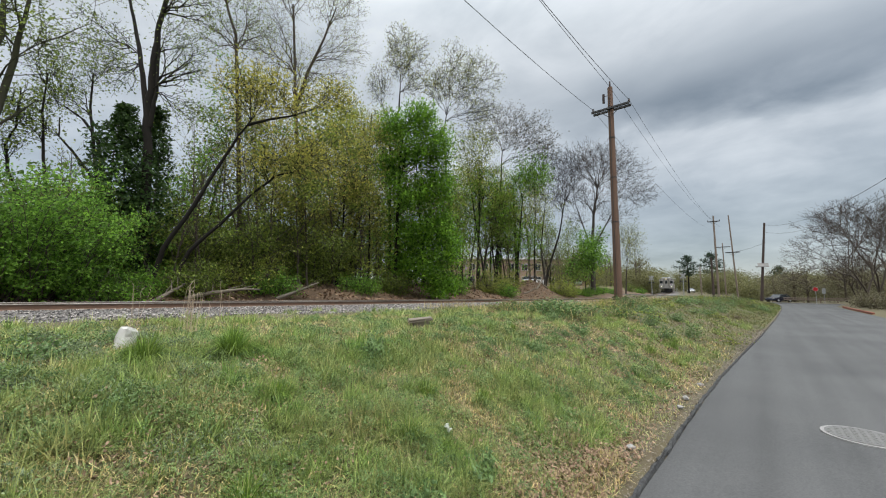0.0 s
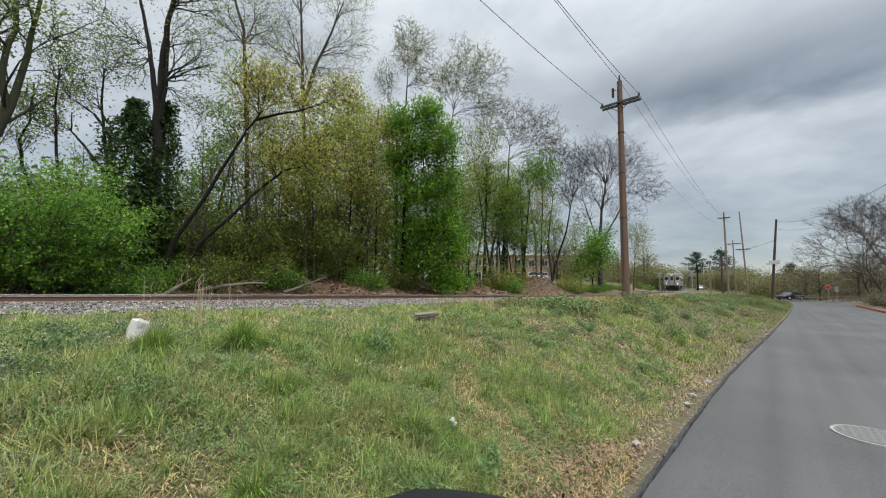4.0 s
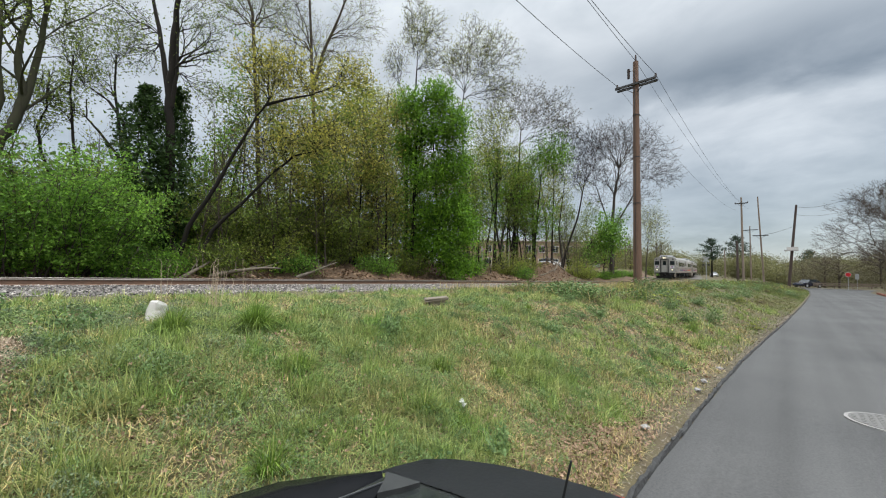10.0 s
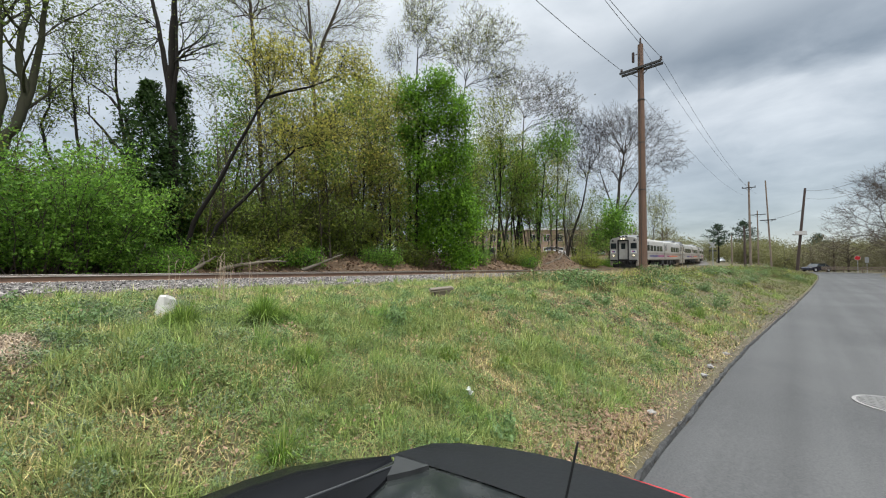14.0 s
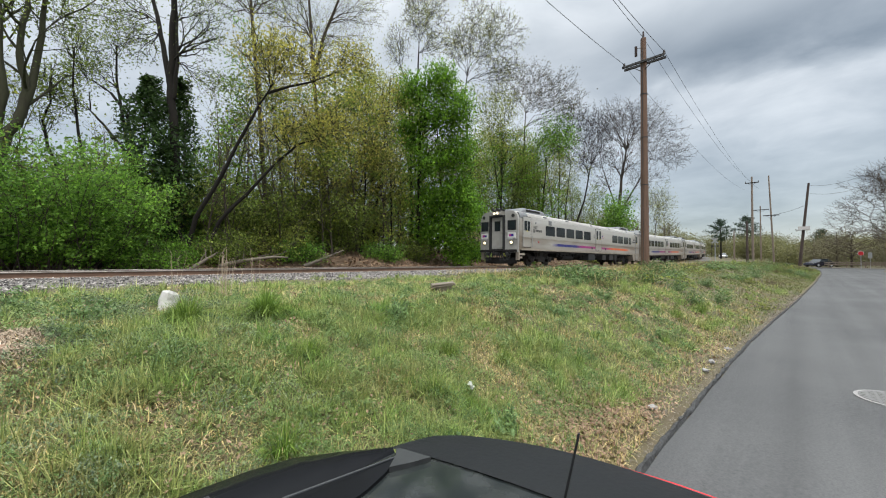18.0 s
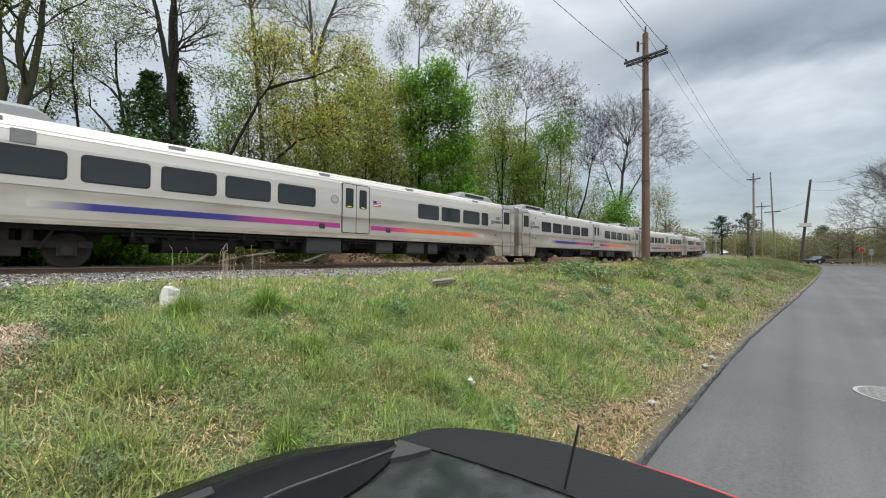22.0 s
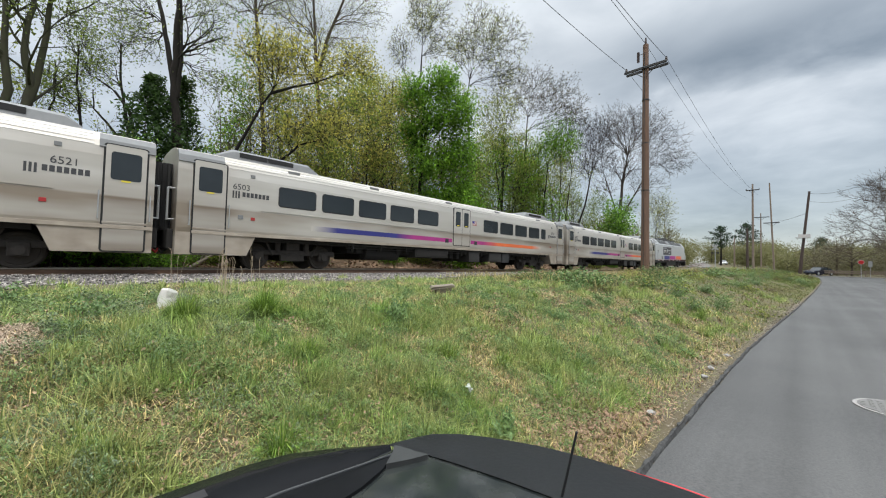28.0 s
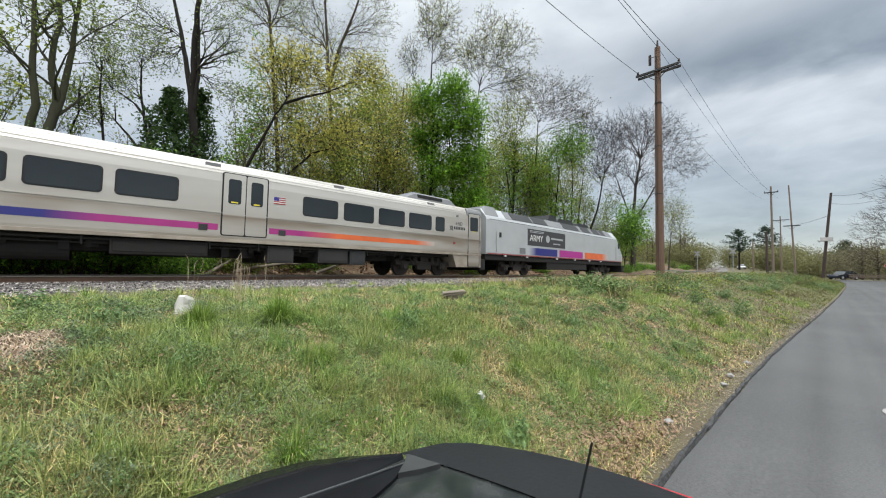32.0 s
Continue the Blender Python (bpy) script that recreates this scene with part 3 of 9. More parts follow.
def ground_z(x, y):
    x, y = np.asarray(x, float), np.asarray(y, float)
    rz, tz, ty = road_z(x), rail_z(x), track_y(x)
    q = (y - road_edge(x)) / 3.9
    top = tz - 0.25
    bank = rz + (top - rz) * np.interp(q, [0, 0.06, 0.16, 0.5, 0.8, 1.05, 1.6], [0.0, 0.035, 0.12, 0.56, 0.88, 0.985, 1.0])
    v = y - ty
    behind = tz + np.interp(v, [-3.2, -2.4, 2.6, 3.4, 5.0, 8.0, 20, 30, 200], [-0.25, -0.42, -0.42, -0.3, 0.05, 1.0, 1.9, 2.2, 2.2])
    right = rz + np.interp(y - road_far_edge(x), [-60, -14, -3, -0.4, 0], [2.0, 0.7, 0.25, 0.06, -0.03])
    road = rz - 0.05
    z = np.where(v > -3.2, behind, bank)
    z = np.where(y < road_edge(x), road, z)
    z = np.where(y < road_far_edge(x), right, z)
    # the mound of earth behind the track
    z = z + 1.5 * np.exp(-(((x - 42) / 4.5) ** 2 + ((y - 21.4) / 1.7) ** 2))
    lump = np.sin(x * 1.7 + np.sin(y * 1.3)) * np.sin(y * 2.1 + 0.7 * np.sin(x)) * 0.05 + np.sin(x * 4.1 + y * 2.3) * np.sin(y * 4.7 - x) * 0.022
    rough_here = np.where((y > road_edge(x) + 0.25) & (v < -3.0), 1.0, np.where(v > 3.5, 2.0, 0.0))
    z = z + lump * rough_here
    z = z + 0.42 * np.exp(-((y - road_edge(x) - 4.6) / 2.0) ** 2) * np.clip((x - 14) / 12, 0, 1) * np.clip((70 - x) / 14, 0, 1)
    # the side street is level with the rails where it crosses them
    flat = np.clip((6.0 - np.abs(x - 83)) / 2.0, 0, 1)
    target = np.interp(y, [-9, 0, 10, 30, 60], [1.05, 1.1, 2.0, 2.35, 4.0]) - 0.06
    return np.where(y > -9, z * (1 - flat) + target * flat, z)


def gz(x, y):
    return float(ground_z(x, y))


# ---- ground, road and track ----
def axis(stops):
    out = []
    for a, b, step in stops:
        out += list(np.arange(a, b, step))
    return np.array(sorted(set(np.round(out, 3))))


def build_ground():
    xs = axis([(-1500, -100, 200), (-100, -12, 6), (-12, -2, 0.5), (-2, 12, 0.14), (12, 30, 0.3), (30, 60, 0.8), (60, 110, 1.5), (110, 300, 10), (300, 2400, 300)])
    ys = axis([(-1500, -100, 200), (-100, -10, 6), (-10, 0, 0.5), (0, 6, 0.12), (6, 13, 0.25), (13, 30, 0.5), (30, 60, 2), (60, 160, 10), (160, 2400, 300)])
    X, Y = np.meshgrid(xs, ys, indexing="ij")
    Z = ground_z(X, Y)
    v = np.stack([X, Y, Z], -1).reshape(-1, 3)
    nx, ny = len(xs), len(ys)
    i = (np.arange(nx - 1)[:, None] * ny + np.arange(ny - 1)[None, :]).ravel()
    f = np.stack([i, i + ny, i + ny + 1, i + 1], 1)
    me = raw_mesh("ground", v, f, M["ground"])
    me.materials.append(M["litter"])
    me.materials.append(M["gravel"])
    c = v[f].mean(1)
    idx = np.where(c[:, 1] > track_y(c[:, 0]) + 2.9, 1, 0)
    v = c[:, 1] - track_y(c[:, 0])
    idx = np.where((v > -4.5) & (v < -2.5) & (c[:, 0] < 60), 2, idx).astype(np.int32)
    me.polygons.foreach_set("material_index", idx)
    me.shade_smooth()
    tagged(new("ground", me), "grassy railway bank and leaf-strewn woodland floor", "ground", kind="structure")


def build_road():
    xs = axis([(-60, 0, 4), (0, 30, 0.6), (30, 79.01, 2)])
    bm = bmesh.new()
    rows = []
    for x in xs:
        e, f = float(road_edge(x)), float(road_far_edge(x))
        e += -0.025 + 0.005 * math.sin(x * 3.1) + 0.004 * math.sin(x * 7.7)
        z = float(road_z(x))
        ys = [e, e - 0.02, e - 0.35, e - 1.2, (e + f) / 2, f + 0.8, f]
        zs = [z - 0.12, z + 0.0, z + 0.012, z + 0.02, z + 0.05, z + 0.02, z - 0.02]
        rows.append([bm.verts.new((x, y, zz)) for y, zz in zip(ys, zs)])
    for a, b in zip(rows, rows[1:]):
        for i in range(6):
            bm.faces.new((a[i], a[i + 1], b[i + 1], b[i]))
    bmesh.ops.recalc_face_normals(bm, faces=bm.faces)
    tagged(part("road", bm, M["asphalt"], None, smooth=False), "grey worn asphalt road beside the grassy bank", "road", kind="structure")
    # side street over the crossing
    bm = bmesh.new()
    ys = axis([(-60, -9, 6), (-9, 60, 1.5)])
    rows = []
    for y in ys:
        z = gz(83, max(y, -8.9)) + 0.06
        rows.append([bm.verts.new((x, y, z + dz)) for x, dz in ((78.9, -0.1), (79.0, 0.0), (83, 0.04), (87, 0), (87.1, -0.1))])
    for a, b in zip(rows, rows[1:]):
        for i in range(4):
            bm.faces.new((a[i], b[i], b[i + 1], a[i + 1]))
    bmesh.ops.recalc_face_normals(bm, faces=bm.faces)
    tagged(part("side_street", bm, M["asphalt"], None), "grey asphalt side street crossing the railway", "road", kind="structure")
    # ragged asphalt lip along the bank
    bm = bmesh.new()
    rows = []
    rnd = random.Random(4)
    for x in axis([(-6, 30, 0.12), (30, 70, 0.6)]):
        e, z = float(road_edge(x)), float(road_z(x))
        e += -0.025 + 0.005 * math.sin(x * 3.1) + 0.004 * math.sin(x * 7.7)
        j = [rnd.uniform(-0.022, 0.022) for _ in range(8)]
        pts = [(e - 0.008 + j[0] * 0.5, z - 0.02), (e + 0.0 + j[1] * 0.5, z + 0.015 + j[2] * 0.3), (e + 0.010 + j[3] * 0.4, z + 0.03 + j[4] * 0.6),
               (e + 0.03 + j[5] * 0.7, z + 0.032 + j[6] * 0.6), (e + 0.055 + j[7] * 0.7, z - 0.01)]
        rows.append([bm.verts.new((x, y, zz)) for y, zz in pts])
    for a, b in zip(rows, rows[1:]):
        for i in range(4):
            bm.faces.new((a[i], a[i + 1], b[i + 1], b[i]))
    bmesh.ops.recalc_face_normals(bm, faces=bm.faces)
    tagged(part("kerb_lip", bm, M["asphalt_edge"], None), "ragged dark asphalt lip along the road edge", "kerb", kind="structure")


def build_track():
    # ballast bed
    bm = bmesh.new()
    prof = [(-3.15, -0.62), (-2.95, -0.32), (-1.75, -0.17), (-0.8, -0.175), (0.8, -0.175), (1.75, -0.17), (3.0, -0.40), (3.2, -0.62)]
    frames = [track_frame(s) for s in np.arange(-120, 220, 2.0)]
    sweep(bm, prof, frames)
    tagged(part("ballast", bm, M["gravel"], None), "grey crushed stone ballast bed under the track", "ballast", kind="structure")
    head = [(-0.036, -0.03), (-0.036, -0.006), (-0.028, 0), (0.028, 0), (0.036, -0.006), (0.036, -0.03)]
    web = [(-0.07, -0.172), (-0.07, -0.16), (-0.012, -0.135), (-0.010, -0.045), (-0.036, -0.030), (0.036, -0.030), (0.010, -0.045), (0.012, -0.135), (0.07, -0.16), (0.07, -0.172)]
    for side in (-1, 1):
        rail = empty("rail", label="brown rusty steel rail with a polished head", category="rail", group="rails of the track")
        fr = [(p + s * side * 0.7535, s, u) for p, s, u in (track_frame(s) for s in np.arange(-120, 220, 2.0))]
        for name, pr, ma in (("rail_head", head, M["railhead"]), ("rail_web", web, M["rail"])):
            bm = bmesh.new()
            sweep(bm, pr, fr)
            part(name, bm, ma, rail)
    # loose stones on the shoulder that faces the road, and between the rails
    rng = np.random.default_rng(5)
    n = 29000
    s = np.concatenate([rng.uniform(-9, 22, 20000), rng.uniform(22, 60, 6500), rng.uniform(-9, 30, 2500)])
    v = np.concatenate([rng.uniform(-4.7, -1.0, 26500), rng.uniform(-0.6, 2.2, 2500)])
    x, y = s, CENTRE + v
    y = track_y(x) + v
    z = rail_z(x) + np.interp(v, [-3.15, -2.95, -1.75, 1.75, 3.0], [-0.5, -0.32, -0.17, -0.17, -0.4])
    z = np.where(v < -2.95, ground_z(x, y) + 0.01, z)
    size = rng.uniform(0.016, 0.036, n) * np.where(s > 22, 1.5, 1)
    octa = np.array([(1, 0, 0), (-1, 0, 0), (0, 1, 0), (0, -1, 0), (0, 0, 1), (0, 0, -1)], float)
    tri = np.array([(0, 2, 4), (2, 1, 4), (1, 3, 4), (3, 0, 4), (2, 0, 5), (1, 2, 5), (3, 1, 5), (0, 3, 5)])
    a = rng.uniform(0, 2 * np.pi, n)
    pts = octa[None] * (size[:, None] * rng.uniform(0.6, 1.4, (n, 6)))[..., None]
    ca, sa = np.cos(a)[:, None], np.sin(a)[:, None]
    px = pts[..., 0] * ca - pts[..., 1] * sa + pts[..., 2] * 0.35
    py = pts[..., 0] * sa + pts[..., 1] * ca
    V = np.stack([px + x[:, None], py + y[:, None], pts[..., 2] * 0.8 + (z + size * 0.25)[:, None]], -1).reshape(-1, 3)
    F = (tri[None] + (np.arange(n) * 6)[:, None, None]).reshape(-1, 3)
    tagged(new("ballast_stones", raw_mesh("ballast_stones", V, F, M["stone"])), "grey and white crushed ballast stones", "stones", kind="stuff")


build_ground()
build_road()
build_track()


# ---- the train ----
L = 25.91
PITCH = 25.65
HALF = 1.60


def outline(z0=1.13):
    """Cross section of a coach: side, rounded shoulder, shallow crowned roof."""
    half = [(HALF - 0.02, z0), (HALF, z0 + 0.15), (HALF, 3.05), (1.575, 3.30), (1.52, 3.48), (1.40, 3.63), (1.20, 3.74), (0.80, 3.82), (0.35, 3.86)]
    return [(-y, z) for y, z in half] + [(y, z) for y, z in half[::-1]]


X_AXIS = (Vector((0, 1, 0)), Vector((0, 0, 1)))


def bar(bm, prof, x0, x1):
    sweep(bm, prof, [(Vector((x, 0, 0)), *X_AXIS) for x in (x0, x1)])
    bmesh.ops.recalc_face_normals(bm, faces=bm.faces)


_shared = {}


def shared(key, make):
    """One mesh for alike pieces."""
    if key not in _shared:
        bm = bmesh.new()
        make(bm)
        me = bpy.data.meshes.new(key[0])
        bm.to_mesh(me)
        bm.free()
        _shared[key] = me
    return _shared[key]


def fixed(name, key, make, material, parent, m, label=""):
    ob = part(name, shared(key, make), material, parent, label)
    ob.matrix_basis = m
    return ob


def window_of(car, x, w, z0, z1, side, name="window"):
    """A tinted window in a dark rubber frame; side -1 faces the road."""
    h = z1 - z0
    turn = 0 if side < 0 else 180
    m = pose(x + w / 2, side * HALF, (z0 + z1) / 2, 0, 0, turn)
    win = fixed(name, ("window_frame", round(w, 2), round(h, 2)), lambda bm: plate(bm, rounded(w + 0.07, h + 0.07, 0.11), -0.006, 0.02), M["rubber"], car, m)
    fixed("pane", ("pane", round(w, 2), round(h, 2)), lambda bm: plate(bm, rounded(w, h, 0.085), -0.011, 0.01), M["glass"], win, Matrix())
    return win


def side_door(car, x, w, z0, z1, side, leaves=2, win=(2.36, 3.17)):
    turn = 0 if side < 0 else 180
    m = pose(x + w / 2, side * HALF, 0, 0, 0, turn)
    fr = fixed("door_frame", ("door_frame", round(w, 2), z0, z1), lambda bm: plate(bm, rounded(w + 0.06, z1 - z0 + 0.06, 0.08), -0.008, 0.03, 0, (z0 + z1) / 2), M["rubber"], car, m)
    lw = w / leaves
    for i in range(leaves):
        cx = -w / 2 + lw * (i + 0.5)
        leaf = fixed("door_leaf", ("leaf", round(lw, 2), z0, z1, z0 < 1), lambda bm: plate(bm, rounded(lw - 0.03, z1 - z0, 0.05), -0.02, 0.01, 0, (z0 + z1) / 2), M["steel_end"] if z0 < 1 else M["steel"], car, m @ pose(cx, 0, 0))
        ww = lw * 0.56 if leaves == 2 else lw * 0.72
        fixed("door_window", ("dwin", round(ww, 2), win), lambda bm: plate(bm, rounded(ww, win[1] - win[0], 0.07), -0.028, 0, 0, (win[0] + win[1]) / 2), M["glass"], leaf, Matrix())
        fixed("sticker", ("sticker", 1), lambda bm: box(bm, -0.1, 0.1, -0.031, -0.02, win[0] + 0.03, win[0] + 0.075), M["yellow"], leaf, Matrix())
    if leaves == 1 and z0 > 1.0:
        fixed("window_post", ("window_post",), lambda bm: box(bm, -0.025, 0.025, -0.034, -0.01, win[0], win[1]), M["steel_front"], leaf, Matrix())
    if leaves == 1:
        for sx in (-1, 1):
            def grab(bm):
                tube(bm, (0, -0.07, 1.35), (0, -0.07, 2.1), 0.016, seg=8)
                tube(bm, (0, -0.07, 1.37), (0, 0.02, 1.37), 0.014, seg=6)
                tube(bm, (0, -0.07, 2.08), (0, 0.02, 2.08), 0.014, seg=6)
            fixed("grab_rail", ("grab_rail",), grab, M["galv"], car, m @ pose(sx * (w / 2 + 0.09), 0, 0))
    return fr


AXLES = []


def bogie(car, x):
    bg = empty("bogie")
    bg.parent, bg.matrix_basis = car, pose(x, 0, 0)

    def frame_side(bm):
        box(bm, -1.75, 1.75, -0.07, 0.07, 0.52, 0.70, 0.02)
        box(bm, -0.45, 0.45, -0.09, 0.09, 0.30, 0.56, 0.03)
        for sx in (-1, 1):
            box(bm, sx * 1.25 - 0.2, sx * 1.25 + 0.2, -0.12, 0.12, 0.30, 0.66, 0.04)
            tube(bm, (sx * 1.25, -0.17, 0.46), (sx * 1.25, 0.1, 0.46), 0.13, seg=14)
            tube(bm, (sx * 0.55, -0.02, 0.62), (sx * 0.55, -0.02, 0.98), 0.10, seg=10)
            tube(bm, (sx * 0.75, -0.1, 0.5), (sx * 1.0, -0.1, 1.0), 0.035, seg=8)
        box(bm, -0.25, 0.25, -0.1, 0.08, 0.7, 1.05, 0.02)

    for side in (-1, 1):
        fixed("side_frame", ("side_frame",), frame_side, M["bogie"], bg, pose(0, side * 1.02, 0, 0, 0, 0 if side < 0 else 180))

    def bolster(bm):
        box(bm, -0.35, 0.35, -0.95, 0.95, 0.55, 0.95, 0.03)
        box(bm, -1.9, 1.9, -0.62, 0.62, 0.68, 1.1, 0.03)
        box(bm, -1.5, -0.8, -0.6, 0.6, 0.35, 0.7, 0.04)
        box(bm, 0.8, 1.5, -0.6, 0.6, 0.35, 0.7, 0.04)
    fixed("bolster", ("bolster",), bolster, M["under"], bg, Matrix())

    def wheelset(bm):
        tube(bm, (0, -0.95, 0), (0, 0.95, 0), 0.08, seg=12)
        for s in (-1, 1):
            tube(bm, (0, s * 0.70, 0), (0, s * 0.83, 0), 0.455, seg=28)
            tube(bm, (0, s * 0.665, 0), (0, s * 0.70, 0), 0.485, seg=28)
            tube(bm, (0, s * 0.83, 0), (0, s * 0.85, 0), 0.37, 0.36, seg=28)
            tube(bm, (0, s * 0.83, 0), (0, s * 0.91, 0), 0.15, 0.13, seg=16)
            for k in range(6):
                a = math.pi / 3 * k
                tube(bm, (0.25 * math.cos(a), s * 0.845, 0.25 * math.sin(a)), (0.25 * math.cos(a), s * 0.862, 0.25 * math.sin(a)), 0.035, seg=8)
    for sx in (-1, 1):
        ax = fixed("wheelset", ("wheelset",), wheelset, M["wheel"], bg, pose(sx * 1.25, 0, 0.457))
        AXLES.append(ax)
    return bg


def stripe(car, x0, x1, z0, z1, material, side, name="stripe", y=HALF):
    bm = bmesh.new()
    a, b = (-y - 0.004, -y + 0.002) if side < 0 else (y - 0.002, y + 0.004)
    box(bm, x0, x1, a, b, z0, z1)
    return part(name, bm, material, car)


def roof_unit(car, x0, x1):
    bm = bmesh.new()
    prof = [(-1.06, 3.72), (-0.98, 4.04), (-0.82, 4.15), (0.82, 4.15), (0.98, 4.04), (1.06, 3.72)]
    rows = []
    for x, k in ((x0, 0.0), (x0 + 0.7, 1), (x1 - 0.35, 1), (x1, 0.35)):
        rows.append([bm.verts.new((x, y, 3.74 + (z - 3.74) * k if z > 3.8 else z)) for y, z in prof])
    for a, b in zip(rows, rows[1:]):
        for i in range(5):
            bm.faces.new((a[i], a[i + 1], b[i + 1], b[i]))
    bmesh.ops.recalc_face_normals(bm, faces=bm.faces)
    un = part("roof_unit", bm, M["steel_grey"], car, "grey ventilation unit")
    for side in (-1, 1):
        bm = bmesh.new()
        n = 2
        for i in range(n):
            w = (x1 - x0 - 1.9) / n
            box(bm, x0 + 0.9 + i * w, x0 + 0.9 + (i + 0.97) * w, side * 1.0 - 0.04, side * 1.0 + 0.04, 3.88, 4.04)
        part("grille", bm, M["rubber"], un)


def coach_shell(car, cab=False):
    x0, x1 = -L / 2 + (0.10 if cab else 0.27), L / 2 - 0.27
    bm = bmesh.new()
    bar(bm, outline(), x0 + (0.25 if cab else 0), x1)
    part("body", bm, M["steel"], car, "brushed stainless steel shell")
    # low vestibule skirts at the ends
    for e, lo, hi, sl in ((0, x0, -L / 2 + 2.54, 1), (1, L / 2 - 2.54, x1, -1)):
        if cab and e == 0:
            continue
        bm = bmesh.new()
        a = [(lo, 0.46), (hi - (0.28 if sl > 0 else 0), 0.46), (hi, 1.14), (lo, 1.14)] if sl > 0 else [(lo + 0.28, 0.46), (hi, 0.46), (hi, 1.14), (lo, 1.14)]
        plate(bm, a, -HALF + 0.01, HALF - 0.01)
        part("end_skirt", bm, M["steel_dirty"], car, "grimy steel step skirt")
    # side sill and mouldings
    for side in (-1, 1):
        bm = bmesh.new()
        box(bm, x0 + 0.4, x1, side * HALF - 0.03, side * HALF + 0.022, 1.10, 1.20, 0.006)
        part("sill", bm, M["steel_dirty"], car)
        for z in (2.02,):
            bm = bmesh.new()
            box(bm, x0 + 2.4, x1 - 2.0, side * HALF - 0.02, side * HALF + 0.006, z, z + 0.018)
            part("moulding", bm, M["steel"], car)
        for k, (y, z) in enumerate(((1.578, 3.32), (1.55, 3.42), (1.50, 3.52), (1.43, 3.61))):
            bm = bmesh.new()
            tube(bm, (x0 + 1.3, side * y, z), (x1 - 1.3, side * y, z), 0.0055, seg=6)
            part("roof_rib", bm, M["roof"], car)
        for xa, xb in ((x0 + (0.25 if cab else 0), x0 + 1.25), (x1 - 1.2, x1)):
            bm = bmesh.new()
            prof = [(side * 1.585, 3.28), (side * 1.618, 3.29), (side * 1.57, 3.50), (side * 1.46, 3.665), (side * 1.40, 3.66)]
            bar(bm, prof, xa, xb)
            part("roof_end_panel", bm, M["steel_grey"], car, "grey roof corner panel")
    bm = bmesh.new()
    bar(bm, [(-1.38, 3.64), (-1.18, 3.75), (-0.8, 3.835), (0.8, 3.835), (1.18, 3.75), (1.38, 3.64)], x0 + 0.3, x1)
    part("roof", bm, M["roof"], car)
    return x0, x1


def under_gear(car, boxes):
    bm = bmesh.new()
    box(bm, -L / 2 + 2.6, L / 2 - 2.6, -1.35, 1.35, 0.98, 1.15)
    part("underframe", bm, M["under"], car)
    for k, (a, b, z) in enumerate(((-6.4, -2.9, 0.70), (-2.7, 0.9, 0.62), (1.1, 3.4, 0.74), (3.5, 6.6, 0.66))):
        bm = bmesh.new()
        box(bm, a, b, -1.05 + 0.1 * (k % 2), 1.05, z, 1.0, 0.03)
        for x in np.arange(a + 0.3, b - 0.3, 0.55):
            box(bm, x, x + 0.22, -1.28, -1.0, z + 0.1 * ((k + int(x * 7)) % 3), 1.0, 0.01)
        part("equipment_rack", bm, M["under"], car)
    for side in (-1, 1):
        bm = bmesh.new()
        tube(bm, (-6.6, side * 1.42, 1.02), (6.8, side * 1.42, 1.02), 0.035, seg=8)
        tube(bm, (-6.6, side * 1.3, 0.9), (6.8, side * 1.3, 0.93), 0.022, seg=8)
        for x in np.arange(-6.4, 6.8, 1.45):
            box(bm, x, x + 0.05, side * 1.45 - 0.03, side * 1.45 + 0.03, 0.86, 1.12)
        part("brake_pipe", bm, M["box_grey"], car)
    for a, b, z0, ma, shape in boxes:
        bm = bmesh.new()
        if shape == "tank":
            tube(bm, (a, -0.95, z0 + 0.28), (b, -0.95, z0 + 0.28), 0.28, seg=18)
        else:
            box(bm, a, b, -1.52, -0.55, z0, 1.06, 0.03)
            box(bm, a + 0.06, b - 0.06, -1.535, -1.5, z0 + 0.08, 0.98, 0.01)
        part("equipment_box" if shape != "tank" else "air_tank", bm, ma, car)
        bm = bmesh.new()
        box(bm, a, b, 0.55, 1.52, z0, 1.06, 0.03)
        part("equipment_box", bm, ma, car)
    for x in (-6.6, -3.6, 0.4, 3.2, 6.9):
        bm = bmesh.new()
        tube(bm, (x, -1.1, 1.0), (x + 1.4, -1.0, 0.72), 0.045, seg=8)
        tube(bm, (x + 0.2, -1.3, 0.95), (x + 2.2, -1.3, 0.93), 0.03, seg=8)
        box(bm, x + 0.2, x + 0.32, -1.36, -1.24, 0.78, 1.05)
        part("pipework", bm, M["under"], car)


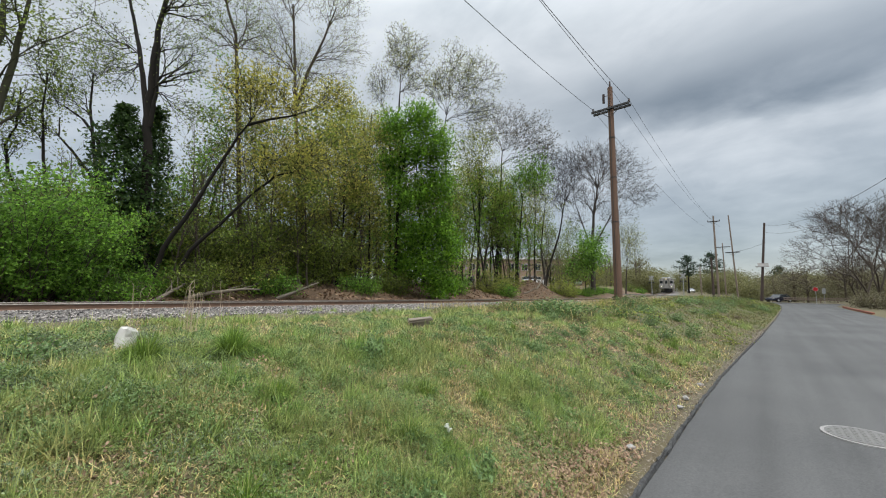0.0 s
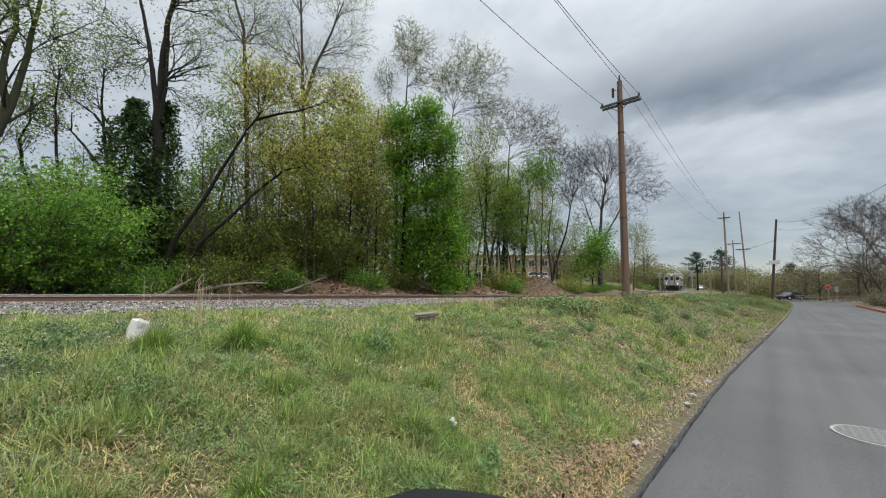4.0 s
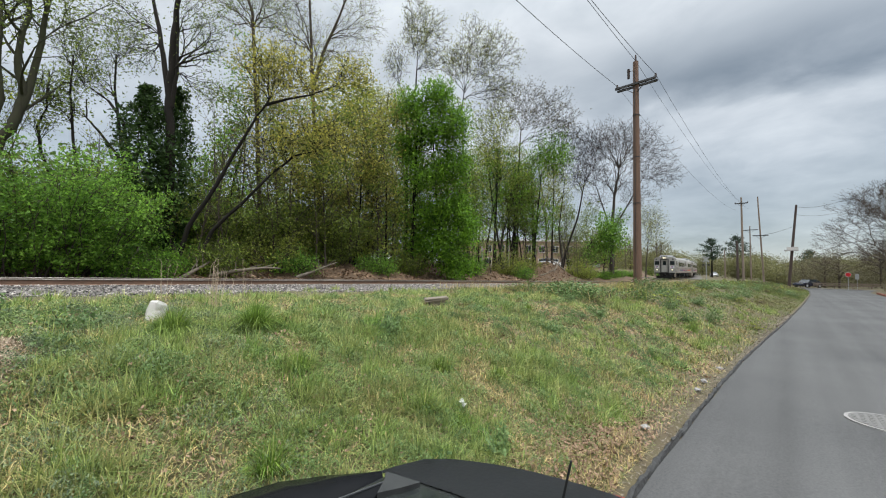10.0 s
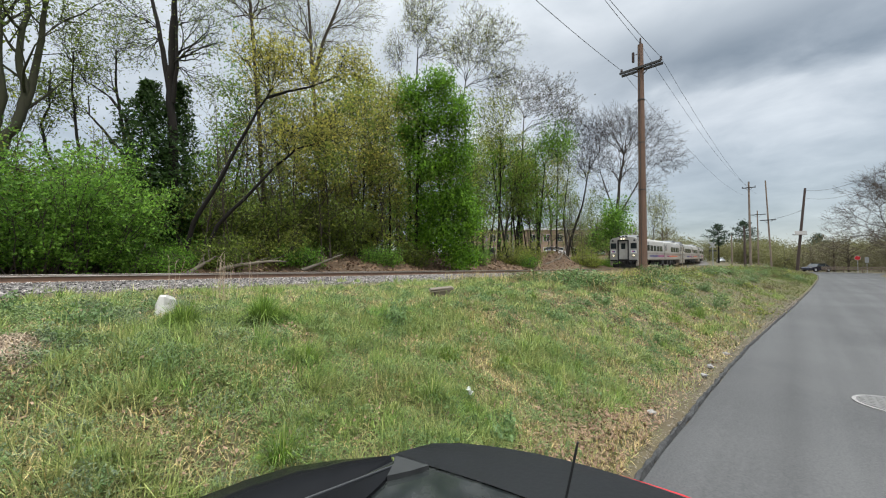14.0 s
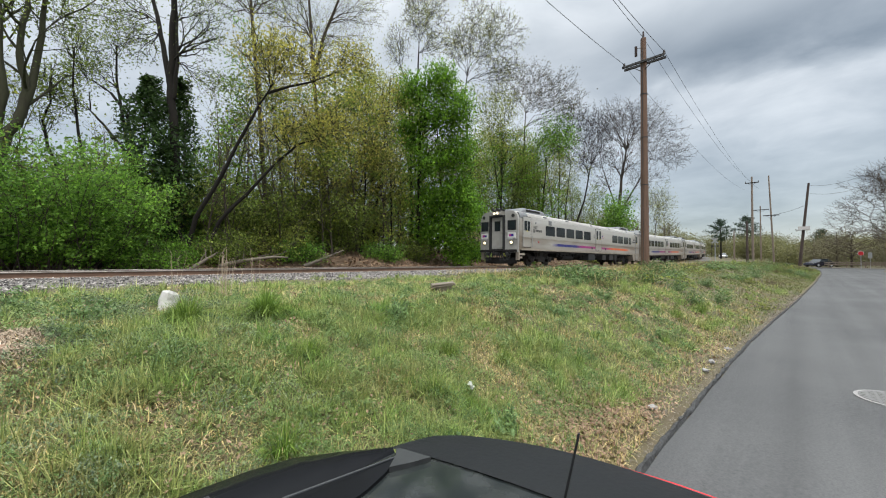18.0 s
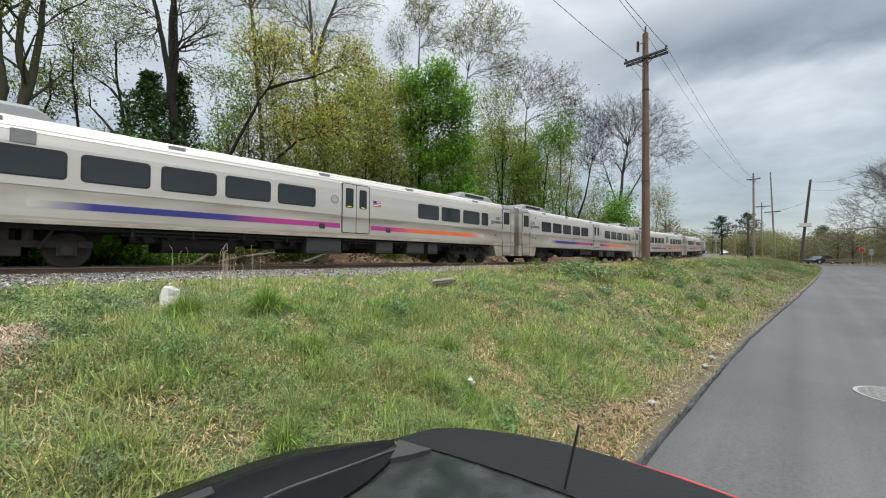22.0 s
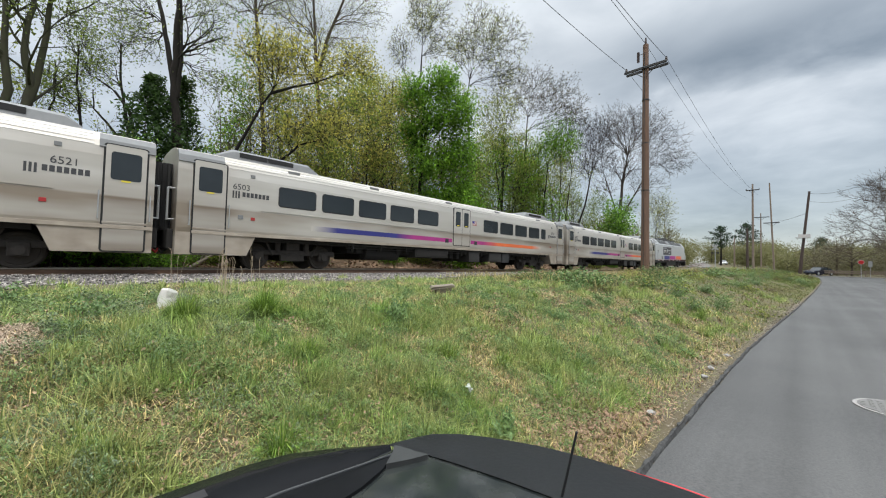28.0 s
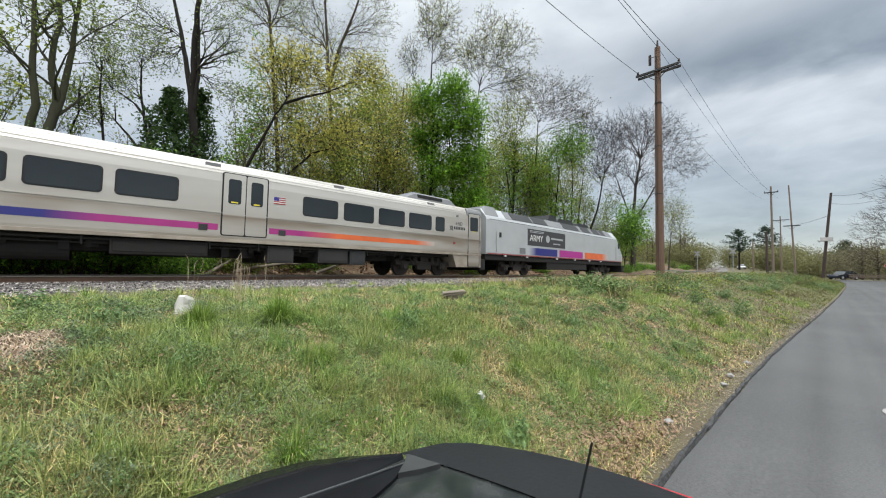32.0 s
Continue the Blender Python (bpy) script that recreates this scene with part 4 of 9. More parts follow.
def end_gear(car, end):
    """Coupler, rubber doors and hoses at a coach end; end -1 or 1."""
    x = end * (L / 2 - 0.27)
    bm = bmesh.new()
    box(bm, min(x, end * L / 2), max(x, end * L / 2), -0.80, 0.80, 1.2, 3.3, 0.04)
    part("diaphragm", bm, M["rubber"], car, "black rubber gangway")
    bm = bmesh.new()
    box(bm, min(x, x + end * 0.16), max(x, x + end * 0.16), -1.3, 1.3, 0.62, 1.22, 0.03)
    part("buffer_beam", bm, M["under"], car)
    for y in (-0.98, -0.88):
        bm = bmesh.new()
        tube(bm, (x + end * 0.12, y, 1.2), (x + end * 0.12, y, 3.25), 0.045, seg=10)
        part("rubber_tube", bm, M["rubber"], car)
    bm = bmesh.new()
    box(bm, min(x - end * 0.6, end * L / 2), max(x - end * 0.6, end * L / 2), -0.14, 0.14, 0.72, 0.98, 0.03)
    part("coupler", bm, M["under"], car)
    for y in (-1.25, -1.1):
        bm = bmesh.new()
        tube(bm, (x + end * 0.16, y, 1.5), (x + end * 0.16, y, 2.5), 0.02, seg=8)
        tube(bm, (x, y, 1.52), (x + end * 0.16, y, 1.52), 0.02, seg=8)
        tube(bm, (x, y, 2.48), (x + end * 0.16, y, 2.48), 0.02, seg=8)
        part("handrail", bm, M["galv"], car)
    bm = bmesh.new()
    pts = [Vector((x, -0.9, 1.0)), Vector((x + end * 0.1, -0.9, 0.6)), Vector((x + end * 0.2, -0.8, 0.5)), Vector((x + end * 0.27, -0.75, 0.62))]
    for a, b in zip(pts, pts[1:]):
        tube(bm, a, b, 0.03, seg=8)
    part("air_hose", bm, M["red"] if end > 0 else M["rubber"], car)


def markings(car, number, x, side):
    """Fleet number, and the operator's mark as plain bars."""
    if side > 0:
        return
    y = -HALF - 0.006
    lettering("number", number, 0.27, M["decal"], car, pose(x + (0.42 if x > 0 else 0.0), y, 2.655, 90, 0, 0))
    bm = bmesh.new()
    for k in range(3):
        box(bm, x + k * 0.085, x + k * 0.085 + 0.05, y, y + 0.004, 2.36, 2.60)
    for k in range(7):
        box(bm, x + 0.30 + k * 0.127, x + 0.30 + k * 0.127 + 0.095, y, y + 0.004, 2.43, 2.585)
    part("marking", bm, M["decal"], car, "dark bars of the operator's mark")


def lights_and_vents(car, xs):
    for x, z, ma, w in xs:
        bm = bmesh.new()
        box(bm, x, x + w, -HALF - 0.02, -HALF + 0.01, z, z + w * 0.8, 0.008)
        part("side_fitting", bm, ma, car)
    for x in (-9.2, -5.6, -0.8, 3.6, 8.6):
        bm = bmesh.new()
        box(bm, x, x + 0.42, -1.50, -1.40, 3.52, 3.62)
        part("roof_vent", bm, M["steel_grey"], car)


def coach(number, tags):
    car = empty("rail_coach", **tags)
    x0, x1 = coach_shell(car)
    o = -L / 2
    wins = [3.28 + 1.67 * i for i in range(5)] + [15.17 + 1.677 * i for i in range(4)]
    for side in (-1, 1):
        for w in wins:
            window_of(car, o + w, 1.36, 2.27, 2.93, side)
        window_of(car, o + 21.89, 0.57, 2.27, 2.93, side)
        side_door(car, o + 12.52, 1.36, 1.34, 3.34, side)
        side_door(car, o + 0.68, 0.9, 0.5, 3.38, side, 1, (2.44, 3.2))
        side_door(car, o + 24.3, 0.9, 0.5, 3.38, side, 1, (2.44, 3.2))
        for a in (0.68, 24.3):
            bm = bmesh.new()
            box(bm, o + a, o + a + 0.93, side * 1.60 - 0.03, side * 1.60 + 0.03, 1.23, 1.29, 0.008)
            part("trap_edge", bm, M["steel"], car)
        stripe(car, o + 4.5, o + 12.42, 1.47, 1.67, M["print_front"], side)
        stripe(car, o + 13.98, o + 21.8, 1.47, 1.67, M["print_rear"], side)
        bm = bmesh.new()
        y = side * (HALF + 0.005)
        box(bm, o + 14.1, o + 14.5, y - 0.003, y + 0.003, 2.54, 2.79)
        fl = part("flag", bm, M["white"], car, "small national flag")
        bm = bmesh.new()
        box(bm, o + 14.1, o + 14.27, y - 0.006, y + 0.006, 2.66, 2.79)
        part("canton", bm, M["blue"], fl)
        bm = bmesh.new()
        for k in range(4):
            box(bm, o + 14.1, o + 14.5, y - 0.005, y + 0.005, 2.54 + k * 0.07, 2.575 + k * 0.07)
        part("flag_stripe", bm, M["red"], fl)
    bogie(car, o + 4.05)
    bogie(car, -o - 4.05)
    roof_unit(car, o + 1.2, o + 5.0)
    roof_unit(car, -o - 5.4, -o - 1.8)
    under_gear(car, ((o + 7.24, o + 9.14, 0.42, M["under"], "tank"), (o + 13.98, o + 14.9, 0.46, M["box_grey"], "box"),
                     (o + 15.83, o + 17.1, 0.50, M["box_grey"], "box"), (o + 17.2, o + 17.93, 0.46, M["box_dark"], "box"),
                     (o + 9.9, o + 12.2, 0.62, M["under"], "box")))
    end_gear(car, -1)
    end_gear(car, 1)
    markings(car, number, o + 1.76, -1)
    markings(car, number, -o - 2.78, -1)
    lights_and_vents(car, ((o + 2.35, 1.66, M["red"], 0.13), (o + 1.95, 1.68, M["steel_grey"], 0.16), (-o - 2.5, 1.66, M["red"], 0.13),
                           (o + 2.3, 3.1, M["steel_grey"], 0.14), (-o - 2.3, 3.1, M["steel_grey"], 0.14), (o + 11.9, 1.44, M["box_dark"], 0.24), (o + 14.3, 1.44, M["box_dark"], 0.24)))
    return car


def cab_coach():
    car = empty("cab_coach", label="stainless steel cab coach with a dark front gangway and lit headlights", category="train car", group="cars of the train")
    x0, x1 = coach_shell(car, cab=True)
    o = -L / 2
    for side in (-1, 1):
        for i in range(5):
            window_of(car, o + 3.87 + 1.67 * i, 1.36, 2.27, 2.93, side)
        for w in (17.26, 18.9, 20.6):
            window_of(car, o + w, 1.38, 2.27, 2.93, side)
        window_of(car, o + 22.24, 0.56, 2.27, 2.93, side)
        side_door(car, o + 13.09, 1.3, 1.34, 3.34, side)
        side_door(car, o + 0.75, 1.0, 1.32, 3.38, side, 1, (2.44, 3.1))
        side_door(car, o + 24.3, 0.85, 0.5, 3.38, side, 1, (2.44, 3.2))
        stripe(car, o + 4.6, o + 13.0, 1.50, 1.69, M["print_front"], side)
        stripe(car, o + 14.48, o + 22.4, 1.50, 1.69, M["print_rear"], side)
        bm = bmesh.new()
        y = side * (HALF + 0.005)
        box(bm, o + 14.6, o + 15.0, y - 0.003, y + 0.003, 2.54, 2.79)
        fl = part("flag", bm, M["white"], car, "small national flag")
        bm = bmesh.new()
        box(bm, o + 14.6, o + 14.77, y - 0.006, y + 0.006, 2.66, 2.79)
        part("canton", bm, M["blue"], fl)
        bm = bmesh.new()
        for k in range(4):
            box(bm, o + 14.6, o + 15.0, y - 0.005, y + 0.005, 2.54 + k * 0.07, 2.575 + k * 0.07)
        part("flag_stripe", bm, M["red"], fl)
    bm = bmesh.new()
    tube(bm, (o + 12.75, -HALF - 0.006, 2.64), (o + 12.75, -HALF, 2.64), 0.17, seg=24)
    seal = part("seal", bm, M["steel_grey"], car, "round grey crest")
    bm = bmesh.new()
    tube(bm, (o + 12.75, -HALF - 0.009, 2.64), (o + 12.75, -HALF, 2.64), 0.13, seg=24)
    part("seal_disc", bm, M["steel_front"], seal)
    # front face: two window bays either side of a recessed gangway door
    fx = x0 + 0.26
    for s in (-1, 1):
        bm = bmesh.new()
        plate_pts = [(0.62, 0.95), (1.56, 0.95), (1.58, 3.2), (1.48, 3.5), (1.25, 3.72), (0.62, 3.84)]
        a = [bm.verts.new((fx - 0.30 + 0.05 * abs(y) ** 2, s * y, z)) for y, z in plate_pts]
        b = [bm.verts.new((fx + 0.05, s * y, z)) for y, z in plate_pts]
        n = len(a)
        bm.faces.new(a), bm.faces.new(b[::-1])
        for i in range(n):
            bm.faces.new((a[i], a[(i + 1) % n], b[(i + 1) % n], b[i]))
        bmesh.ops.recalc_face_normals(bm, faces=bm.faces)
        fp = part("front_bay", bm, M["steel_front"], car)
        bm = bmesh.new()
        box(bm, fx - 0.275, fx - 0.18, s * 1.12 - 0.33, s * 1.12 + 0.33, 2.45, 3.12, 0.03)
        wf = part("windscreen_frame", bm, M["rubber"], car)
        bm = bmesh.new()
        box(bm, fx - 0.285, fx - 0.2, s * 1.12 - 0.28, s * 1.12 + 0.28, 2.50, 3.07, 0.02)
        part("windscreen", bm, M["glass"], wf)
        bm = bmesh.new()
        tube(bm, (fx - 0.29, s * 1.12, 1.62), (fx - 0.15, s * 1.12, 1.62), 0.155, seg=20)
        hl = part("headlight", bm, M["chrome"], car)
        bm = bmesh.new()
        tube(bm, (fx - 0.30, s * 1.12, 1.62), (fx - 0.28, s * 1.12, 1.62), 0.10, seg=18)
        part("bulb", bm, M["lamp"], hl, "lit headlight")
        bm = bmesh.new()
        tube(bm, (fx - 0.26, s * 1.22, 3.42), (fx - 0.1, s * 1.22, 3.42), 0.12, seg=18)
        part("marker_light", bm, M["iron"], car)
        bm = bmesh.new()
        box(bm, fx - 0.30, fx - 0.2, s * 1.12 - 0.3, s * 1.12 + 0.3, 1.92, 2.28, 0.02)
        pl = part("front_badge", bm, M["white"], car)
        for k, c in enumerate(("blue", "magenta")):
            bm = bmesh.new()
            box(bm, fx - 0.305, fx - 0.25, s * 1.12 - 0.18 + k * 0.18, s * 1.12 + k * 0.18, 2.02, 2.18)
            part("badge_bar", bm, M[c], pl)
        for z in (1.86, 2.36):
            bm = bmesh.new()
            tube(bm, (fx - 0.36, s * 0.8, z), (fx - 0.33, s * 1.5, z), 0.018, seg=8)
            tube(bm, (fx - 0.36, s * 0.82, z), (fx - 0.2, s * 0.82, z), 0.015, seg=6)
            tube(bm, (fx - 0.33, s * 1.48, z), (fx - 0.15, s * 1.48, z), 0.015, seg=6)
            part("front_handrail", bm, M["galv"], car)
        bm = bmesh.new()
        box(bm, fx - 0.46, fx + 0.1, s * 0.56 - 0.05, s * 0.56 + 0.05, 1.15, 3.42, 0.04)
        part("gangway_post", bm, M["rubber"], car, "black rubber gangway post")
        bm = bmesh.new()
        box(bm, fx - 0.1, fx + 0.06, s * 1.45 - 0.12, s * 1.45 + 0.12, 0.42, 1.15, 0.02)
        for z, w in ((0.76, 0.55), (0.54, 0.26)):
            box(bm, fx + 0.02, fx + 0.12 + w, s * 1.47 - 0.10, s * 1.47 + 0.10, z, z + 0.13, 0.015)
        part("corner_step", bm, M["steel_dirty"], car, "pale steel corner steps")
    bm = bmesh.new()
    box(bm, fx - 0.46, fx + 0.1, -0.62, 0.62, 3.36, 3.50, 0.05)
    part("gangway_head", bm, M["rubber"], car)
    bm = bmesh.new()
    box(bm, fx - 0.30, fx + 0.06, -0.48, 0.48, 1.2, 3.38, 0.01)
    fd = part("front_door", bm, M["steel_front"], car)
    bm = bmesh.new()
    box(bm, fx - 0.32, fx, -0.24, 0.24, 2.4, 3.1, 0.02)
    part("door_window", bm, M["glass"], fd)
    bm = bmesh.new()
    box(bm, fx - 0.5, fx + 0.2, -0.3, 0.3, 3.52, 3.72, 0.03)
    th = part("headlight_housing", bm, M["steel"], car)
    for s in (-1, 1):
        bm = bmesh.new()
        tube(bm, (fx - 0.53, s * 0.13, 3.62), (fx - 0.49, s * 0.13, 3.62), 0.085, seg=16)
        part("bulb", bm, M["lamp"], th, "lit roof headlight")
    for y in (-0.35, 0.0, 0.4):
        bm = bmesh.new()
        tube(bm, (fx + 0.1, y, 3.82), (fx - 0.4, y, 3.92), 0.05, 0.10, seg=10)
        tube(bm, (fx + 0.1, y, 3.75), (fx + 0.1, y, 3.86), 0.04, seg=8)
        part("horn", bm, M["iron"], car)
    bm = bmesh.new()
    box(bm, fx - 0.34, fx + 0.4, -1.5, 1.5, 0.96, 1.14, 0.04)
    box(bm, fx - 0.46, fx + 0.1, -0.62, 0.62, 1.02, 1.18, 0.03)
    part("buffer_beam", bm, M["under"], car)
    # brake hoses and jumper cables hanging below the beam
    for k, (ya, yb, zl) in enumerate(((-1.15, -0.75, 0.42), (-0.95, -0.45, 0.36), (-0.5, -0.2, 0.40), (0.3, 0.6, 0.40), (0.5, 1.0, 0.36))):
        bm = bmesh.new()
        bends = [Vector((fx - 0.36 - 0.1 * math.sin(math.pi * u), ya + (yb - ya) * u, 0.98 - (0.98 - zl) * math.sin(math.pi * u))) for u in (0, 0.17, 0.33, 0.5, 0.67, 0.83, 1)]
        for a, b in zip(bends, bends[1:]):
            tube(bm, a, b, 0.028, seg=8)
        part("jumper_cable" if k % 2 else "brake_hose", bm, M["rubber"], car)
    for y in (-0.8, 0.8):
        bm = bmesh.new()
        tube(bm, (fx - 0.42, y, 0.84), (fx - 0.2, y, 0.84), 0.10, 0.13, seg=14)
        part("cable_socket", bm, M["box_dark"], car)
    bm = bmesh.new()
    box(bm, fx - 0.75, fx + 0.2, -0.14, 0.14, 0.72, 0.98, 0.04)
    part("coupler", bm, M["under"], car)
    bm = bmesh.new()
    a = [(fx - 0.35, 0.0, 0.16), (fx + 0.05, 1.3, 0.2), (fx + 0.05, 1.3, 0.6), (fx - 0.2, 0.0, 0.6), (fx + 0.05, -1.3, 0.6), (fx + 0.05, -1.3, 0.2)]
    va = [bm.verts.new(p) for p in a]
    vb = [bm.verts.new((p[0] + 0.06, p[1], p[2])) for p in a]
    for q in ((0, 1, 2, 3), (0, 3, 4, 5)):
        bm.faces.new([va[i] for i in q])
        bm.faces.new([vb[i] for i in q[::-1]])
    for i in range(6):
        bm.faces.new((va[i], vb[i], vb[(i + 1) % 6], va[(i + 1) % 6]))
    bmesh.ops.recalc_face_normals(bm, faces=bm.faces)
    part("pilot_plow", bm, M["under"], car, "dark snow plow")
    bogie(car, o + 4.05)
    bogie(car, -o - 4.05)
    roof_unit(car, o + 1.2, o + 5.0)
    roof_unit(car, -o - 5.4, -o - 1.8)
    under_gear(car, ((-o - 14.26, -o - 12.79, 0.46, M["box_dark"], "box"), (-o - 11.05, -o - 10.15, 0.50, M["box_grey"], "box"),
                     (-o - 9.3, -o - 8.18, 0.50, M["box_grey"], "box"), (-o - 7.91, -o - 7.24, 0.50, M["box_grey"], "box"), (o + 7.3, o + 9.3, 0.42, M["under"], "tank")))
    end_gear(car, 1)
    markings(car, "6007", o + 2.1, -1)
    markings(car, "6007", -o - 2.75, -1)
    lights_and_vents(car, ((o + 2.75, 1.66, M["red"], 0.13), (-o - 2.4, 1.66, M["red"], 0.13), (o + 2.4, 1.68, M["galv"], 0.12), (o + 2.35, 3.0, M["steel_grey"], 0.13),
                           (o + 12.1, 1.44, M["box_dark"], 0.24), (-o - 10.6, 1.44, M["box_dark"], 0.24), (o + 4.3, 3.02, M["steel_grey"], 0.42)))
    return car


LOCO = 21.9


def locomotive():
    car = empty("locomotive", label="silver grey diesel locomotive with blue magenta orange bands and dark banner", category="locomotive", group="cars of the train")
    o = -LOCO / 2
    prof_half = [(1.46, 1.26), (1.49, 1.36), (1.49, 3.30), (1.42, 3.48), (1.0, 4.02), (0.6, 4.12)]
    prof = [(-y, z) for y, z in prof_half] + [(y, z) for y, z in prof_half[::-1]]
    bm = bmesh.new()
    rows = []
    for x, lo, hi in ((o + 0.30, 0, 0.92), (o + 1.1, 0, 1.0), (-o - 3.2, 0, 1.0), (-o - 2.2, 0, 0.95), (-o - 1.5, 0, 0.72), (-o - 0.75, 0, 0.3)):
        rows.append([bm.verts.new((x, y * (1.0 if hi > 0.9 else 0.97), 1.26 + (z - 1.26) * hi if hi < 0.9 and z > 2.2 else min(z, 1.26 + 2.9 * max(hi, 0.9)))) for y, z in prof])
    for a, b in zip(rows, rows[1:]):
        for i in range(len(prof) - 1):
            bm.faces.new((a[i], a[i + 1], b[i + 1], b[i]))
        bm.faces.new((a[-1], a[0], b[0], b[-1]))
    bm.faces.new(rows[0][::-1])
    bm.faces.new(rows[-1])
    bmesh.ops.recalc_face_normals(bm, faces=bm.faces)
    part("body", bm, M["silver"], car, "silver grey painted body")
    bm = bmesh.new()
    rows = []
    for x, k in ((o + 0.32, 0.5), (o + 0.75, 1.0), (o + 1.6, 1.0), (o + 2.3, 0.0)):
        rows.append([bm.verts.new((x, y, 3.5 + z * k)) for y, z in ((-1.40, 0.0), (-1.0, 0.66), (1.0, 0.66), (1.40, 0.0))])
    for a, b in zip(rows, rows[1:]):
        for i in range(3):
            bm.faces.new((a[i], a[i + 1], b[i + 1], b[i]))
    bm.faces.new(rows[0])
    bmesh.ops.recalc_face_normals(bm, faces=bm.faces)
    part("cab_roof", bm, M["steel_grey"], car, "grey cab roof")
    for side in (-1, 1):
        bm = bmesh.new()
        y = side * 1.495
        box(bm, o + 4.6, o + 9.67, y - 0.006, y + 0.006, 2.0, 3.1)
        ban = part("banner", bm, M["decal"], car, "dark grey advertising banner")
        if side < 0:
            lettering("banner_word", "ARMY", 0.62, M["white"], ban, pose(o + 4.85, -1.503, 2.3, 90, 0, 0))
        for a, b, z0, z1 in ((4.85, 6.6, 2.88, 2.92), (4.85, 6.6, 2.97, 3.01), (7.6, 9.3, 2.56, 2.68), (7.9, 8.9, 2.22, 2.3)):
            bm = bmesh.new()
            box(bm, o + a, o + b, y - 0.009, y + 0.009, z0, z1)
            part("banner_bar", bm, M["silver"], ban)
        bm = bmesh.new()
        tube(bm, (o + 7.15, y - 0.01, 2.56), (o + 7.15, y + 0.01, 2.56), 0.26, seg=20)
        part("banner_disc", bm, M["silver"], ban)
        for a, b, ma in ((4.7, 8.5, "print_loco_blue"), (8.82, 12.6, "magenta"), (13.0, 17.6, "print_loco_orange")):
            stripe(car, o + a, o + b, 1.36, 1.86, M[ma], side, "colour_band", 1.49)
        stripe(car, o + 0.5, -o - 1.0, 1.27, 1.31, M["red"], side, "red_line", 1.485)
        bm = bmesh.new()
        box(bm, o + 3.7, o + 4.35, y - 0.006, y + 0.006, 1.40, 1.78, 0.004)
        part("hatch", bm, M["steel_grey"], car, "small grey side hatch")
        for a in (2.1, 4.5, 8.4, 11.2, 13.8, 16.0):
            bm = bmesh.new()
            box(bm, o + a, o + a + 0.16, side * 1.47 - 0.05, side * 1.47 + 0.05, 1.16, 1.24, 0.01)
            part("jacking_pad", bm, M["white"], car)
        bm = bmesh.new()
        tube(bm, (o + 1.2, side * 1.56, 1.42), (o + 1.2, side * 1.56, 2.6), 0.02, seg=8)
        tube(bm, (-o - 2.6, side * 1.56, 1.42), (-o - 2.6, side * 1.56, 2.6), 0.02, seg=8)
        part("grab_rail", bm, M["galv"], car)
        stripe(car, o + 0.6, -o - 1.6, 3.29, 3.33, M["box_grey"], side, "gutter", 1.485)
        stripe(car, o + 0.5, -o - 1.0, 1.90, 1.925, M["white"], side, "white_line", 1.485)
        bm = bmesh.new()
        c = Vector((-0.45, side * 1.215, 3.752))
        box(bm, -(LOCO / 2 - 2.75), LOCO / 2 - 2.75, -0.325, 0.325, -0.02, 0.008, 0, Matrix.Translation(c) @ pose(0, 0, 0, -side * 52))
        part("roof_slope", bm, M["steel_grey"], car, "grey sloping roof side")
        for a, b in ((3.0, 5.3), (5.5, 7.3), (9.7, 12.2), (12.8, 14.3), (14.9, 16.2), (16.5, 17.3)):
            bm = bmesh.new()
            c = Vector(((o + a + o + b) / 2, side * 1.22, 3.76))
            box(bm, -(b - a) / 2, (b - a) / 2, -0.30, 0.30, -0.015, 0.02, 0, Matrix.Translation(c) @ pose(0, 0, 0, -side * 52))
            part("roof_grille", bm, M["box_dark"], car, "dark roof louvre")
        bm = bmesh.new()
        box(bm, -o - 2.2, -o - 1.55, side * 1.44 - 0.03, side * 1.44 + 0.03, 2.5, 3.05, 0.02)
        part("cab_window", bm, M["glass"], car)
        bm = bmesh.new()
        box(bm, o + 1.55, o + 1.75, side * 1.49 - 0.02, side * 1.49 + 0.02, 2.3, 2.6, 0.01)
        part("vent", bm, M["rubber"], car)
    for a, b, h in ((8.2, 9.6, 0.5), (9.6, 12.4, 0.36), (12.8, 15.2, 0.32)):
        bm = bmesh.new()
        plate(bm, [(o + a, 4.0), (o + b, 4.0), (o + b - 0.3, 4.0 + h), (o + a + 0.3, 4.0 + h)], -0.85, 0.85)
        part("roof_housing", bm, M["box_dark"], car)
    bm = bmesh.new()
    for k in (0.0, 0.5):
        tube(bm, (o + 5.6, -0.5 + k, 4.05), (o + 6.6, -0.4 + k, 4.5), 0.03, seg=6)
        tube(bm, (o + 6.6, -0.4 + k, 4.5), (o + 5.7, -0.4 + k, 4.7), 0.03, seg=6)
    tube(bm, (o + 5.7, -0.8, 4.7), (o + 5.7, 0.8, 4.7), 0.04, seg=6)
    part("pantograph", bm, M["iron"], car)
    bm = bmesh.new()
    box(bm, o + 0.35, -o - 0.9, -1.40, 1.40, 0.92, 1.27, 0.03)
    part("underframe", bm, M["under"], car)
    bm = bmesh.new()
    box(bm, o + 7.3, o + 13.6, -1.35, 1.35, 0.42, 0.95, 0.05)
    part("fuel_tank", bm, M["under"], car)
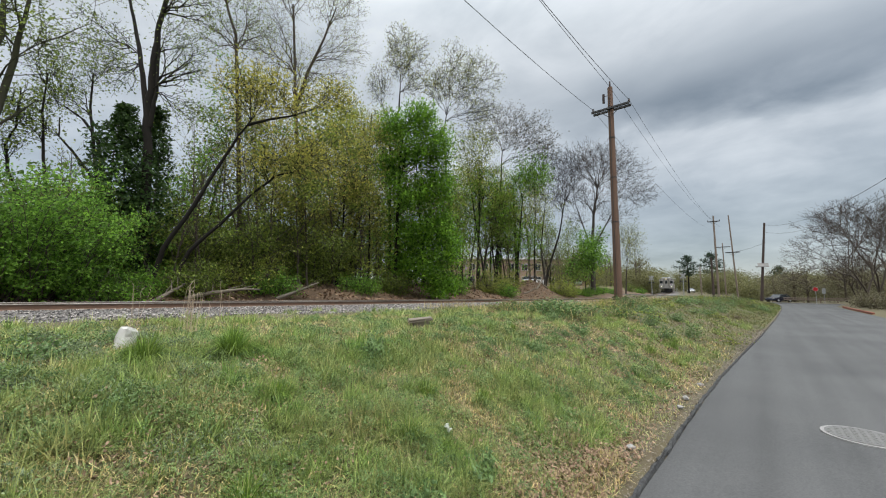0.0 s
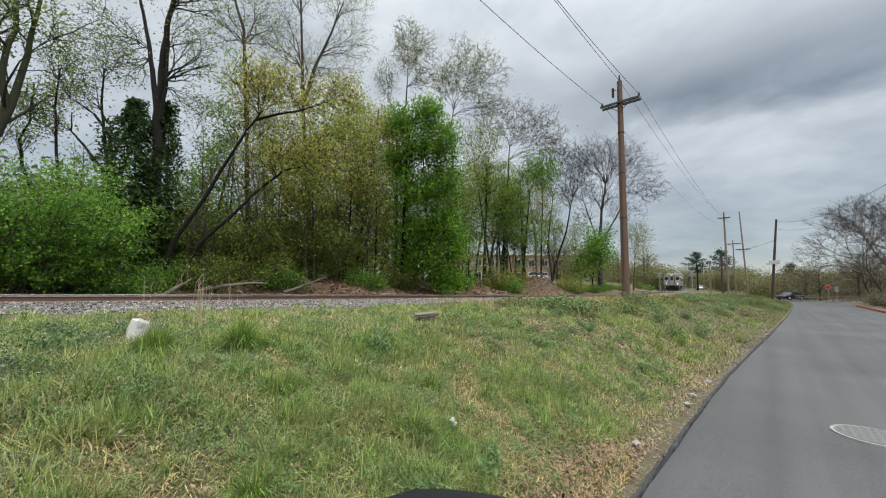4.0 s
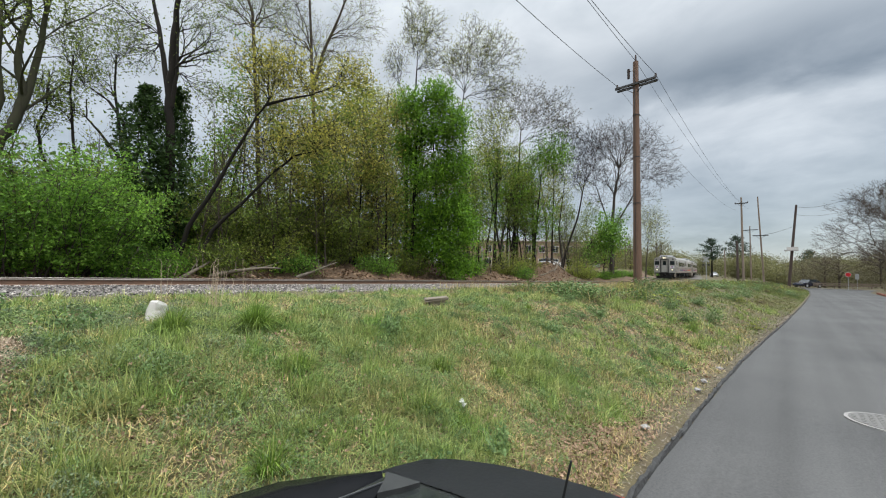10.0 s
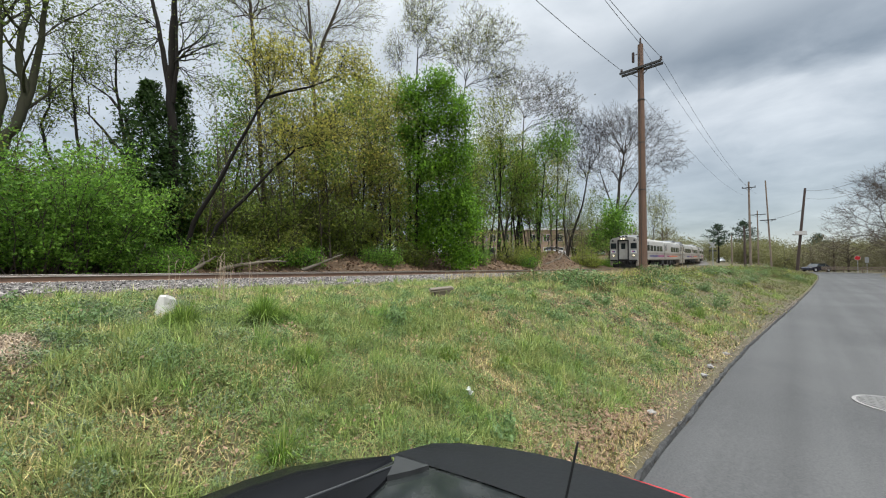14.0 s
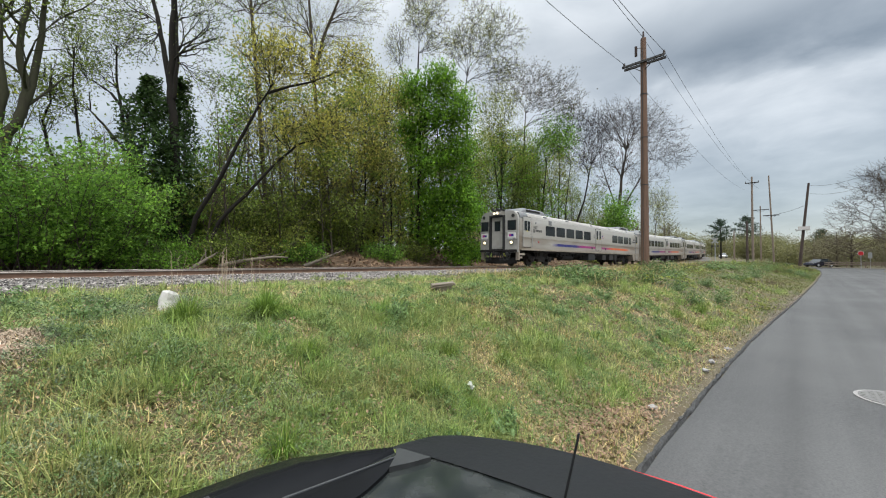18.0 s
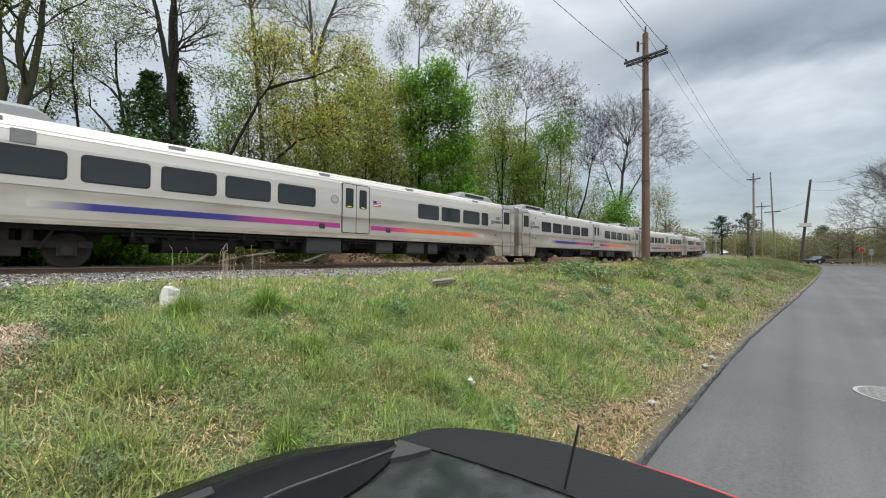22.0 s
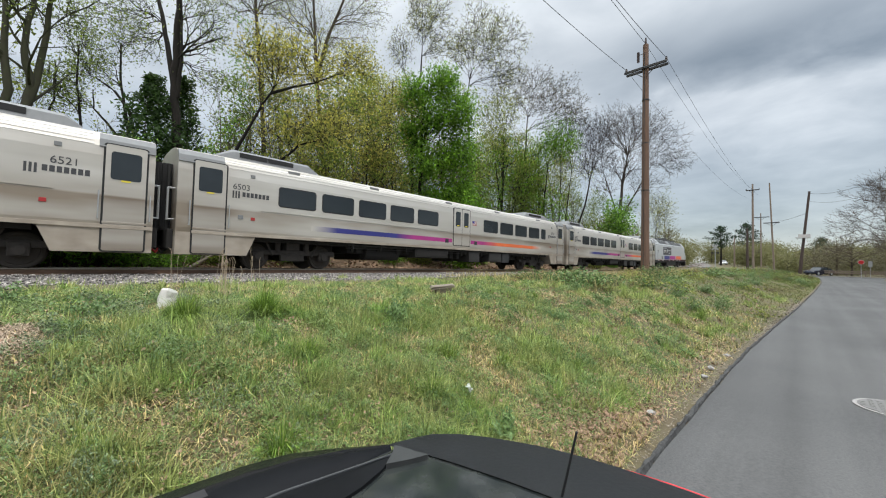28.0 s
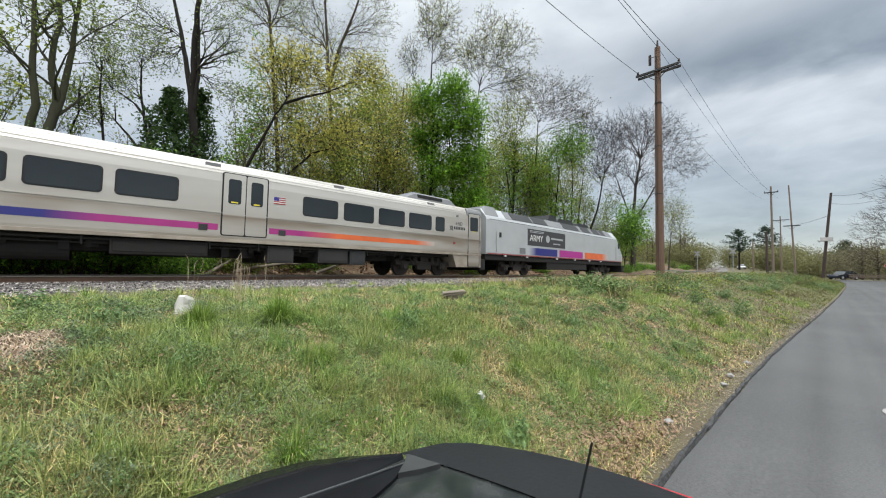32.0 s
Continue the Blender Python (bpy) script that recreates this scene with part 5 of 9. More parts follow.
    for end in (-1, 1):
        bm = bmesh.new()
        x = end * (LOCO / 2 - 0.3)
        box(bm, min(x, x + end * 0.3), max(x, x + end * 0.3), -0.14, 0.14, 0.72, 0.98, 0.03)
        part("coupler", bm, M["under"], car)
        bm = bmesh.new()
        box(bm, x - 0.35, x + 0.12, -1.35, 1.35, 0.3, 0.95, 0.05)
        part("pilot", bm, M["under"], car)
    bm = bmesh.new()
    box(bm, -o - 1.28, -o - 0.72, -0.95, 0.95, 1.75, 2.05, 0.03)
    part("nose_window", bm, M["glass"], car)
    bogie(car, o + 4.0)
    bogie(car, -o - 4.6)
    return car


CAB = cab_coach()
L = PITCH
coach_tags = dict(category="train car", group="cars of the train")
COACHES = [coach("6521", dict(label="stainless steel coach with a blue magenta orange stripe, grimy ends", **coach_tags))]
COACHES.append(coach("6503", dict(label="stainless steel coach with a blue magenta orange stripe, dusty windows", **coach_tags)))
COACHES.append(coach("6583", dict(label="stainless steel coach coupled to the locomotive, striped in blue magenta orange", **coach_tags)))
ENGINE = locomotive()


def train_s(t):
    """Where the joint behind the leading car lies along the track."""
    u = (t - 16) / 16
    return (((((10.1109 * u - 2.4596) * u - 32.1298) * u + 6.8986) * u + 0.4948) * u - 103.2352) * u + 59.5238


def seat(car, centre, reach):
    """The pose of a car whose bogies stand on the track."""
    a, b = track(centre - reach), track(centre + reach)
    d = b - a
    return Matrix.Translation((a + b) / 2) @ pose(0, 0, 0, 0, -math.degrees(math.atan2(d.z, d.xy.length)), math.degrees(math.atan2(d.y, d.x)))


def motions():
    times = [0.5 * k for k in range(65)]
    for i, car in enumerate([CAB, *COACHES, ENGINE]):
        if car is ENGINE:
            walk(car, [(t, seat(car, train_s(t) + 3 * PITCH + LOCO / 2, 6.6)) for t in times])
        else:
            walk(car, [(t, seat(car, train_s(t) + (i - 0.5) * PITCH if i else train_s(t) - 25.91 / 2, 8.9)) for t in times])
    # wheels roll towards -x, a key for each fifth of a turn
    s0, step = train_s(0.0), radians(72) * 0.457
    rows, last = [0.0], s0
    for k in range(1, 961):
        t = k / 30
        if last - train_s(t) > step or k == 960:
            rows.append(t)
            last = train_s(t)
    turns = [(t, -(s0 - train_s(t)) / 0.457) for t in rows]
    for ax in AXLES:
        place = ax.matrix_basis.translation.copy()
        walk(ax, [(t, Matrix.Translation(place) @ Matrix.Rotation(a, 4, "Y")) for t, a in turns])


# ---- trees ----
class Plant:
    """Collects tapered limbs and leaves as numpy arrays."""

    def __init__(self, seed):
        self.r = random.Random(seed)
        self.v, self.f, self.lv = [], [], []

    def limb(self, pts, radii, seg):
        base, n = len(self.v), len(pts)
        for i in range(n):
            d = (pts[min(i + 1, n - 1)] - pts[max(i - 1, 0)]).normalized()
            a = d.orthogonal().normalized()
            b = d.cross(a)
            for k in range(seg):
                t = 2 * math.pi * k / seg
                p = pts[i] + (a * math.cos(t) + b * math.sin(t)) * radii[i]
                self.v.append((p.x, p.y, p.z))
        for i in range(n - 1):
            for k in range(seg):
                p, q = base + i * seg + k, base + i * seg + (k + 1) % seg
                self.f.append((p, q, q + seg, p + seg))

    def leaf(self, p, size):
        r = self.r
        a = Vector((r.gauss(0, 1), r.gauss(0, 1), r.gauss(0, 0.7))).normalized()
        b = a.orthogonal().normalized()
        b = (b + a.cross(b) * r.uniform(-1, 1)).normalized()
        w = size * r.uniform(0.6, 1.25)
        for c in (p - a * w * 0.48, p + a * w * 0.48, p + b * w * 1.15):
            self.lv.append((c.x, c.y, c.z))

    def leaves(self, p, n, size, spread):
        r = self.r
        for _ in range(n):
            self.leaf(p + Vector((r.gauss(0, spread), r.gauss(0, spread), r.gauss(0, spread * 0.8))), size)

    def curve(self, p, d, length, n, wander, lift):
        r, pts, step = self.r, [p], length / n
        for _ in range(n):
            d = (d + Vector((r.gauss(0, wander), r.gauss(0, wander), r.gauss(0, wander * 0.7) + lift))).normalized()
            p = p + d * step
            pts.append(p)
        return pts, d

    def branch(self, p, d, length, rad, level, o):
        """A limb with side limbs, down to leafy twigs."""
        r = self.r
        n = 5 if level < 2 else 3
        pts, _ = self.curve(p, d, length, n, o["wander"], o["lift"])
        radii = [max(o["thin"], rad * (1 - 0.78 * i / n)) for i in range(n + 1)]
        self.limb(pts, radii, 6 if level < 1 else (4 if level < 2 else 3))
        if level >= o["levels"]:
            for q in pts[1:]:
                self.leaves(q, o["leaf_n"], o["leaf"], o["spread"])
            return
        kids = o["kids"][min(level, len(o["kids"]) - 1)]
        for k in range(kids):
            t = r.uniform(0.25, 1.0) if k else 1.0
            i = min(int(t * n), n - 1)
            q = pts[i].lerp(pts[i + 1], t * n - i)
            dd = (pts[i + 1] - pts[i]).normalized()
            side = dd.orthogonal().normalized()
            side = (Matrix.Rotation(r.uniform(0, 2 * math.pi), 3, dd) @ side)
            spread = r.uniform(*o["angle"])
            nd = (dd * math.cos(spread) + side * math.sin(spread)).normalized()
            self.branch(q, nd, length * r.uniform(0.45, 0.72) * (1.1 - 0.35 * t * (k > 0)), max(o["thin"], rad * 0.5 * (1.15 - 0.5 * t)), level + 1, o)

    def finish(self, name, bark, leafm, tags, m, wood="trunk", crown="crown"):
        ob = empty(name, m, **tags)
        if self.v:
            me = raw_mesh(wood, self.v, self.f, bark)
            me.shade_smooth()
            part(wood, me, None, ob)
        if self.lv:
            n = len(self.lv) // 3
            part(crown, raw_mesh(crown, self.lv, np.arange(3 * n).reshape(-1, 3), leafm), None, ob)
        return ob


OPT = dict(wander=0.13, lift=0.03, thin=0.007, levels=3, kids=(5, 5, 4), angle=(0.45, 1.0), leaf_n=3, leaf=0.07, spread=0.12)


def tree(name, seed, at, height, rad, label, bark, leafm, lean=(0, 0), clear=0.35, limbs=9, reach=0.45, fork=False, sink=0.25, rise=(0.35, 0.95), **over):
    """A trunk that tapers upwards with limbs over its upper part."""
    o = dict(OPT, **over)
    t = Plant(seed)
    r = t.r
    d = Vector((lean[0], lean[1], 1)).normalized()
    trunk, _ = t.curve(Vector((0, 0, -sink)), d, height * (0.9 if not fork else 0.5) + sink, 8, 0.05, 0.02)
    top_k = 0.2 if not fork else 0.75
    radii = [rad * (1.35 if i == 0 else 1.0) * (1 - (1 - top_k) * i / 8) for i in range(9)]
    t.limb(trunk, radii, 9)
    stems = [(trunk, radii, clear)]
    if fork:
        stems = []
        for s in range(fork):
            a = r.uniform(0, 6.28) + s * 2.4
            nd = Vector((math.cos(a) * 0.35, math.sin(a) * 0.35, 1)).normalized()
            st, _ = t.curve(trunk[-1], nd, height * 0.5, 7, 0.06, 0.05)
            rr = [rad * 0.62 * (1 - 0.8 * i / 7) for i in range(8)]
            t.limb(st, rr, 7)
            stems.append((st, rr, 0.1))
    for st, rr, cl in stems:
        n = len(st) - 1
        for k in range(limbs):
            u = cl + (1 - cl) * (k + r.random()) / limbs
            i = min(int(u * n), n - 1)
            q = st[i].lerp(st[i + 1], u * n - i)
            a = r.uniform(0, 6.28) + k * 2.4
            up = r.uniform(*rise)
            nd = Vector((math.cos(a), math.sin(a), up)).normalized()
            size = height * reach * (1.05 - 0.55 * u) * r.uniform(0.7, 1.1)
            t.branch(q, nd, size, rr[i] * 0.55, 1, o)
    x, y = at
    tags = dict(label=label, category="tree", group="trees of the wood")
    return t.finish(name, bark, leafm, tags, pose(x, y, gz(x, y)))


def spreading_tree(name, seed, at, height, rad, label, bark, leafm, clear=0.2, levels=7, angle=(0.22, 0.5), leaf_n=0, leaf=0.1, spread=0.3, thin=0.012, lean=(0, 0), lift=0.06, twigs=1):
    """A tree that forks again and again into a rounded, airy crown."""
    t, fine = Plant(seed), Plant(seed)
    r = t.r

    def grow(p, d, length, rd, level):
        n = 3 if level < 4 else 2
        pts, e = t.curve(p, d, length, n, 0.10, lift)
        (t if level < 4 else fine).limb(pts, [max(thin, rd * (1 - 0.3 * i / n)) for i in range(n + 1)], 7 if level < 2 else (4 if level < 4 else 3))
        if level >= levels - 2 and leaf_n:
            t.leaves(pts[-1], leaf_n, leaf, spread)
        if level >= levels:
            return
        kids = 3 if r.random() < (0.75 if level < 1 else 0.35) else 2
        turn = r.uniform(0, 6.28)
        for k in range(kids):
            side = Matrix.Rotation(turn + 6.28 * k / kids + r.uniform(-0.4, 0.4), 3, e) @ e.orthogonal().normalized()
            a = r.uniform(*angle)
            grow(pts[-1], (e * math.cos(a) + side * math.sin(a)).normalized(), length * r.uniform(0.66, 0.92), rd * (0.72 if kids == 2 else 0.62), level + 1)
        if level > 1:
            for _ in range(twigs):
                side = Matrix.Rotation(r.uniform(0, 6.28), 3, e) @ e.orthogonal().normalized()
                q, _ = t.curve(pts[1], (e * 0.6 + side).normalized(), length * r.uniform(0.4, 0.8), 2, 0.15, lift)
                fine.limb(q, [max(thin, rd * 0.3), thin, thin * 0.8], 3)
                if leaf_n:
                    t.leaves(q[-1], leaf_n, leaf, spread)

    d = Vector((lean[0], lean[1], 1)).normalized()
    trunk, e = t.curve(Vector((0, 0, -0.3)), d, height * clear + 0.3, 5, 0.04, 0.02)
    t.limb(trunk, [rad * (1.3 if i == 0 else 1) * (1 - 0.05 * i) for i in range(6)], 9)
    total = sum(0.79 ** k for k in range(levels)) * 0.86
    for k in range(3):
        side = Matrix.Rotation(2.1 * k + r.uniform(-0.4, 0.4), 3, e) @ e.orthogonal().normalized()
        a = r.uniform(*angle)
        grow(trunk[-1], (e * math.cos(a) + side * math.sin(a)).normalized(), height * (1 - clear) / total, rad * 0.66, 1)
    k = height / max(v[2] for v in fine.v)
    fine.v = [(v[0] * k, v[1] * k, v[2] * k) for v in fine.v]
    t.v = [(v[0] * k, v[1] * k, v[2] * k) for v in t.v]
    t.lv = [(v[0] * k, v[1] * k, v[2] * k) for v in t.lv]
    x, y = at
    ob = t.finish(name, bark, leafm, dict(label=label, category="tree", group="trees of the wood"), pose(x, y, gz(x, y)))
    tagged(part("branchwork", raw_mesh("branchwork", fine.v, fine.f, bark), None, ob), kind="stuff")
    return ob


def crown_tree(name, seed, at, stems, label, bark, leafm, leaf_n=3, leaf=0.1, spread=0.2, thin=0.008, power=0.34):
    """A tree whose limbs fork again and again towards the tips of its crown. A stem: its radius, its bends
    (offsets from the foot, heights over the datum) and the rounded masses of its crown with their number of tips."""
    t, fine = Plant(seed), Plant(seed + 500)
    r, rng = t.r, np.random.default_rng(seed)
    x, y = at
    z0 = gz(x, y)

    def tips(cx, cy, cz, rh, rv, n):
        v = rng.normal(0, 1, (n, 3))
        v /= np.linalg.norm(v, axis=1)[:, None]
        a = np.arctan2(v[:, 1], v[:, 0])
        lobe = 0.9 + 0.16 * np.sin(3 * a + seed) + 0.13 * np.sin(5 * v[:, 2] + 2 * a + cx)
        v *= (rng.random(n) ** 0.42 * lobe)[:, None]
        return v * (rh, rh, rv) + (cx, cy, cz - z0)

    def grow(p, d, pts, rad, level=0):
        n = len(pts)
        if n <= 2:
            for q in pts:
                q = Vector(q)
                reach = (q - p).length
                mid = p.lerp(q, 0.5) + Vector((r.gauss(0, 0.07), r.gauss(0, 0.07), r.gauss(0.05, 0.06))) * reach
                fine.limb([p, mid, q], [max(thin, rad * 0.7), thin * 0.75, thin * 0.45], 3)
                if leaf_n:
                    t.leaves(q, leaf_n, leaf, spread)
                    t.leaves(mid, max(1, leaf_n // 2), leaf, spread)
            return
        k = 2 if level or n < 60 else 5
        centres = pts[rng.choice(n, k, replace=False)]
        for _ in range(3):
            own = np.argmin(((pts[:, None] - centres[None]) ** 2).sum(2), 1)
            if len(set(own.tolist())) < k:
                own = np.argsort(np.argsort(pts[:, level % 3])) * k // n
            centres = np.array([pts[own == i].mean(0) for i in range(k)])
        for i in range(k):
            g = pts[own == i]
            m = Vector(centres[i])
            q = p.lerp(m, r.uniform(0.30, 0.46) if len(g) > 5 else 0.6)
            reach = (q - p).length
            q = q + Vector((r.gauss(0, 0.08), r.gauss(0, 0.08), r.gauss(0, 0.06))) * reach
            mid = p.lerp(q, 0.5) + d * reach * 0.14 + Vector((r.gauss(0, 0.05), r.gauss(0, 0.05), r.gauss(0, 0.05))) * reach
            r0 = max(thin, rad * min(0.85, (len(g) / n) ** power))
            r1 = max(thin, r0 * 0.86)
            (t if len(g) > 12 else fine).limb([p, mid, q], [r0, (r0 + r1) / 2, r1], 7 if r0 > 0.1 else (5 if r0 > 0.04 else 3))
            grow(q, (q - mid).normalized(), g, r1, level + 1)

    for k, (rad, bends, masses) in enumerate(stems):
        pts = [Vector((bx, by, bz - z0)) for bx, by, bz in bends]
        if k == 0:
            pts = [Vector((0, 0, -0.3)), *pts]
        line, radii = [], []
        n = len(pts) - 1
        for i in range(n):
            for j in range(3):
                u = (i + j / 3) / n
                line.append(pts[i].lerp(pts[i + 1], j / 3) + Vector((r.gauss(0, 0.12), r.gauss(0, 0.12), 0)) * rad * (i + j > 0))
                radii.append(rad * (1.25 if k == 0 and i + j == 0 else 1.0) * (1 - 0.72 * u))
        line.append(pts[-1])
        radii.append(rad * 0.28)
        t.limb(line, radii, 9)
        total = sum(m[5] for m in masses)
        # far masses spring from the stem below its end, near ones from its end
        for m in masses:
            cloud = tips(*m)
            c = Vector(cloud.mean(0))
            low = c.z - 0.5 * m[4] - 0.4 * m[3]
            best = min((i for i in range(len(line)) if i >= len(line) // 3), key=lambda i: (line[i] - Vector((c.x, c.y, low))).length)
            d = (line[min(best + 1, len(line) - 1)] - line[max(best - 1, 0)]).normalized()
            grow(line[best], d, cloud, min(radii[best] * 0.8, rad * 0.6 * (m[5] / total) ** 0.4))
    ob = t.finish(name, bark, leafm, dict(label=label, category="tree", group="trees of the wood"), pose(x, y, z0))
    tagged(part("branchwork", raw_mesh("branchwork", fine.v, fine.f, bark), None, ob), kind="stuff")
    return ob


def stemmed(name, seed, at, stems, label, bark, leafm, limbs=14, start=0.4, length=(1.4, 3.0), drift=(0.5, 0), **over):
    """A tree of bent stems, each with twiggy limbs towards its end. A stem: its radius and bends, x along the track, z up."""
    t = Plant(seed)
    r = t.r
    o = dict(OPT, **dict(dict(leaf_n=3, leaf=0.09, spread=0.28, lift=0.05), **over))
    for rad, bends in stems:
        pts = [Vector((x, 0.12 * math.sin(3 * z), z)) for x, z in bends]
        n = len(pts) - 1
        fine, radii = [], []
        for i in range(n):
            for k in range(3):
                fine.append(pts[i].lerp(pts[i + 1], k / 3) + Vector((r.gauss(0, rad * 0.12), r.gauss(0, rad * 0.12), 0)))
                radii.append(rad * (1 - 0.75 * (i + k / 3) / n))
        fine.append(pts[-1])
        radii.append(rad * 0.25)
        t.limb(fine, radii, 9)
        for k in range(limbs):
            u = start + (1 - start) * (k + r.random()) / limbs
            i = min(int(u * n), n - 1)
            q = pts[i].lerp(pts[i + 1], u * n - i)
            a = r.uniform(0, 6.28)
            t.branch(q, Vector((math.cos(a) + drift[0], math.sin(a) + drift[1], r.uniform(0.3, 1.3))).normalized(), r.uniform(*length) * (1.2 - 0.5 * u), max(0.03, rad * 0.3), 1, o)
    x, y = at
    return t.finish(name, bark, leafm, dict(label=label, category="tree", group="trees of the wood"), pose(x, y, gz(x, y)))


def shrub(seed, at, w, d, h, n_stems, leaf_per, size, label, leafm, bark=None, name="bush", group="bushes along the track"):
    t = Plant(seed)
    r = t.r
    for k in range(n_stems):
        px, py = r.uniform(-1, 1) * w * 0.42, r.uniform(-1, 1) * d * 0.42
        hh = h * r.uniform(0.55, 1.0) * (1 - 0.45 * (px / (w * 0.5)) ** 2)
        nd = Vector((px / w * 1.2 + r.gauss(0, 0.2), py / d * 1.0 + r.gauss(0, 0.2), 1)).normalized()
        pts, _ = t.curve(Vector((px * 0.7, py * 0.7, -0.15)), nd, hh, 5, 0.14, 0.0)
        t.limb(pts, [0.022 * (1 - 0.75 * i / 5) for i in range(6)], 4)
        for j, q in enumerate(pts[1:]):
            for _ in range(3):
                e = q + Vector((r.gauss(0, 0.3), r.gauss(0, 0.3), r.gauss(0.05, 0.22)))
                t.limb([q, e], [0.009, 0.004], 3)
                t.leaves(e, leaf_per, size, 0.17)
    x, y = at
    return t.finish(name, bark or M["bark"], leafm, dict(label=label, category="bush", group=group), pose(x, y, gz(x, y)), "stem", "foliage")


def build_wood():
    stemmed("tree", 11, (-2.2, 20.6), [(0.22, [(0, -0.3), (0.35, 3.0), (0.5, 4.4), (0.9, 5.3), (1.02, 6.3), (0.86, 7.6), (0.9, 9.4), (0.8, 13)]), (0.15, [(0.9, 5.3), (1.14, 6.6), (1.36, 8.7), (1.42, 10.2), (1.6, 14)]), (0.18, [(-0.4, -0.3), (0.3, 4.5), (0.45, 6.0), (0.34, 7.8), (0.3, 9.5), (0.1, 14)])],
            "mossy forked tree with sparse spring leaves behind the track", M["bark_moss"], M["leaf_mid"], 7, 0.45, (1.6, 3.2), (0, 0), leaf_n=3, leaf=0.10)
    crown_tree("tree", 12, (3.96, 22.00), [(0.24, [(-0.16, -0.11, 3.77), (-0.39, -0.38, 6.68), (-0.57, -0.56, 8.80), (-0.71, -0.65, 10.12), (-0.73, -0.92, 11.71), (-0.74, -1.15, 13.04), (-0.72, -1.39, 14.23), (-0.61, -1.79, 15.69), (-0.60, -2.09, 17.28)], [(-0.60, -2.09, 17.28, 1.73, 1.44, 200), (0.21, -2.67, 15.32, 1.44, 1.15, 150), (0.32, -2.28, 12.53, 1.30, 1.58, 150)]),
               (0.13, [(-0.69, -0.64, 9.99), (-0.93, -0.64, 11.44), (-1.17, -0.60, 12.76), (-1.44, -0.53, 14.08), (-1.77, -0.40, 15.40), (-2.11, -0.24, 16.72)], [(-2.36, 0.07, 16.58, 1.73, 1.30, 180), (-2.51, 0.76, 13.79, 1.58, 1.30, 180), (-1.97, 0.48, 11.95, 1.30, 1.15, 100)]),
               (0.10, [(-0.55, -0.71, 9.46), (-0.52, -1.03, 11.05), (-0.57, -1.25, 12.51), (-0.67, -1.38, 13.83)], [(0.01, -2.17, 13.85, 1.15, 1.30, 110), (0.46, -2.03, 10.28, 1.15, 1.15, 90)])],
               "tall dark forked tree with small new leaves and an ivy-clad trunk", M["bark_dark"], M["leaf_mid"], leaf_n=3, leaf=0.08, spread=0.24, thin=0.009)
    crown_tree("tree", 42, (2.63, 23.50), [(0.11, [(-0.27, -0.18, 4.79), (-0.68, -0.19, 7.43), (-0.94, -0.18, 9.01), (-1.15, -0.18, 10.33), (-1.21, -0.41, 11.92)], [(-1.19, -0.53, 12.45, 1.44, 1.58, 180), (-1.87, 0.51, 11.11, 1.15, 1.29, 140)]),
               (0.09, [(-0.34, -0.38, 6.38), (-0.74, -0.36, 8.75), (-1.30, 0.10, 9.74), (-1.84, 0.63, 10.26), (-2.14, 0.94, 10.44)], [(-2.47, 1.22, 10.96, 1.03, 1.03, 130), (-2.59, 1.08, 12.55, 0.86, 1.15, 100)]),
               (0.07, [(-0.66, -0.12, 6.90), (-1.53, 0.64, 8.31), (-1.96, 1.02, 8.93), (-2.04, 0.94, 9.83)], [(-2.88, 1.90, 9.89, 1.03, 1.03, 100)])],
               "crooked slender tree with sparse young leaves", M["bark_dark"], M["leaf_mid"], leaf_n=4, leaf=0.08, spread=0.24, thin=0.008)
    crown_tree("tree", 43, (0.92, 22.00), [(0.08, [(-0.26, -0.17, 4.37), (-0.66, -0.21, 7.12), (-0.88, -0.30, 8.95), (-0.89, -0.58, 10.56)], [(-1.09, -0.49, 11.35, 1.12, 1.37, 140), (-1.11, 0.04, 8.60, 1.00, 1.12, 100)]),
               (0.07, [(-0.63, 0.35, 3.90), (-1.59, 0.95, 6.64), (-1.74, 0.94, 7.64), (-1.54, 0.58, 8.34), (-1.54, 0.30, 9.85)], [(-1.62, 0.47, 9.39, 0.90, 1.12, 100), (-1.63, 0.79, 7.78, 0.75, 0.75, 60)])],
               "thin bent tree with sparse small leaves", M["bark_dark"], M["leaf_mid"], leaf_n=3, leaf=0.09, spread=0.2, thin=0.008)
    crown_tree("leaning_tree", 21, (3.95, 21.00), [(0.12, [(0.26, -0.68, 3.71), (0.98, -1.87, 5.63), (1.48, -2.75, 7.35), (1.99, -3.62, 8.83), (2.26, -4.05, 9.47)], [(1.84, -3.87, 11.12, 1.38, 1.38, 220), (2.51, -4.65, 11.13, 1.10, 1.38, 160)]),
               (0.07, [(2.20, -3.95, 9.29), (2.84, -4.74, 9.56), (3.49, -5.52, 9.73), (4.12, -6.31, 10.08)], [(3.42, -5.57, 10.44, 2.07, 0.99, 330), (4.67, -7.02, 10.47, 1.10, 0.99, 180)])],
               "dark leaning tree with a crooked stem and yellow green leaves", M["bark_dark"], M["leaf_olive"], leaf_n=4, leaf=0.10, spread=0.22, thin=0.009)
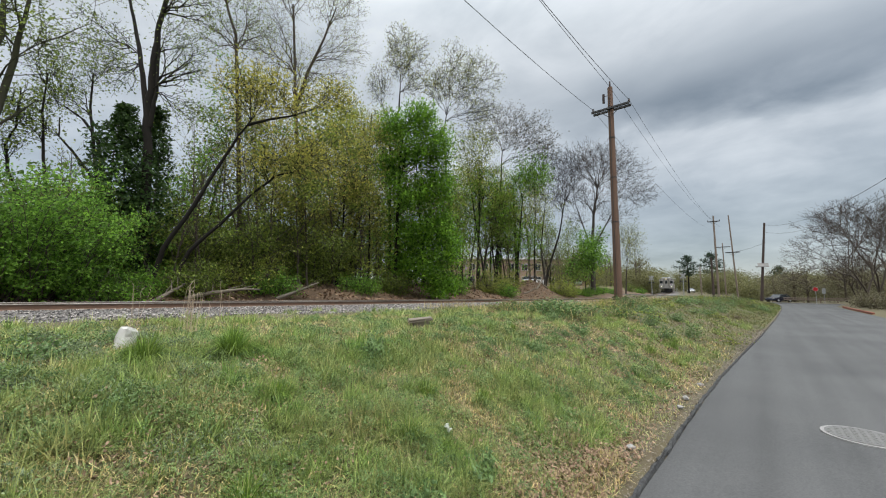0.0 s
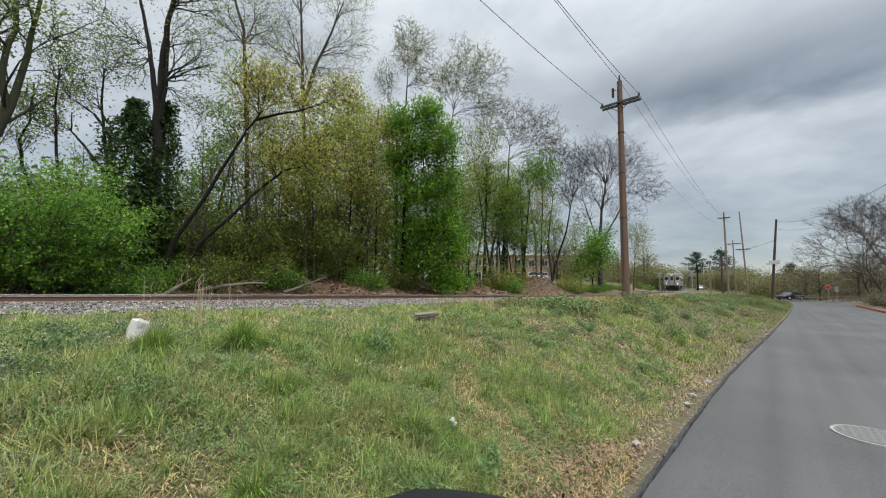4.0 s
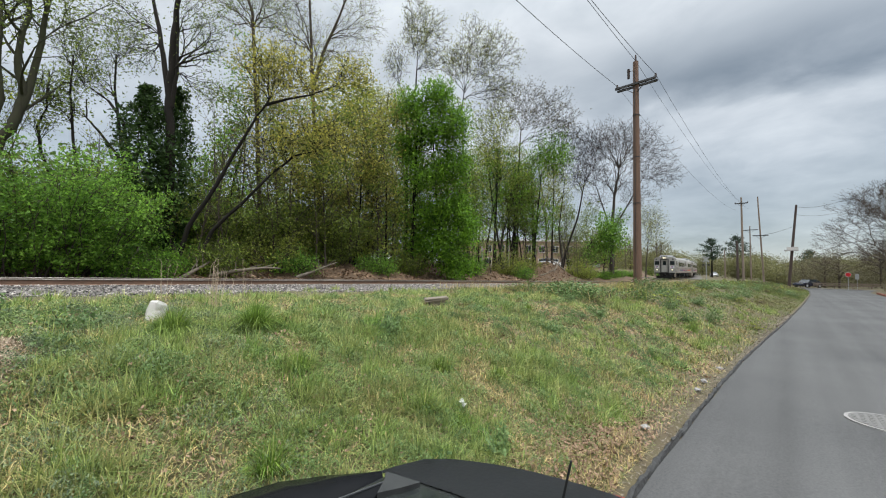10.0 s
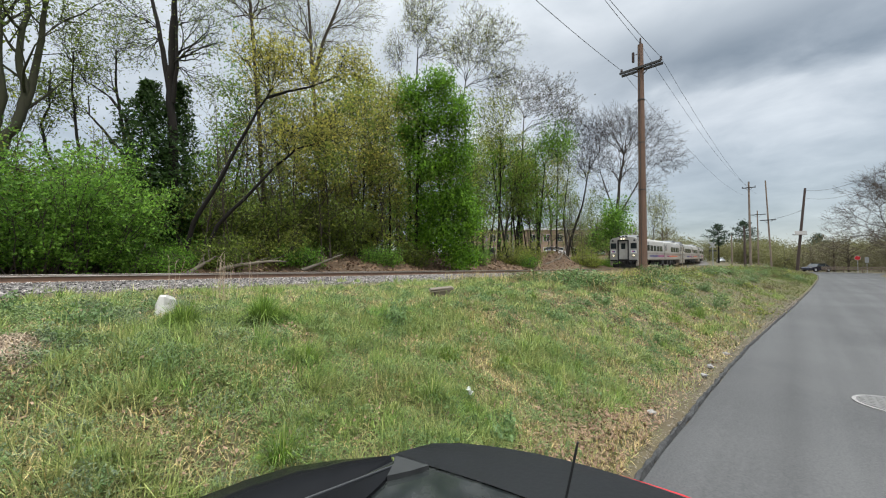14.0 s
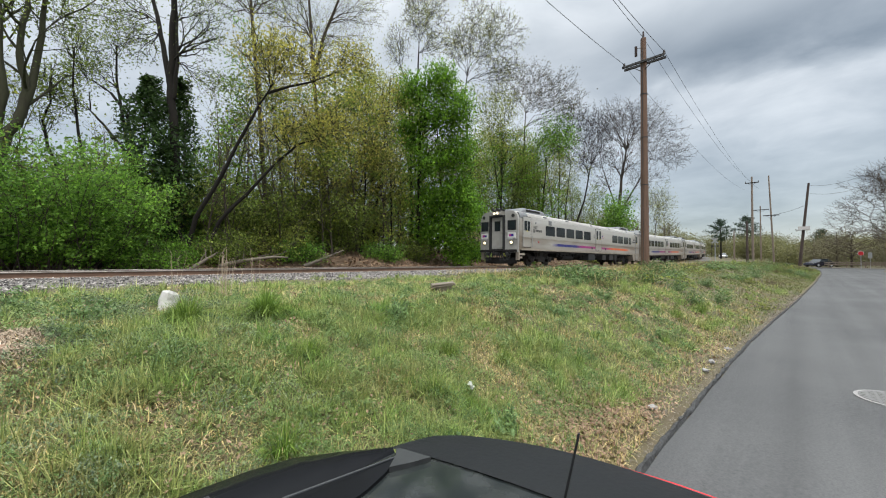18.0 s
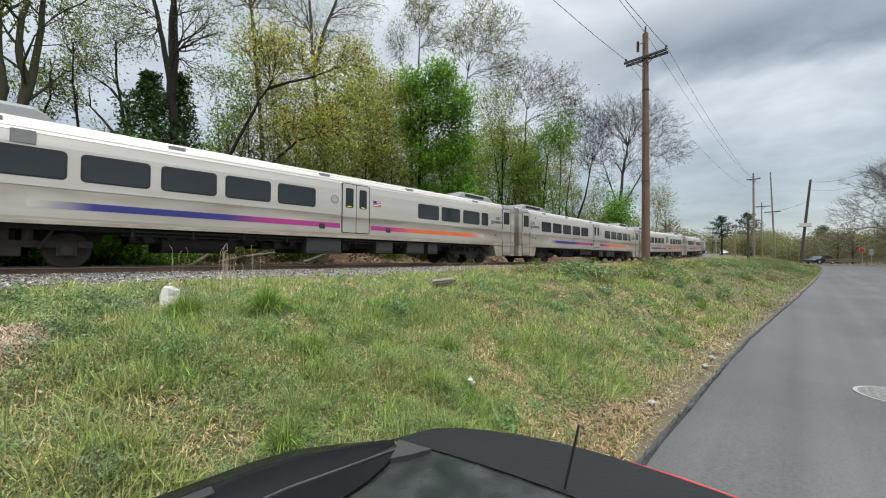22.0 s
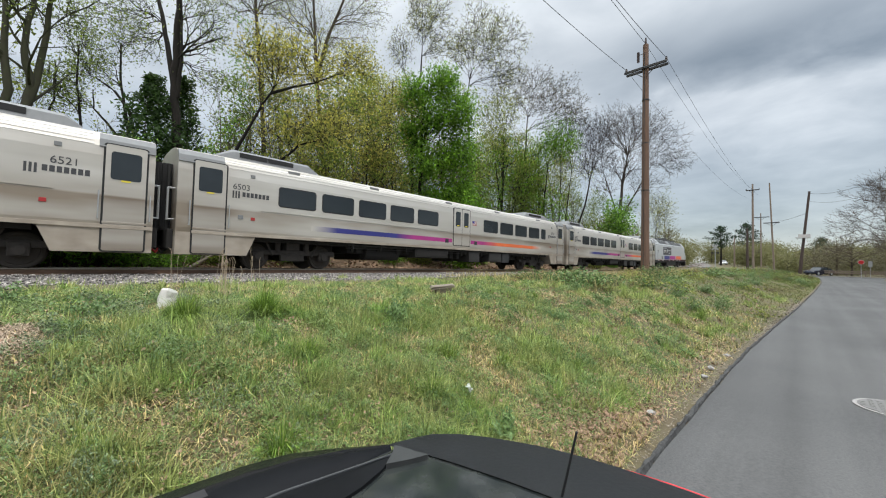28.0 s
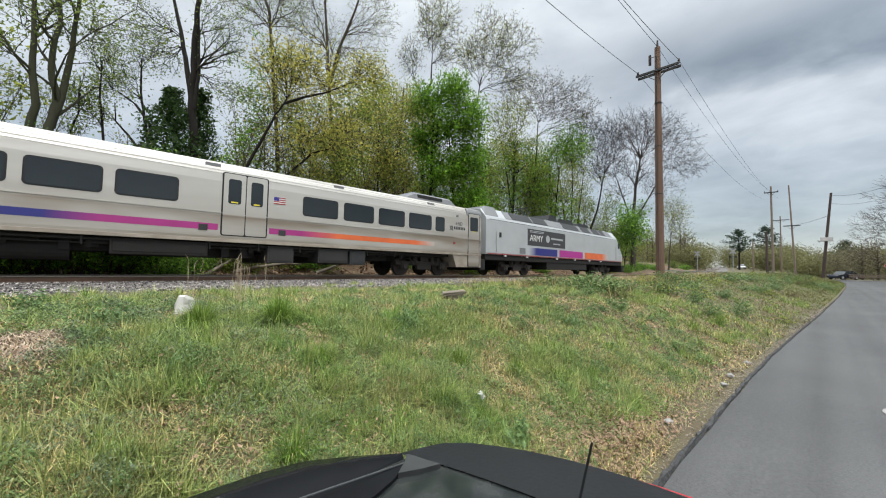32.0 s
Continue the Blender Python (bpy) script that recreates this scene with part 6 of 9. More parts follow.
    crown_tree("leaning_tree", 25, (4.49, 20.80), [(0.10, [(0.57, -1.01, 3.63), (1.37, -2.18, 4.86), (2.10, -3.24, 6.12), (2.84, -4.29, 7.12), (3.50, -5.09, 7.37)], [(3.70, -5.42, 7.84, 1.82, 1.12, 310), (2.43, -3.94, 7.81, 1.26, 1.01, 180)])],
               "dark low leaning tree with a crooked stem", M["bark_dark"], M["leaf_olive"], leaf_n=4, leaf=0.10, spread=0.22, thin=0.009)
    crown_tree("tree", 13, (9.00, 24.00), [(0.16, [(-0.43, -0.20, 5.78), (-0.80, -0.40, 9.20), (-1.39, -0.66, 14.33), (-1.77, -0.79, 17.40), (-2.26, -0.54, 19.10), (-2.57, -0.50, 20.81)], [(-2.42, -0.68, 20.81, 2.05, 1.86, 430), (-1.20, -1.52, 17.76, 1.86, 2.23, 470), (-2.66, 0.18, 17.72, 1.49, 2.23, 320)])],
               "tall slender tree with fine twigs and few leaves", M["bark"], M["leaf_mid"], leaf_n=1, leaf=0.09, spread=0.2, thin=0.008, power=0.29)
    crown_tree("tree", 14, (13.17, 24.00), [(0.20, [(-0.45, -0.16, 5.61), (-1.03, -0.21, 9.51), (-1.64, -0.37, 14.18), (-2.09, -0.57, 18.07), (-2.52, -0.72, 21.58)], [(-2.81, -0.67, 23.13, 2.75, 2.54, 800), (-3.16, 0.49, 19.02, 2.33, 3.18, 720), (-1.53, -1.00, 16.91, 2.12, 2.54, 460)]),
               (0.13, [(-1.65, -0.47, 14.76), (-1.38, -1.18, 16.92), (-0.87, -2.20, 19.27), (-0.53, -2.99, 21.43)], [(-0.38, -3.27, 22.02, 2.33, 2.12, 720), (0.08, -3.20, 18.71, 2.12, 2.03, 570), (0.09, -2.73, 16.17, 1.53, 1.53, 250)])],
               "tall bare tree with fine grey twigs and yellow buds", M["bark"], M["leaf_yellow"], leaf_n=1, leaf=0.07, spread=0.2, thin=0.007, power=0.29)
    crown_tree("tree", 24, (14.44, 22.50), [(0.12, [(-0.34, -0.22, 5.26), (-0.78, -0.28, 8.37), (-1.11, -0.26, 10.31)], [(-1.55, -0.08, 12.06, 3.18, 2.12, 560), (-3.21, 1.85, 12.02, 2.33, 2.33, 340), (0.03, -1.37, 9.17, 2.33, 2.33, 360), (-1.31, 0.54, 7.18, 2.54, 1.91, 270)])],
               "tree with dense olive green spring foliage", M["bark"], M["leaf_olive"], leaf_n=5, leaf=0.115, spread=0.36, thin=0.008)
    crown_tree("tree", 44, (17.84, 23.00), [(0.10, [(-0.29, -0.34, 5.68), (-0.60, -0.55, 8.72), (-1.01, -0.55, 11.31)], [(-1.29, -0.63, 13.48, 2.12, 2.59, 430), (-0.98, -0.02, 8.27, 2.12, 2.59, 340), (-1.81, 1.50, 5.21, 2.12, 1.89, 200)])],
               "tree with dense olive green spring foliage", M["bark_dark"], M["leaf_olive"], leaf_n=5, leaf=0.12, spread=0.36, thin=0.008)
    crown_tree("tree", 45, (9.63, 23.00), [(0.11, [(-0.29, -0.19, 4.75), (-0.64, -0.30, 7.46), (-1.03, -0.35, 10.17)], [(-1.17, -0.65, 12.71, 2.03, 2.40, 430), (-1.37, 0.24, 9.14, 2.03, 1.66, 250), (0.35, -1.47, 7.65, 1.66, 1.47, 200)])],
               "tree with yellow brown budding foliage", M["bark"], M["leaf_olive"], leaf_n=4, leaf=0.11, spread=0.34, thin=0.008)
    crown_tree("tree", 16, (21.76, 25.00), [(0.14, [(-0.45, -0.35, 6.78), (-1.03, -0.79, 12.76), (-1.51, -0.99, 16.84), (-2.01, -0.66, 18.23)], [(-2.46, -0.53, 20.32, 1.36, 2.06, 250)]),
               (0.12, [(-1.48, -0.96, 16.49), (-1.06, -1.70, 17.90), (-1.20, -1.97, 20.25)], [(-1.20, -2.45, 22.85, 2.49, 2.60, 1000), (-0.28, -3.04, 20.27, 1.52, 1.30, 210)])],
               "tall slim tree with a pale budding crown", M["bark_dark"], M["leaf_pale"], leaf_n=2, leaf=0.10, spread=0.2, thin=0.014, power=0.29)
    crown_tree("tree", 17, (31.27, 25.50), [(0.17, [(-0.76, -0.20, 8.00), (-1.83, -0.32, 15.35), (-2.39, -0.39, 19.27), (-2.38, -0.75, 21.11)], [(-1.54, -2.47, 25.18, 4.13, 3.47, 1380), (-3.48, -0.08, 24.40, 1.73, 2.53, 350), (0.03, -3.63, 21.66, 2.27, 1.87, 280)])],
               "tall tree with a rounded pale budding crown", M["bark_dark"], M["leaf_pale"], leaf_n=2, leaf=0.12, spread=0.24, thin=0.016, power=0.29)
    crown_tree("maple_tree", 15, (18.99, 21.20), [(0.17, [(-0.32, -0.36, 5.24), (-0.55, -0.72, 8.66), (-0.80, -0.98, 11.65), (-0.82, -1.35, 13.80)], [(-0.09, -2.40, 14.88, 1.58, 1.67, 260), (-1.28, -0.89, 14.13, 1.49, 1.67, 210), (1.04, -3.35, 12.90, 1.40, 1.86, 240), (-0.13, -1.92, 12.53, 2.09, 1.63, 260), (-1.27, -0.37, 11.21, 1.30, 1.67, 160), (1.26, -3.05, 9.99, 1.58, 1.86, 260), (-0.09, -1.38, 9.31, 2.09, 1.86, 290)]),
               (0.10, [(0.14, -0.26, 1.82), (1.02, -1.68, 3.98), (1.00, -2.36, 7.84)], [(1.56, -2.85, 7.00, 1.67, 1.86, 290), (0.38, -1.33, 6.11, 1.49, 1.86, 210), (2.32, -3.38, 5.09, 1.21, 1.40, 160), (1.30, -2.00, 3.99, 1.86, 1.67, 270), (2.17, -2.71, 2.38, 1.49, 1.02, 180), (0.09, -0.60, 3.96, 1.12, 1.58, 110)])],
               "bright green leafy maple behind the track", M["bark_dark"], M["leaf_fresh"], leaf_n=8, leaf=0.16, spread=0.30, thin=0.008)
    crown_tree("tree", 18, (38.58, 24.50), [(0.18, [(-0.49, -0.48, 8.15), (-0.94, -1.10, 14.34), (-1.25, -1.63, 19.16)], [(-2.04, -1.33, 22.45, 4.34, 3.36, 830), (0.41, -3.99, 21.61, 3.59, 2.99, 640), (1.95, -5.44, 19.79, 2.69, 2.24, 370)])],
               "brown budding tree with bare spreading twigs", M["bark_dark"], M["leaf_far_brown"], leaf_n=1, leaf=0.14, spread=0.25, thin=0.013, power=0.29)
    crown_tree("tree", 32, (32.41, 23.00), [(0.15, [(-0.42, -0.42, 7.34), (-0.78, -0.79, 11.55), (-1.08, -0.99, 14.56)], [(-1.83, -0.62, 17.25, 3.14, 3.01, 480), (-0.52, -1.48, 13.67, 2.94, 2.94, 300)])],
               "slim tree with yellowish spring foliage", M["bark_dark"], M["leaf_yellow"], leaf_n=4, leaf=0.14, spread=0.3, thin=0.012)
    crown_tree("tree", 33, (39.86, 22.50), [(0.15, [(-0.31, -0.45, 6.78), (-0.48, -0.88, 10.20), (-0.65, -1.32, 13.61)], [(-0.31, -2.24, 16.49, 2.97, 2.82, 450), (-1.82, 0.04, 13.58, 2.82, 3.34, 240), (-0.31, -0.77, 8.49, 3.34, 3.34, 210), (-1.93, 1.58, 5.92, 3.71, 3.34, 180)])],
               "slim dark tree with a fresh green crown", M["bark_dark"], M["leaf_fresh"], leaf_n=5, leaf=0.18, spread=0.5, thin=0.013)
    crown_tree("leaning_tree", 22, (45.95, 21.80), [(0.20, [(0.08, -0.66, 5.44), (0.54, -1.95, 9.56), (0.58, -2.82, 14.04)], [(0.23, -3.31, 18.88, 2.76, 3.24, 680), (1.43, -4.22, 16.30, 2.11, 3.24, 430), (-0.31, -2.07, 15.51, 1.78, 2.92, 320)]),
               (0.14, [(0.01, -0.17, 3.20), (-0.87, -0.04, 8.03), (-1.09, -0.89, 13.99)], [(-1.44, -1.47, 19.36, 2.59, 2.92, 540), (-1.86, -0.41, 16.22, 1.94, 2.92, 320)])],
               "thin dark forked tree leaning towards the crossing", M["bark_dark"], M["leaf_mid"], leaf_n=0, thin=0.014, power=0.25)
    crown_tree("tree", 19, (61.75, 20.80), [(0.40, [(-0.31, -0.31, 6.84), (-0.75, -0.49, 10.50), (-1.05, -0.90, 14.64), (-1.16, -1.63, 19.23)], [(-1.52, -2.09, 24.01, 4.79, 3.59, 1670), (-3.32, 0.02, 23.78, 3.39, 3.59, 920), (0.47, -4.28, 23.41, 3.79, 3.39, 1010), (-1.24, -1.36, 18.31, 3.99, 3.39, 920)]),
               (0.17, [(-0.52, -0.34, 8.21), (-1.61, 0.26, 11.86), (-3.17, 1.21, 16.42)], [(-4.58, 2.05, 20.71, 3.39, 4.59, 1230), (-5.07, 3.25, 17.30, 2.40, 2.60, 400), (-2.86, 1.20, 14.59, 2.60, 2.60, 440)]),
               (0.16, [(-0.60, -0.50, 9.59), (0.36, -2.28, 13.29), (1.42, -4.33, 17.73)], [(1.98, -5.49, 20.51, 4.39, 3.99, 1500), (3.79, -7.15, 18.16, 2.99, 2.40, 570), (1.18, -3.61, 15.34, 3.79, 2.40, 620)])],
               "large bare spreading tree with fine grey twigs", M["bark_bare"], M["leaf_pale"], leaf_n=0, thin=0.014, power=0.25)
    crown_tree("tree", 31, (57.56, 20.60), [(0.10, [(-0.07, -0.25, 4.38), (-0.07, -0.66, 6.55)], [(-0.03, -1.05, 8.46, 2.45, 3.96, 510), (-1.23, 0.85, 5.65, 1.89, 2.64, 220)])],
               "young tree with fresh green leaves by the track", M["bark_dark"], M["leaf_bush"], leaf_n=4, leaf=0.26, spread=0.45, thin=0.014)
    crown_tree("tree", 20, (85.71, 22.00), [(0.16, [(-0.24, -0.44, 7.29), (-0.38, -0.83, 10.31)], [(-0.64, -1.13, 13.57, 3.67, 4.98, 670)])],
               "slender pale budding tree by the crossing", M["bark"], M["leaf_pale"], leaf_n=2, leaf=0.2, spread=0.5, thin=0.02)
    rnd = random.Random(8)

    def place(kinds, spots, tilt, rows):
        for k, (x, y) in enumerate(spots):
            m = pose(x, y, gz(x, y), rnd.uniform(-tilt, tilt), rnd.uniform(-tilt, tilt), rnd.uniform(0, 360))
            if k < len(kinds):
                kinds[k].matrix_basis = m
            else:
                copy_thing(kinds[rnd.randrange(len(kinds))], m)

    # slim dark stems in a thicket
    base = [tree("sapling", 40 + k, (-300, 60), 11 + 2.2 * k, 0.1 + 0.02 * k, "slim dark young tree with small green leaves", M["bark_dark"], (M["leaf_mid"], M["leaf_fresh"], M["leaf_yellow"])[k], clear=0.35, limbs=12, reach=0.26, rise=(0.2, 0.9), leaf_n=3, leaf=0.125, spread=0.26) for k in range(3)]
    place(base, [(29.5, 22.6), (31.2, 23.4), (33.0, 22.2), (34.2, 23.8), (35.2, 22.7), (36.6, 23.4), (38.0, 22.4), (39.2, 23.6), (41.0, 23.2), (43.2, 24.0), (27.0, 24.5), (24.0, 23.0), (37.2, 24.6), (32.2, 24.9), (40.2, 25.0),
                 (22.0, 24.8), (16.5, 23.6), (14.6, 22.4), (9.0, 24.4), (6.6, 23.4), (52, 23.5), (55, 25), (45, 22.6), (34.0, 26.5), (38.5, 27), (43, 26.5)], 8, 0)
    # bushy young trees, leafy from the ground up
    young = [tree("young_tree", 50 + k, (-300, 70 + k), (6.5, 8.5, 10.5, 8.0)[k], 0.07, ("young tree with fresh green leaves", "young tree with yellow green leaves", "young tree with spring green leaves", "young tree with yellowish buds")[k], M["bark"],
                  (M["leaf_bush"], M["leaf_yellow"], M["leaf_mid"], M["leaf_yellow"])[k], clear=0.04, limbs=20, reach=0.36, leaf_n=7, leaf=0.14, spread=0.27, thin=0.008, levels=2, kids=(5, 5)) for k in range(4)]
    place(young, [(6.5, 23.0), (9.6, 22.0), (12.0, 21.6), (14.5, 23.6), (16.4, 22.0), (23.2, 21.6), (26.0, 21.8), (10.6, 24.6), (13.4, 25.6), (17.4, 24.6), (21.2, 23.2), (24.6, 24.4), (7.8, 24.6),
                  (-4.2, 22.6), (-7.5, 23.2), (50.8, 21.6), (56.5, 22.4), (15.2, 27.2), (25.4, 27.8), (64, 22), (69, 22.6), (12.6, 27.0), (22.6, 26.2), (20.2, 25.0), (29.0, 23.2)], 4, 0)
    # thin brown saplings, nearly bare
    bare = [tree("bare_sapling", 70 + k, (-300, 90 + k), 6.0 + 1.8 * k, 0.045, "thin brown sapling with few leaves", M["bark"], (M["leaf_yellow"], M["leaf_mid"], M["leaf_pale"])[k], clear=0.15, limbs=16, reach=0.24, rise=(0.9, 2.4), leaf_n=1, leaf=0.08, spread=0.2, thin=0.006, levels=2, kids=(4, 4)) for k in range(3)]
    place(bare, [(rnd.uniform(4.5, 19), rnd.uniform(20.3, 24.5)) for _ in range(18)] + [(rnd.uniform(22, 45), rnd.uniform(20.8, 24)) for _ in range(18)] + [(rnd.uniform(-7, 4), rnd.uniform(21.5, 25)) for _ in range(12)], 7, 0)
    # trees deeper in the wood
    deep = [tree("tree", 60 + k, (-300, 80 + k), 16 + 2 * k, 0.2, "tree deeper in the wood with budding twigs", M["bark"], (M["leaf_mid"], M["leaf_yellow"], M["leaf_pale"])[k], clear=0.12, limbs=20, reach=0.38, leaf_n=7, leaf=0.15, spread=0.36, thin=0.012) for k in range(3)]
    place(deep, [(17, 33), (24, 36), (31, 36), (43, 37), (50, 34), (20.5, 30.5), (58, 30), (-10, 33)], 0, 0)


def ivy(x, y, z0, z1, w, n, seed):
    t = Plant(seed)
    r = t.r
    for _ in range(n):
        u = r.random()
        a = r.uniform(0, 6.28)
        rad = w * (0.35 + 0.65 * math.sin(math.pi * min(1, u * 1.1))) * r.uniform(0.3, 1) * (1 + 0.35 * math.sin(9 * u + 2 * a + seed) + 0.25 * math.sin(23 * u + 3 * a))
        t.leaf(Vector((math.cos(a) * rad, math.sin(a) * rad, z0 + (z1 - z0) * u)), 0.14)
    for k in range(4):
        t.limb([Vector((0.3 * math.cos(k * 1.6), 0.3 * math.sin(k * 1.6), -0.1)), Vector((0.34 * math.cos(k * 1.6 + 0.5), 0.34 * math.sin(k * 1.6 + 0.5), z1 * 0.5)), Vector((0.3 * math.cos(k * 1.6 + 1), 0.3 * math.sin(k * 1.6 + 1), z1))], [0.03, 0.02, 0.01], 4)
    t.finish("ivy", M["bark"], M["leaf_ivy"], dict(label="dark green ivy climbing a tree trunk", category="ivy", group="ivy on trunks"), pose(x, y, gz(x, y)), "stem", "foliage")


def build_bushes():
    rnd = random.Random(9)
    shrub(101, (-0.6, 19.5), 6.4, 2.8, 5.4, 150, 24, 0.085, "large fresh green bush beside the ballast", M["leaf_bush"])
    shrub(102, (-5.6, 19.8), 5.0, 2.6, 5.2, 100, 22, 0.085, "large fresh green bush beside the ballast", M["leaf_bush"])
    ivy(3.75, 21.9, 0.5, 8.6, 1.0, 6500, 120)
    ivy(2.6, 22.2, 2.0, 8.3, 1.25, 7500, 121)
    small = [shrub(110 + k, (-300, 100 + k), 2.6, 1.8, (1.3, 1.9, 2.8)[k], 26, 11, 0.085, ("low green undergrowth bush", "leafy green undergrowth bush", "tangled yellow green bush")[k], (M["leaf_bush"], M["leaf_mid"], M["leaf_yellow"])[k]) for k in range(3)]
    tall = shrub(113, (0.2, 23.4), 3.4, 2.2, 4.6, 48, 16, 0.10, "tall tangled green thicket", M["leaf_mid"])
    for x, y in ((-2.6, 23.2), (1.9, 23.4), (3.6, 24.2), (5.4, 22.8), (7.2, 22.4), (9.2, 23.2), (11.4, 23.6), (13.2, 23.0), (15.4, 24.4), (-5.5, 23.8)):
        copy_thing(tall, pose(x, y, gz(x, y), 0, 0, 60 * x))
    spots = [(2.6, 19.3), (5.4, 19.8), (8.2, 20.9), (15.6, 21.2), (18.6, 20.9), (26.2, 21.4), (32.4, 21.4), (36.5, 21.8), (47, 20.0), (49.5, 20.0), (53, 21), (57, 20.5),
             (9.5, 22.4), (15, 23.4), (20.5, 22.6), (26, 23), (30, 24), (12.6, 24.5), (5.5, 23.5), (0.5, 23.3), (62, 21), (67, 21.5), (73, 21.5), (93, 23), (98, 22), (3.9, 20.9), (9.3, 20.6), (-3, 21.4), (33.8, 20.6)]
    for k, (x, y) in enumerate(spots):
        m = pose(x, y, gz(x, y), 0, 0, rnd.uniform(0, 360))
        if k < 3:
            small[k].matrix_basis = m
        else:
            copy_thing(small[rnd.randrange(3)], m)


build_wood()
build_bushes()


# ---- poles and wires ----
def wire(name, a, b, sag, r=0.014, n=14):
    a, b = Vector(a), Vector(b)
    t = Plant(1)
    t.limb([a.lerp(b, i / n) - Vector((0, 0, sag * 4 * (i / n) * (1 - i / n))) for i in range(n + 1)], [r] * (n + 1), 5)
    tagged(part(name, raw_mesh(name, t.v, t.f, M["wire"]), None, None), "thin black overhead cable between poles", "cable", "overhead cables")


def utility_pole(x, y, top, rad, material, label, arms=(), lean=(0, 0), insul=True):
    z = gz(x, y)
    ob = empty("utility_pole", pose(x, y, z), label=label, category="utility pole", group="utility poles")
    h = top - z
    bm = bmesh.new()
    seg = 14
    rings = []
    for k in range(7):
        a = k / 6
        c = Vector((lean[0] * a, lean[1] * a, h * a - (0.4 if k == 0 else 0)))
        rr = rad * (1 - 0.35 * a)
        rings.append([bm.verts.new(c + Vector((rr * math.cos(2 * math.pi * i / seg), rr * math.sin(2 * math.pi * i / seg), 0))) for i in range(seg)])
    for a, b in zip(rings, rings[1:]):
        for i in range(seg):
            bm.faces.new((a[i], a[(i + 1) % seg], b[(i + 1) % seg], b[i]))
    bm.faces.new(rings[-1])
    part("shaft", bm, material, ob, smooth=False)
    for drop, half, turn in arms:
        f = 1 - drop / h
        c = Vector((lean[0] * f, lean[1] * f, h - drop))
        m = Matrix.Translation(c) @ pose(0, 0, 0, 0, 0, turn)
        for off in (-rad * 0.85, rad * 0.85) if half > 0.9 else (-rad * 0.85,):
            bm = bmesh.new()
            box(bm, off - 0.05, off + 0.05, -half, half, -0.06, 0.06, 0.008, m)
            part("crossarm", bm, M["iron"] if half > 0.9 else M["pole_dark"], ob, "dark weathered crossarm")
        for s in (-1, 1):
            bm = bmesh.new()
            tube(bm, m @ Vector((-rad, s * half * 0.6, -0.05)), m @ Vector((-rad * 0.8, s * 0.1, -0.5)), 0.02, seg=6)
            part("brace", bm, M["iron"], ob)
        if insul:
            for s in (-0.95, 0.95):
                bm = bmesh.new()
                c2 = m @ Vector((0, s * half, 0.06))
                for q, (r0, r1) in enumerate(((0.03, 0.03), (0.075, 0.06), (0.04, 0.04), (0.07, 0.055), (0.035, 0.05))):
                    tube(bm, c2 + Vector((0, 0, 0.05 * q)), c2 + Vector((0, 0, 0.05 * q + 0.05)), r0, r1, seg=10)
                part("insulator", bm, M["porcelain"], ob)
    return ob


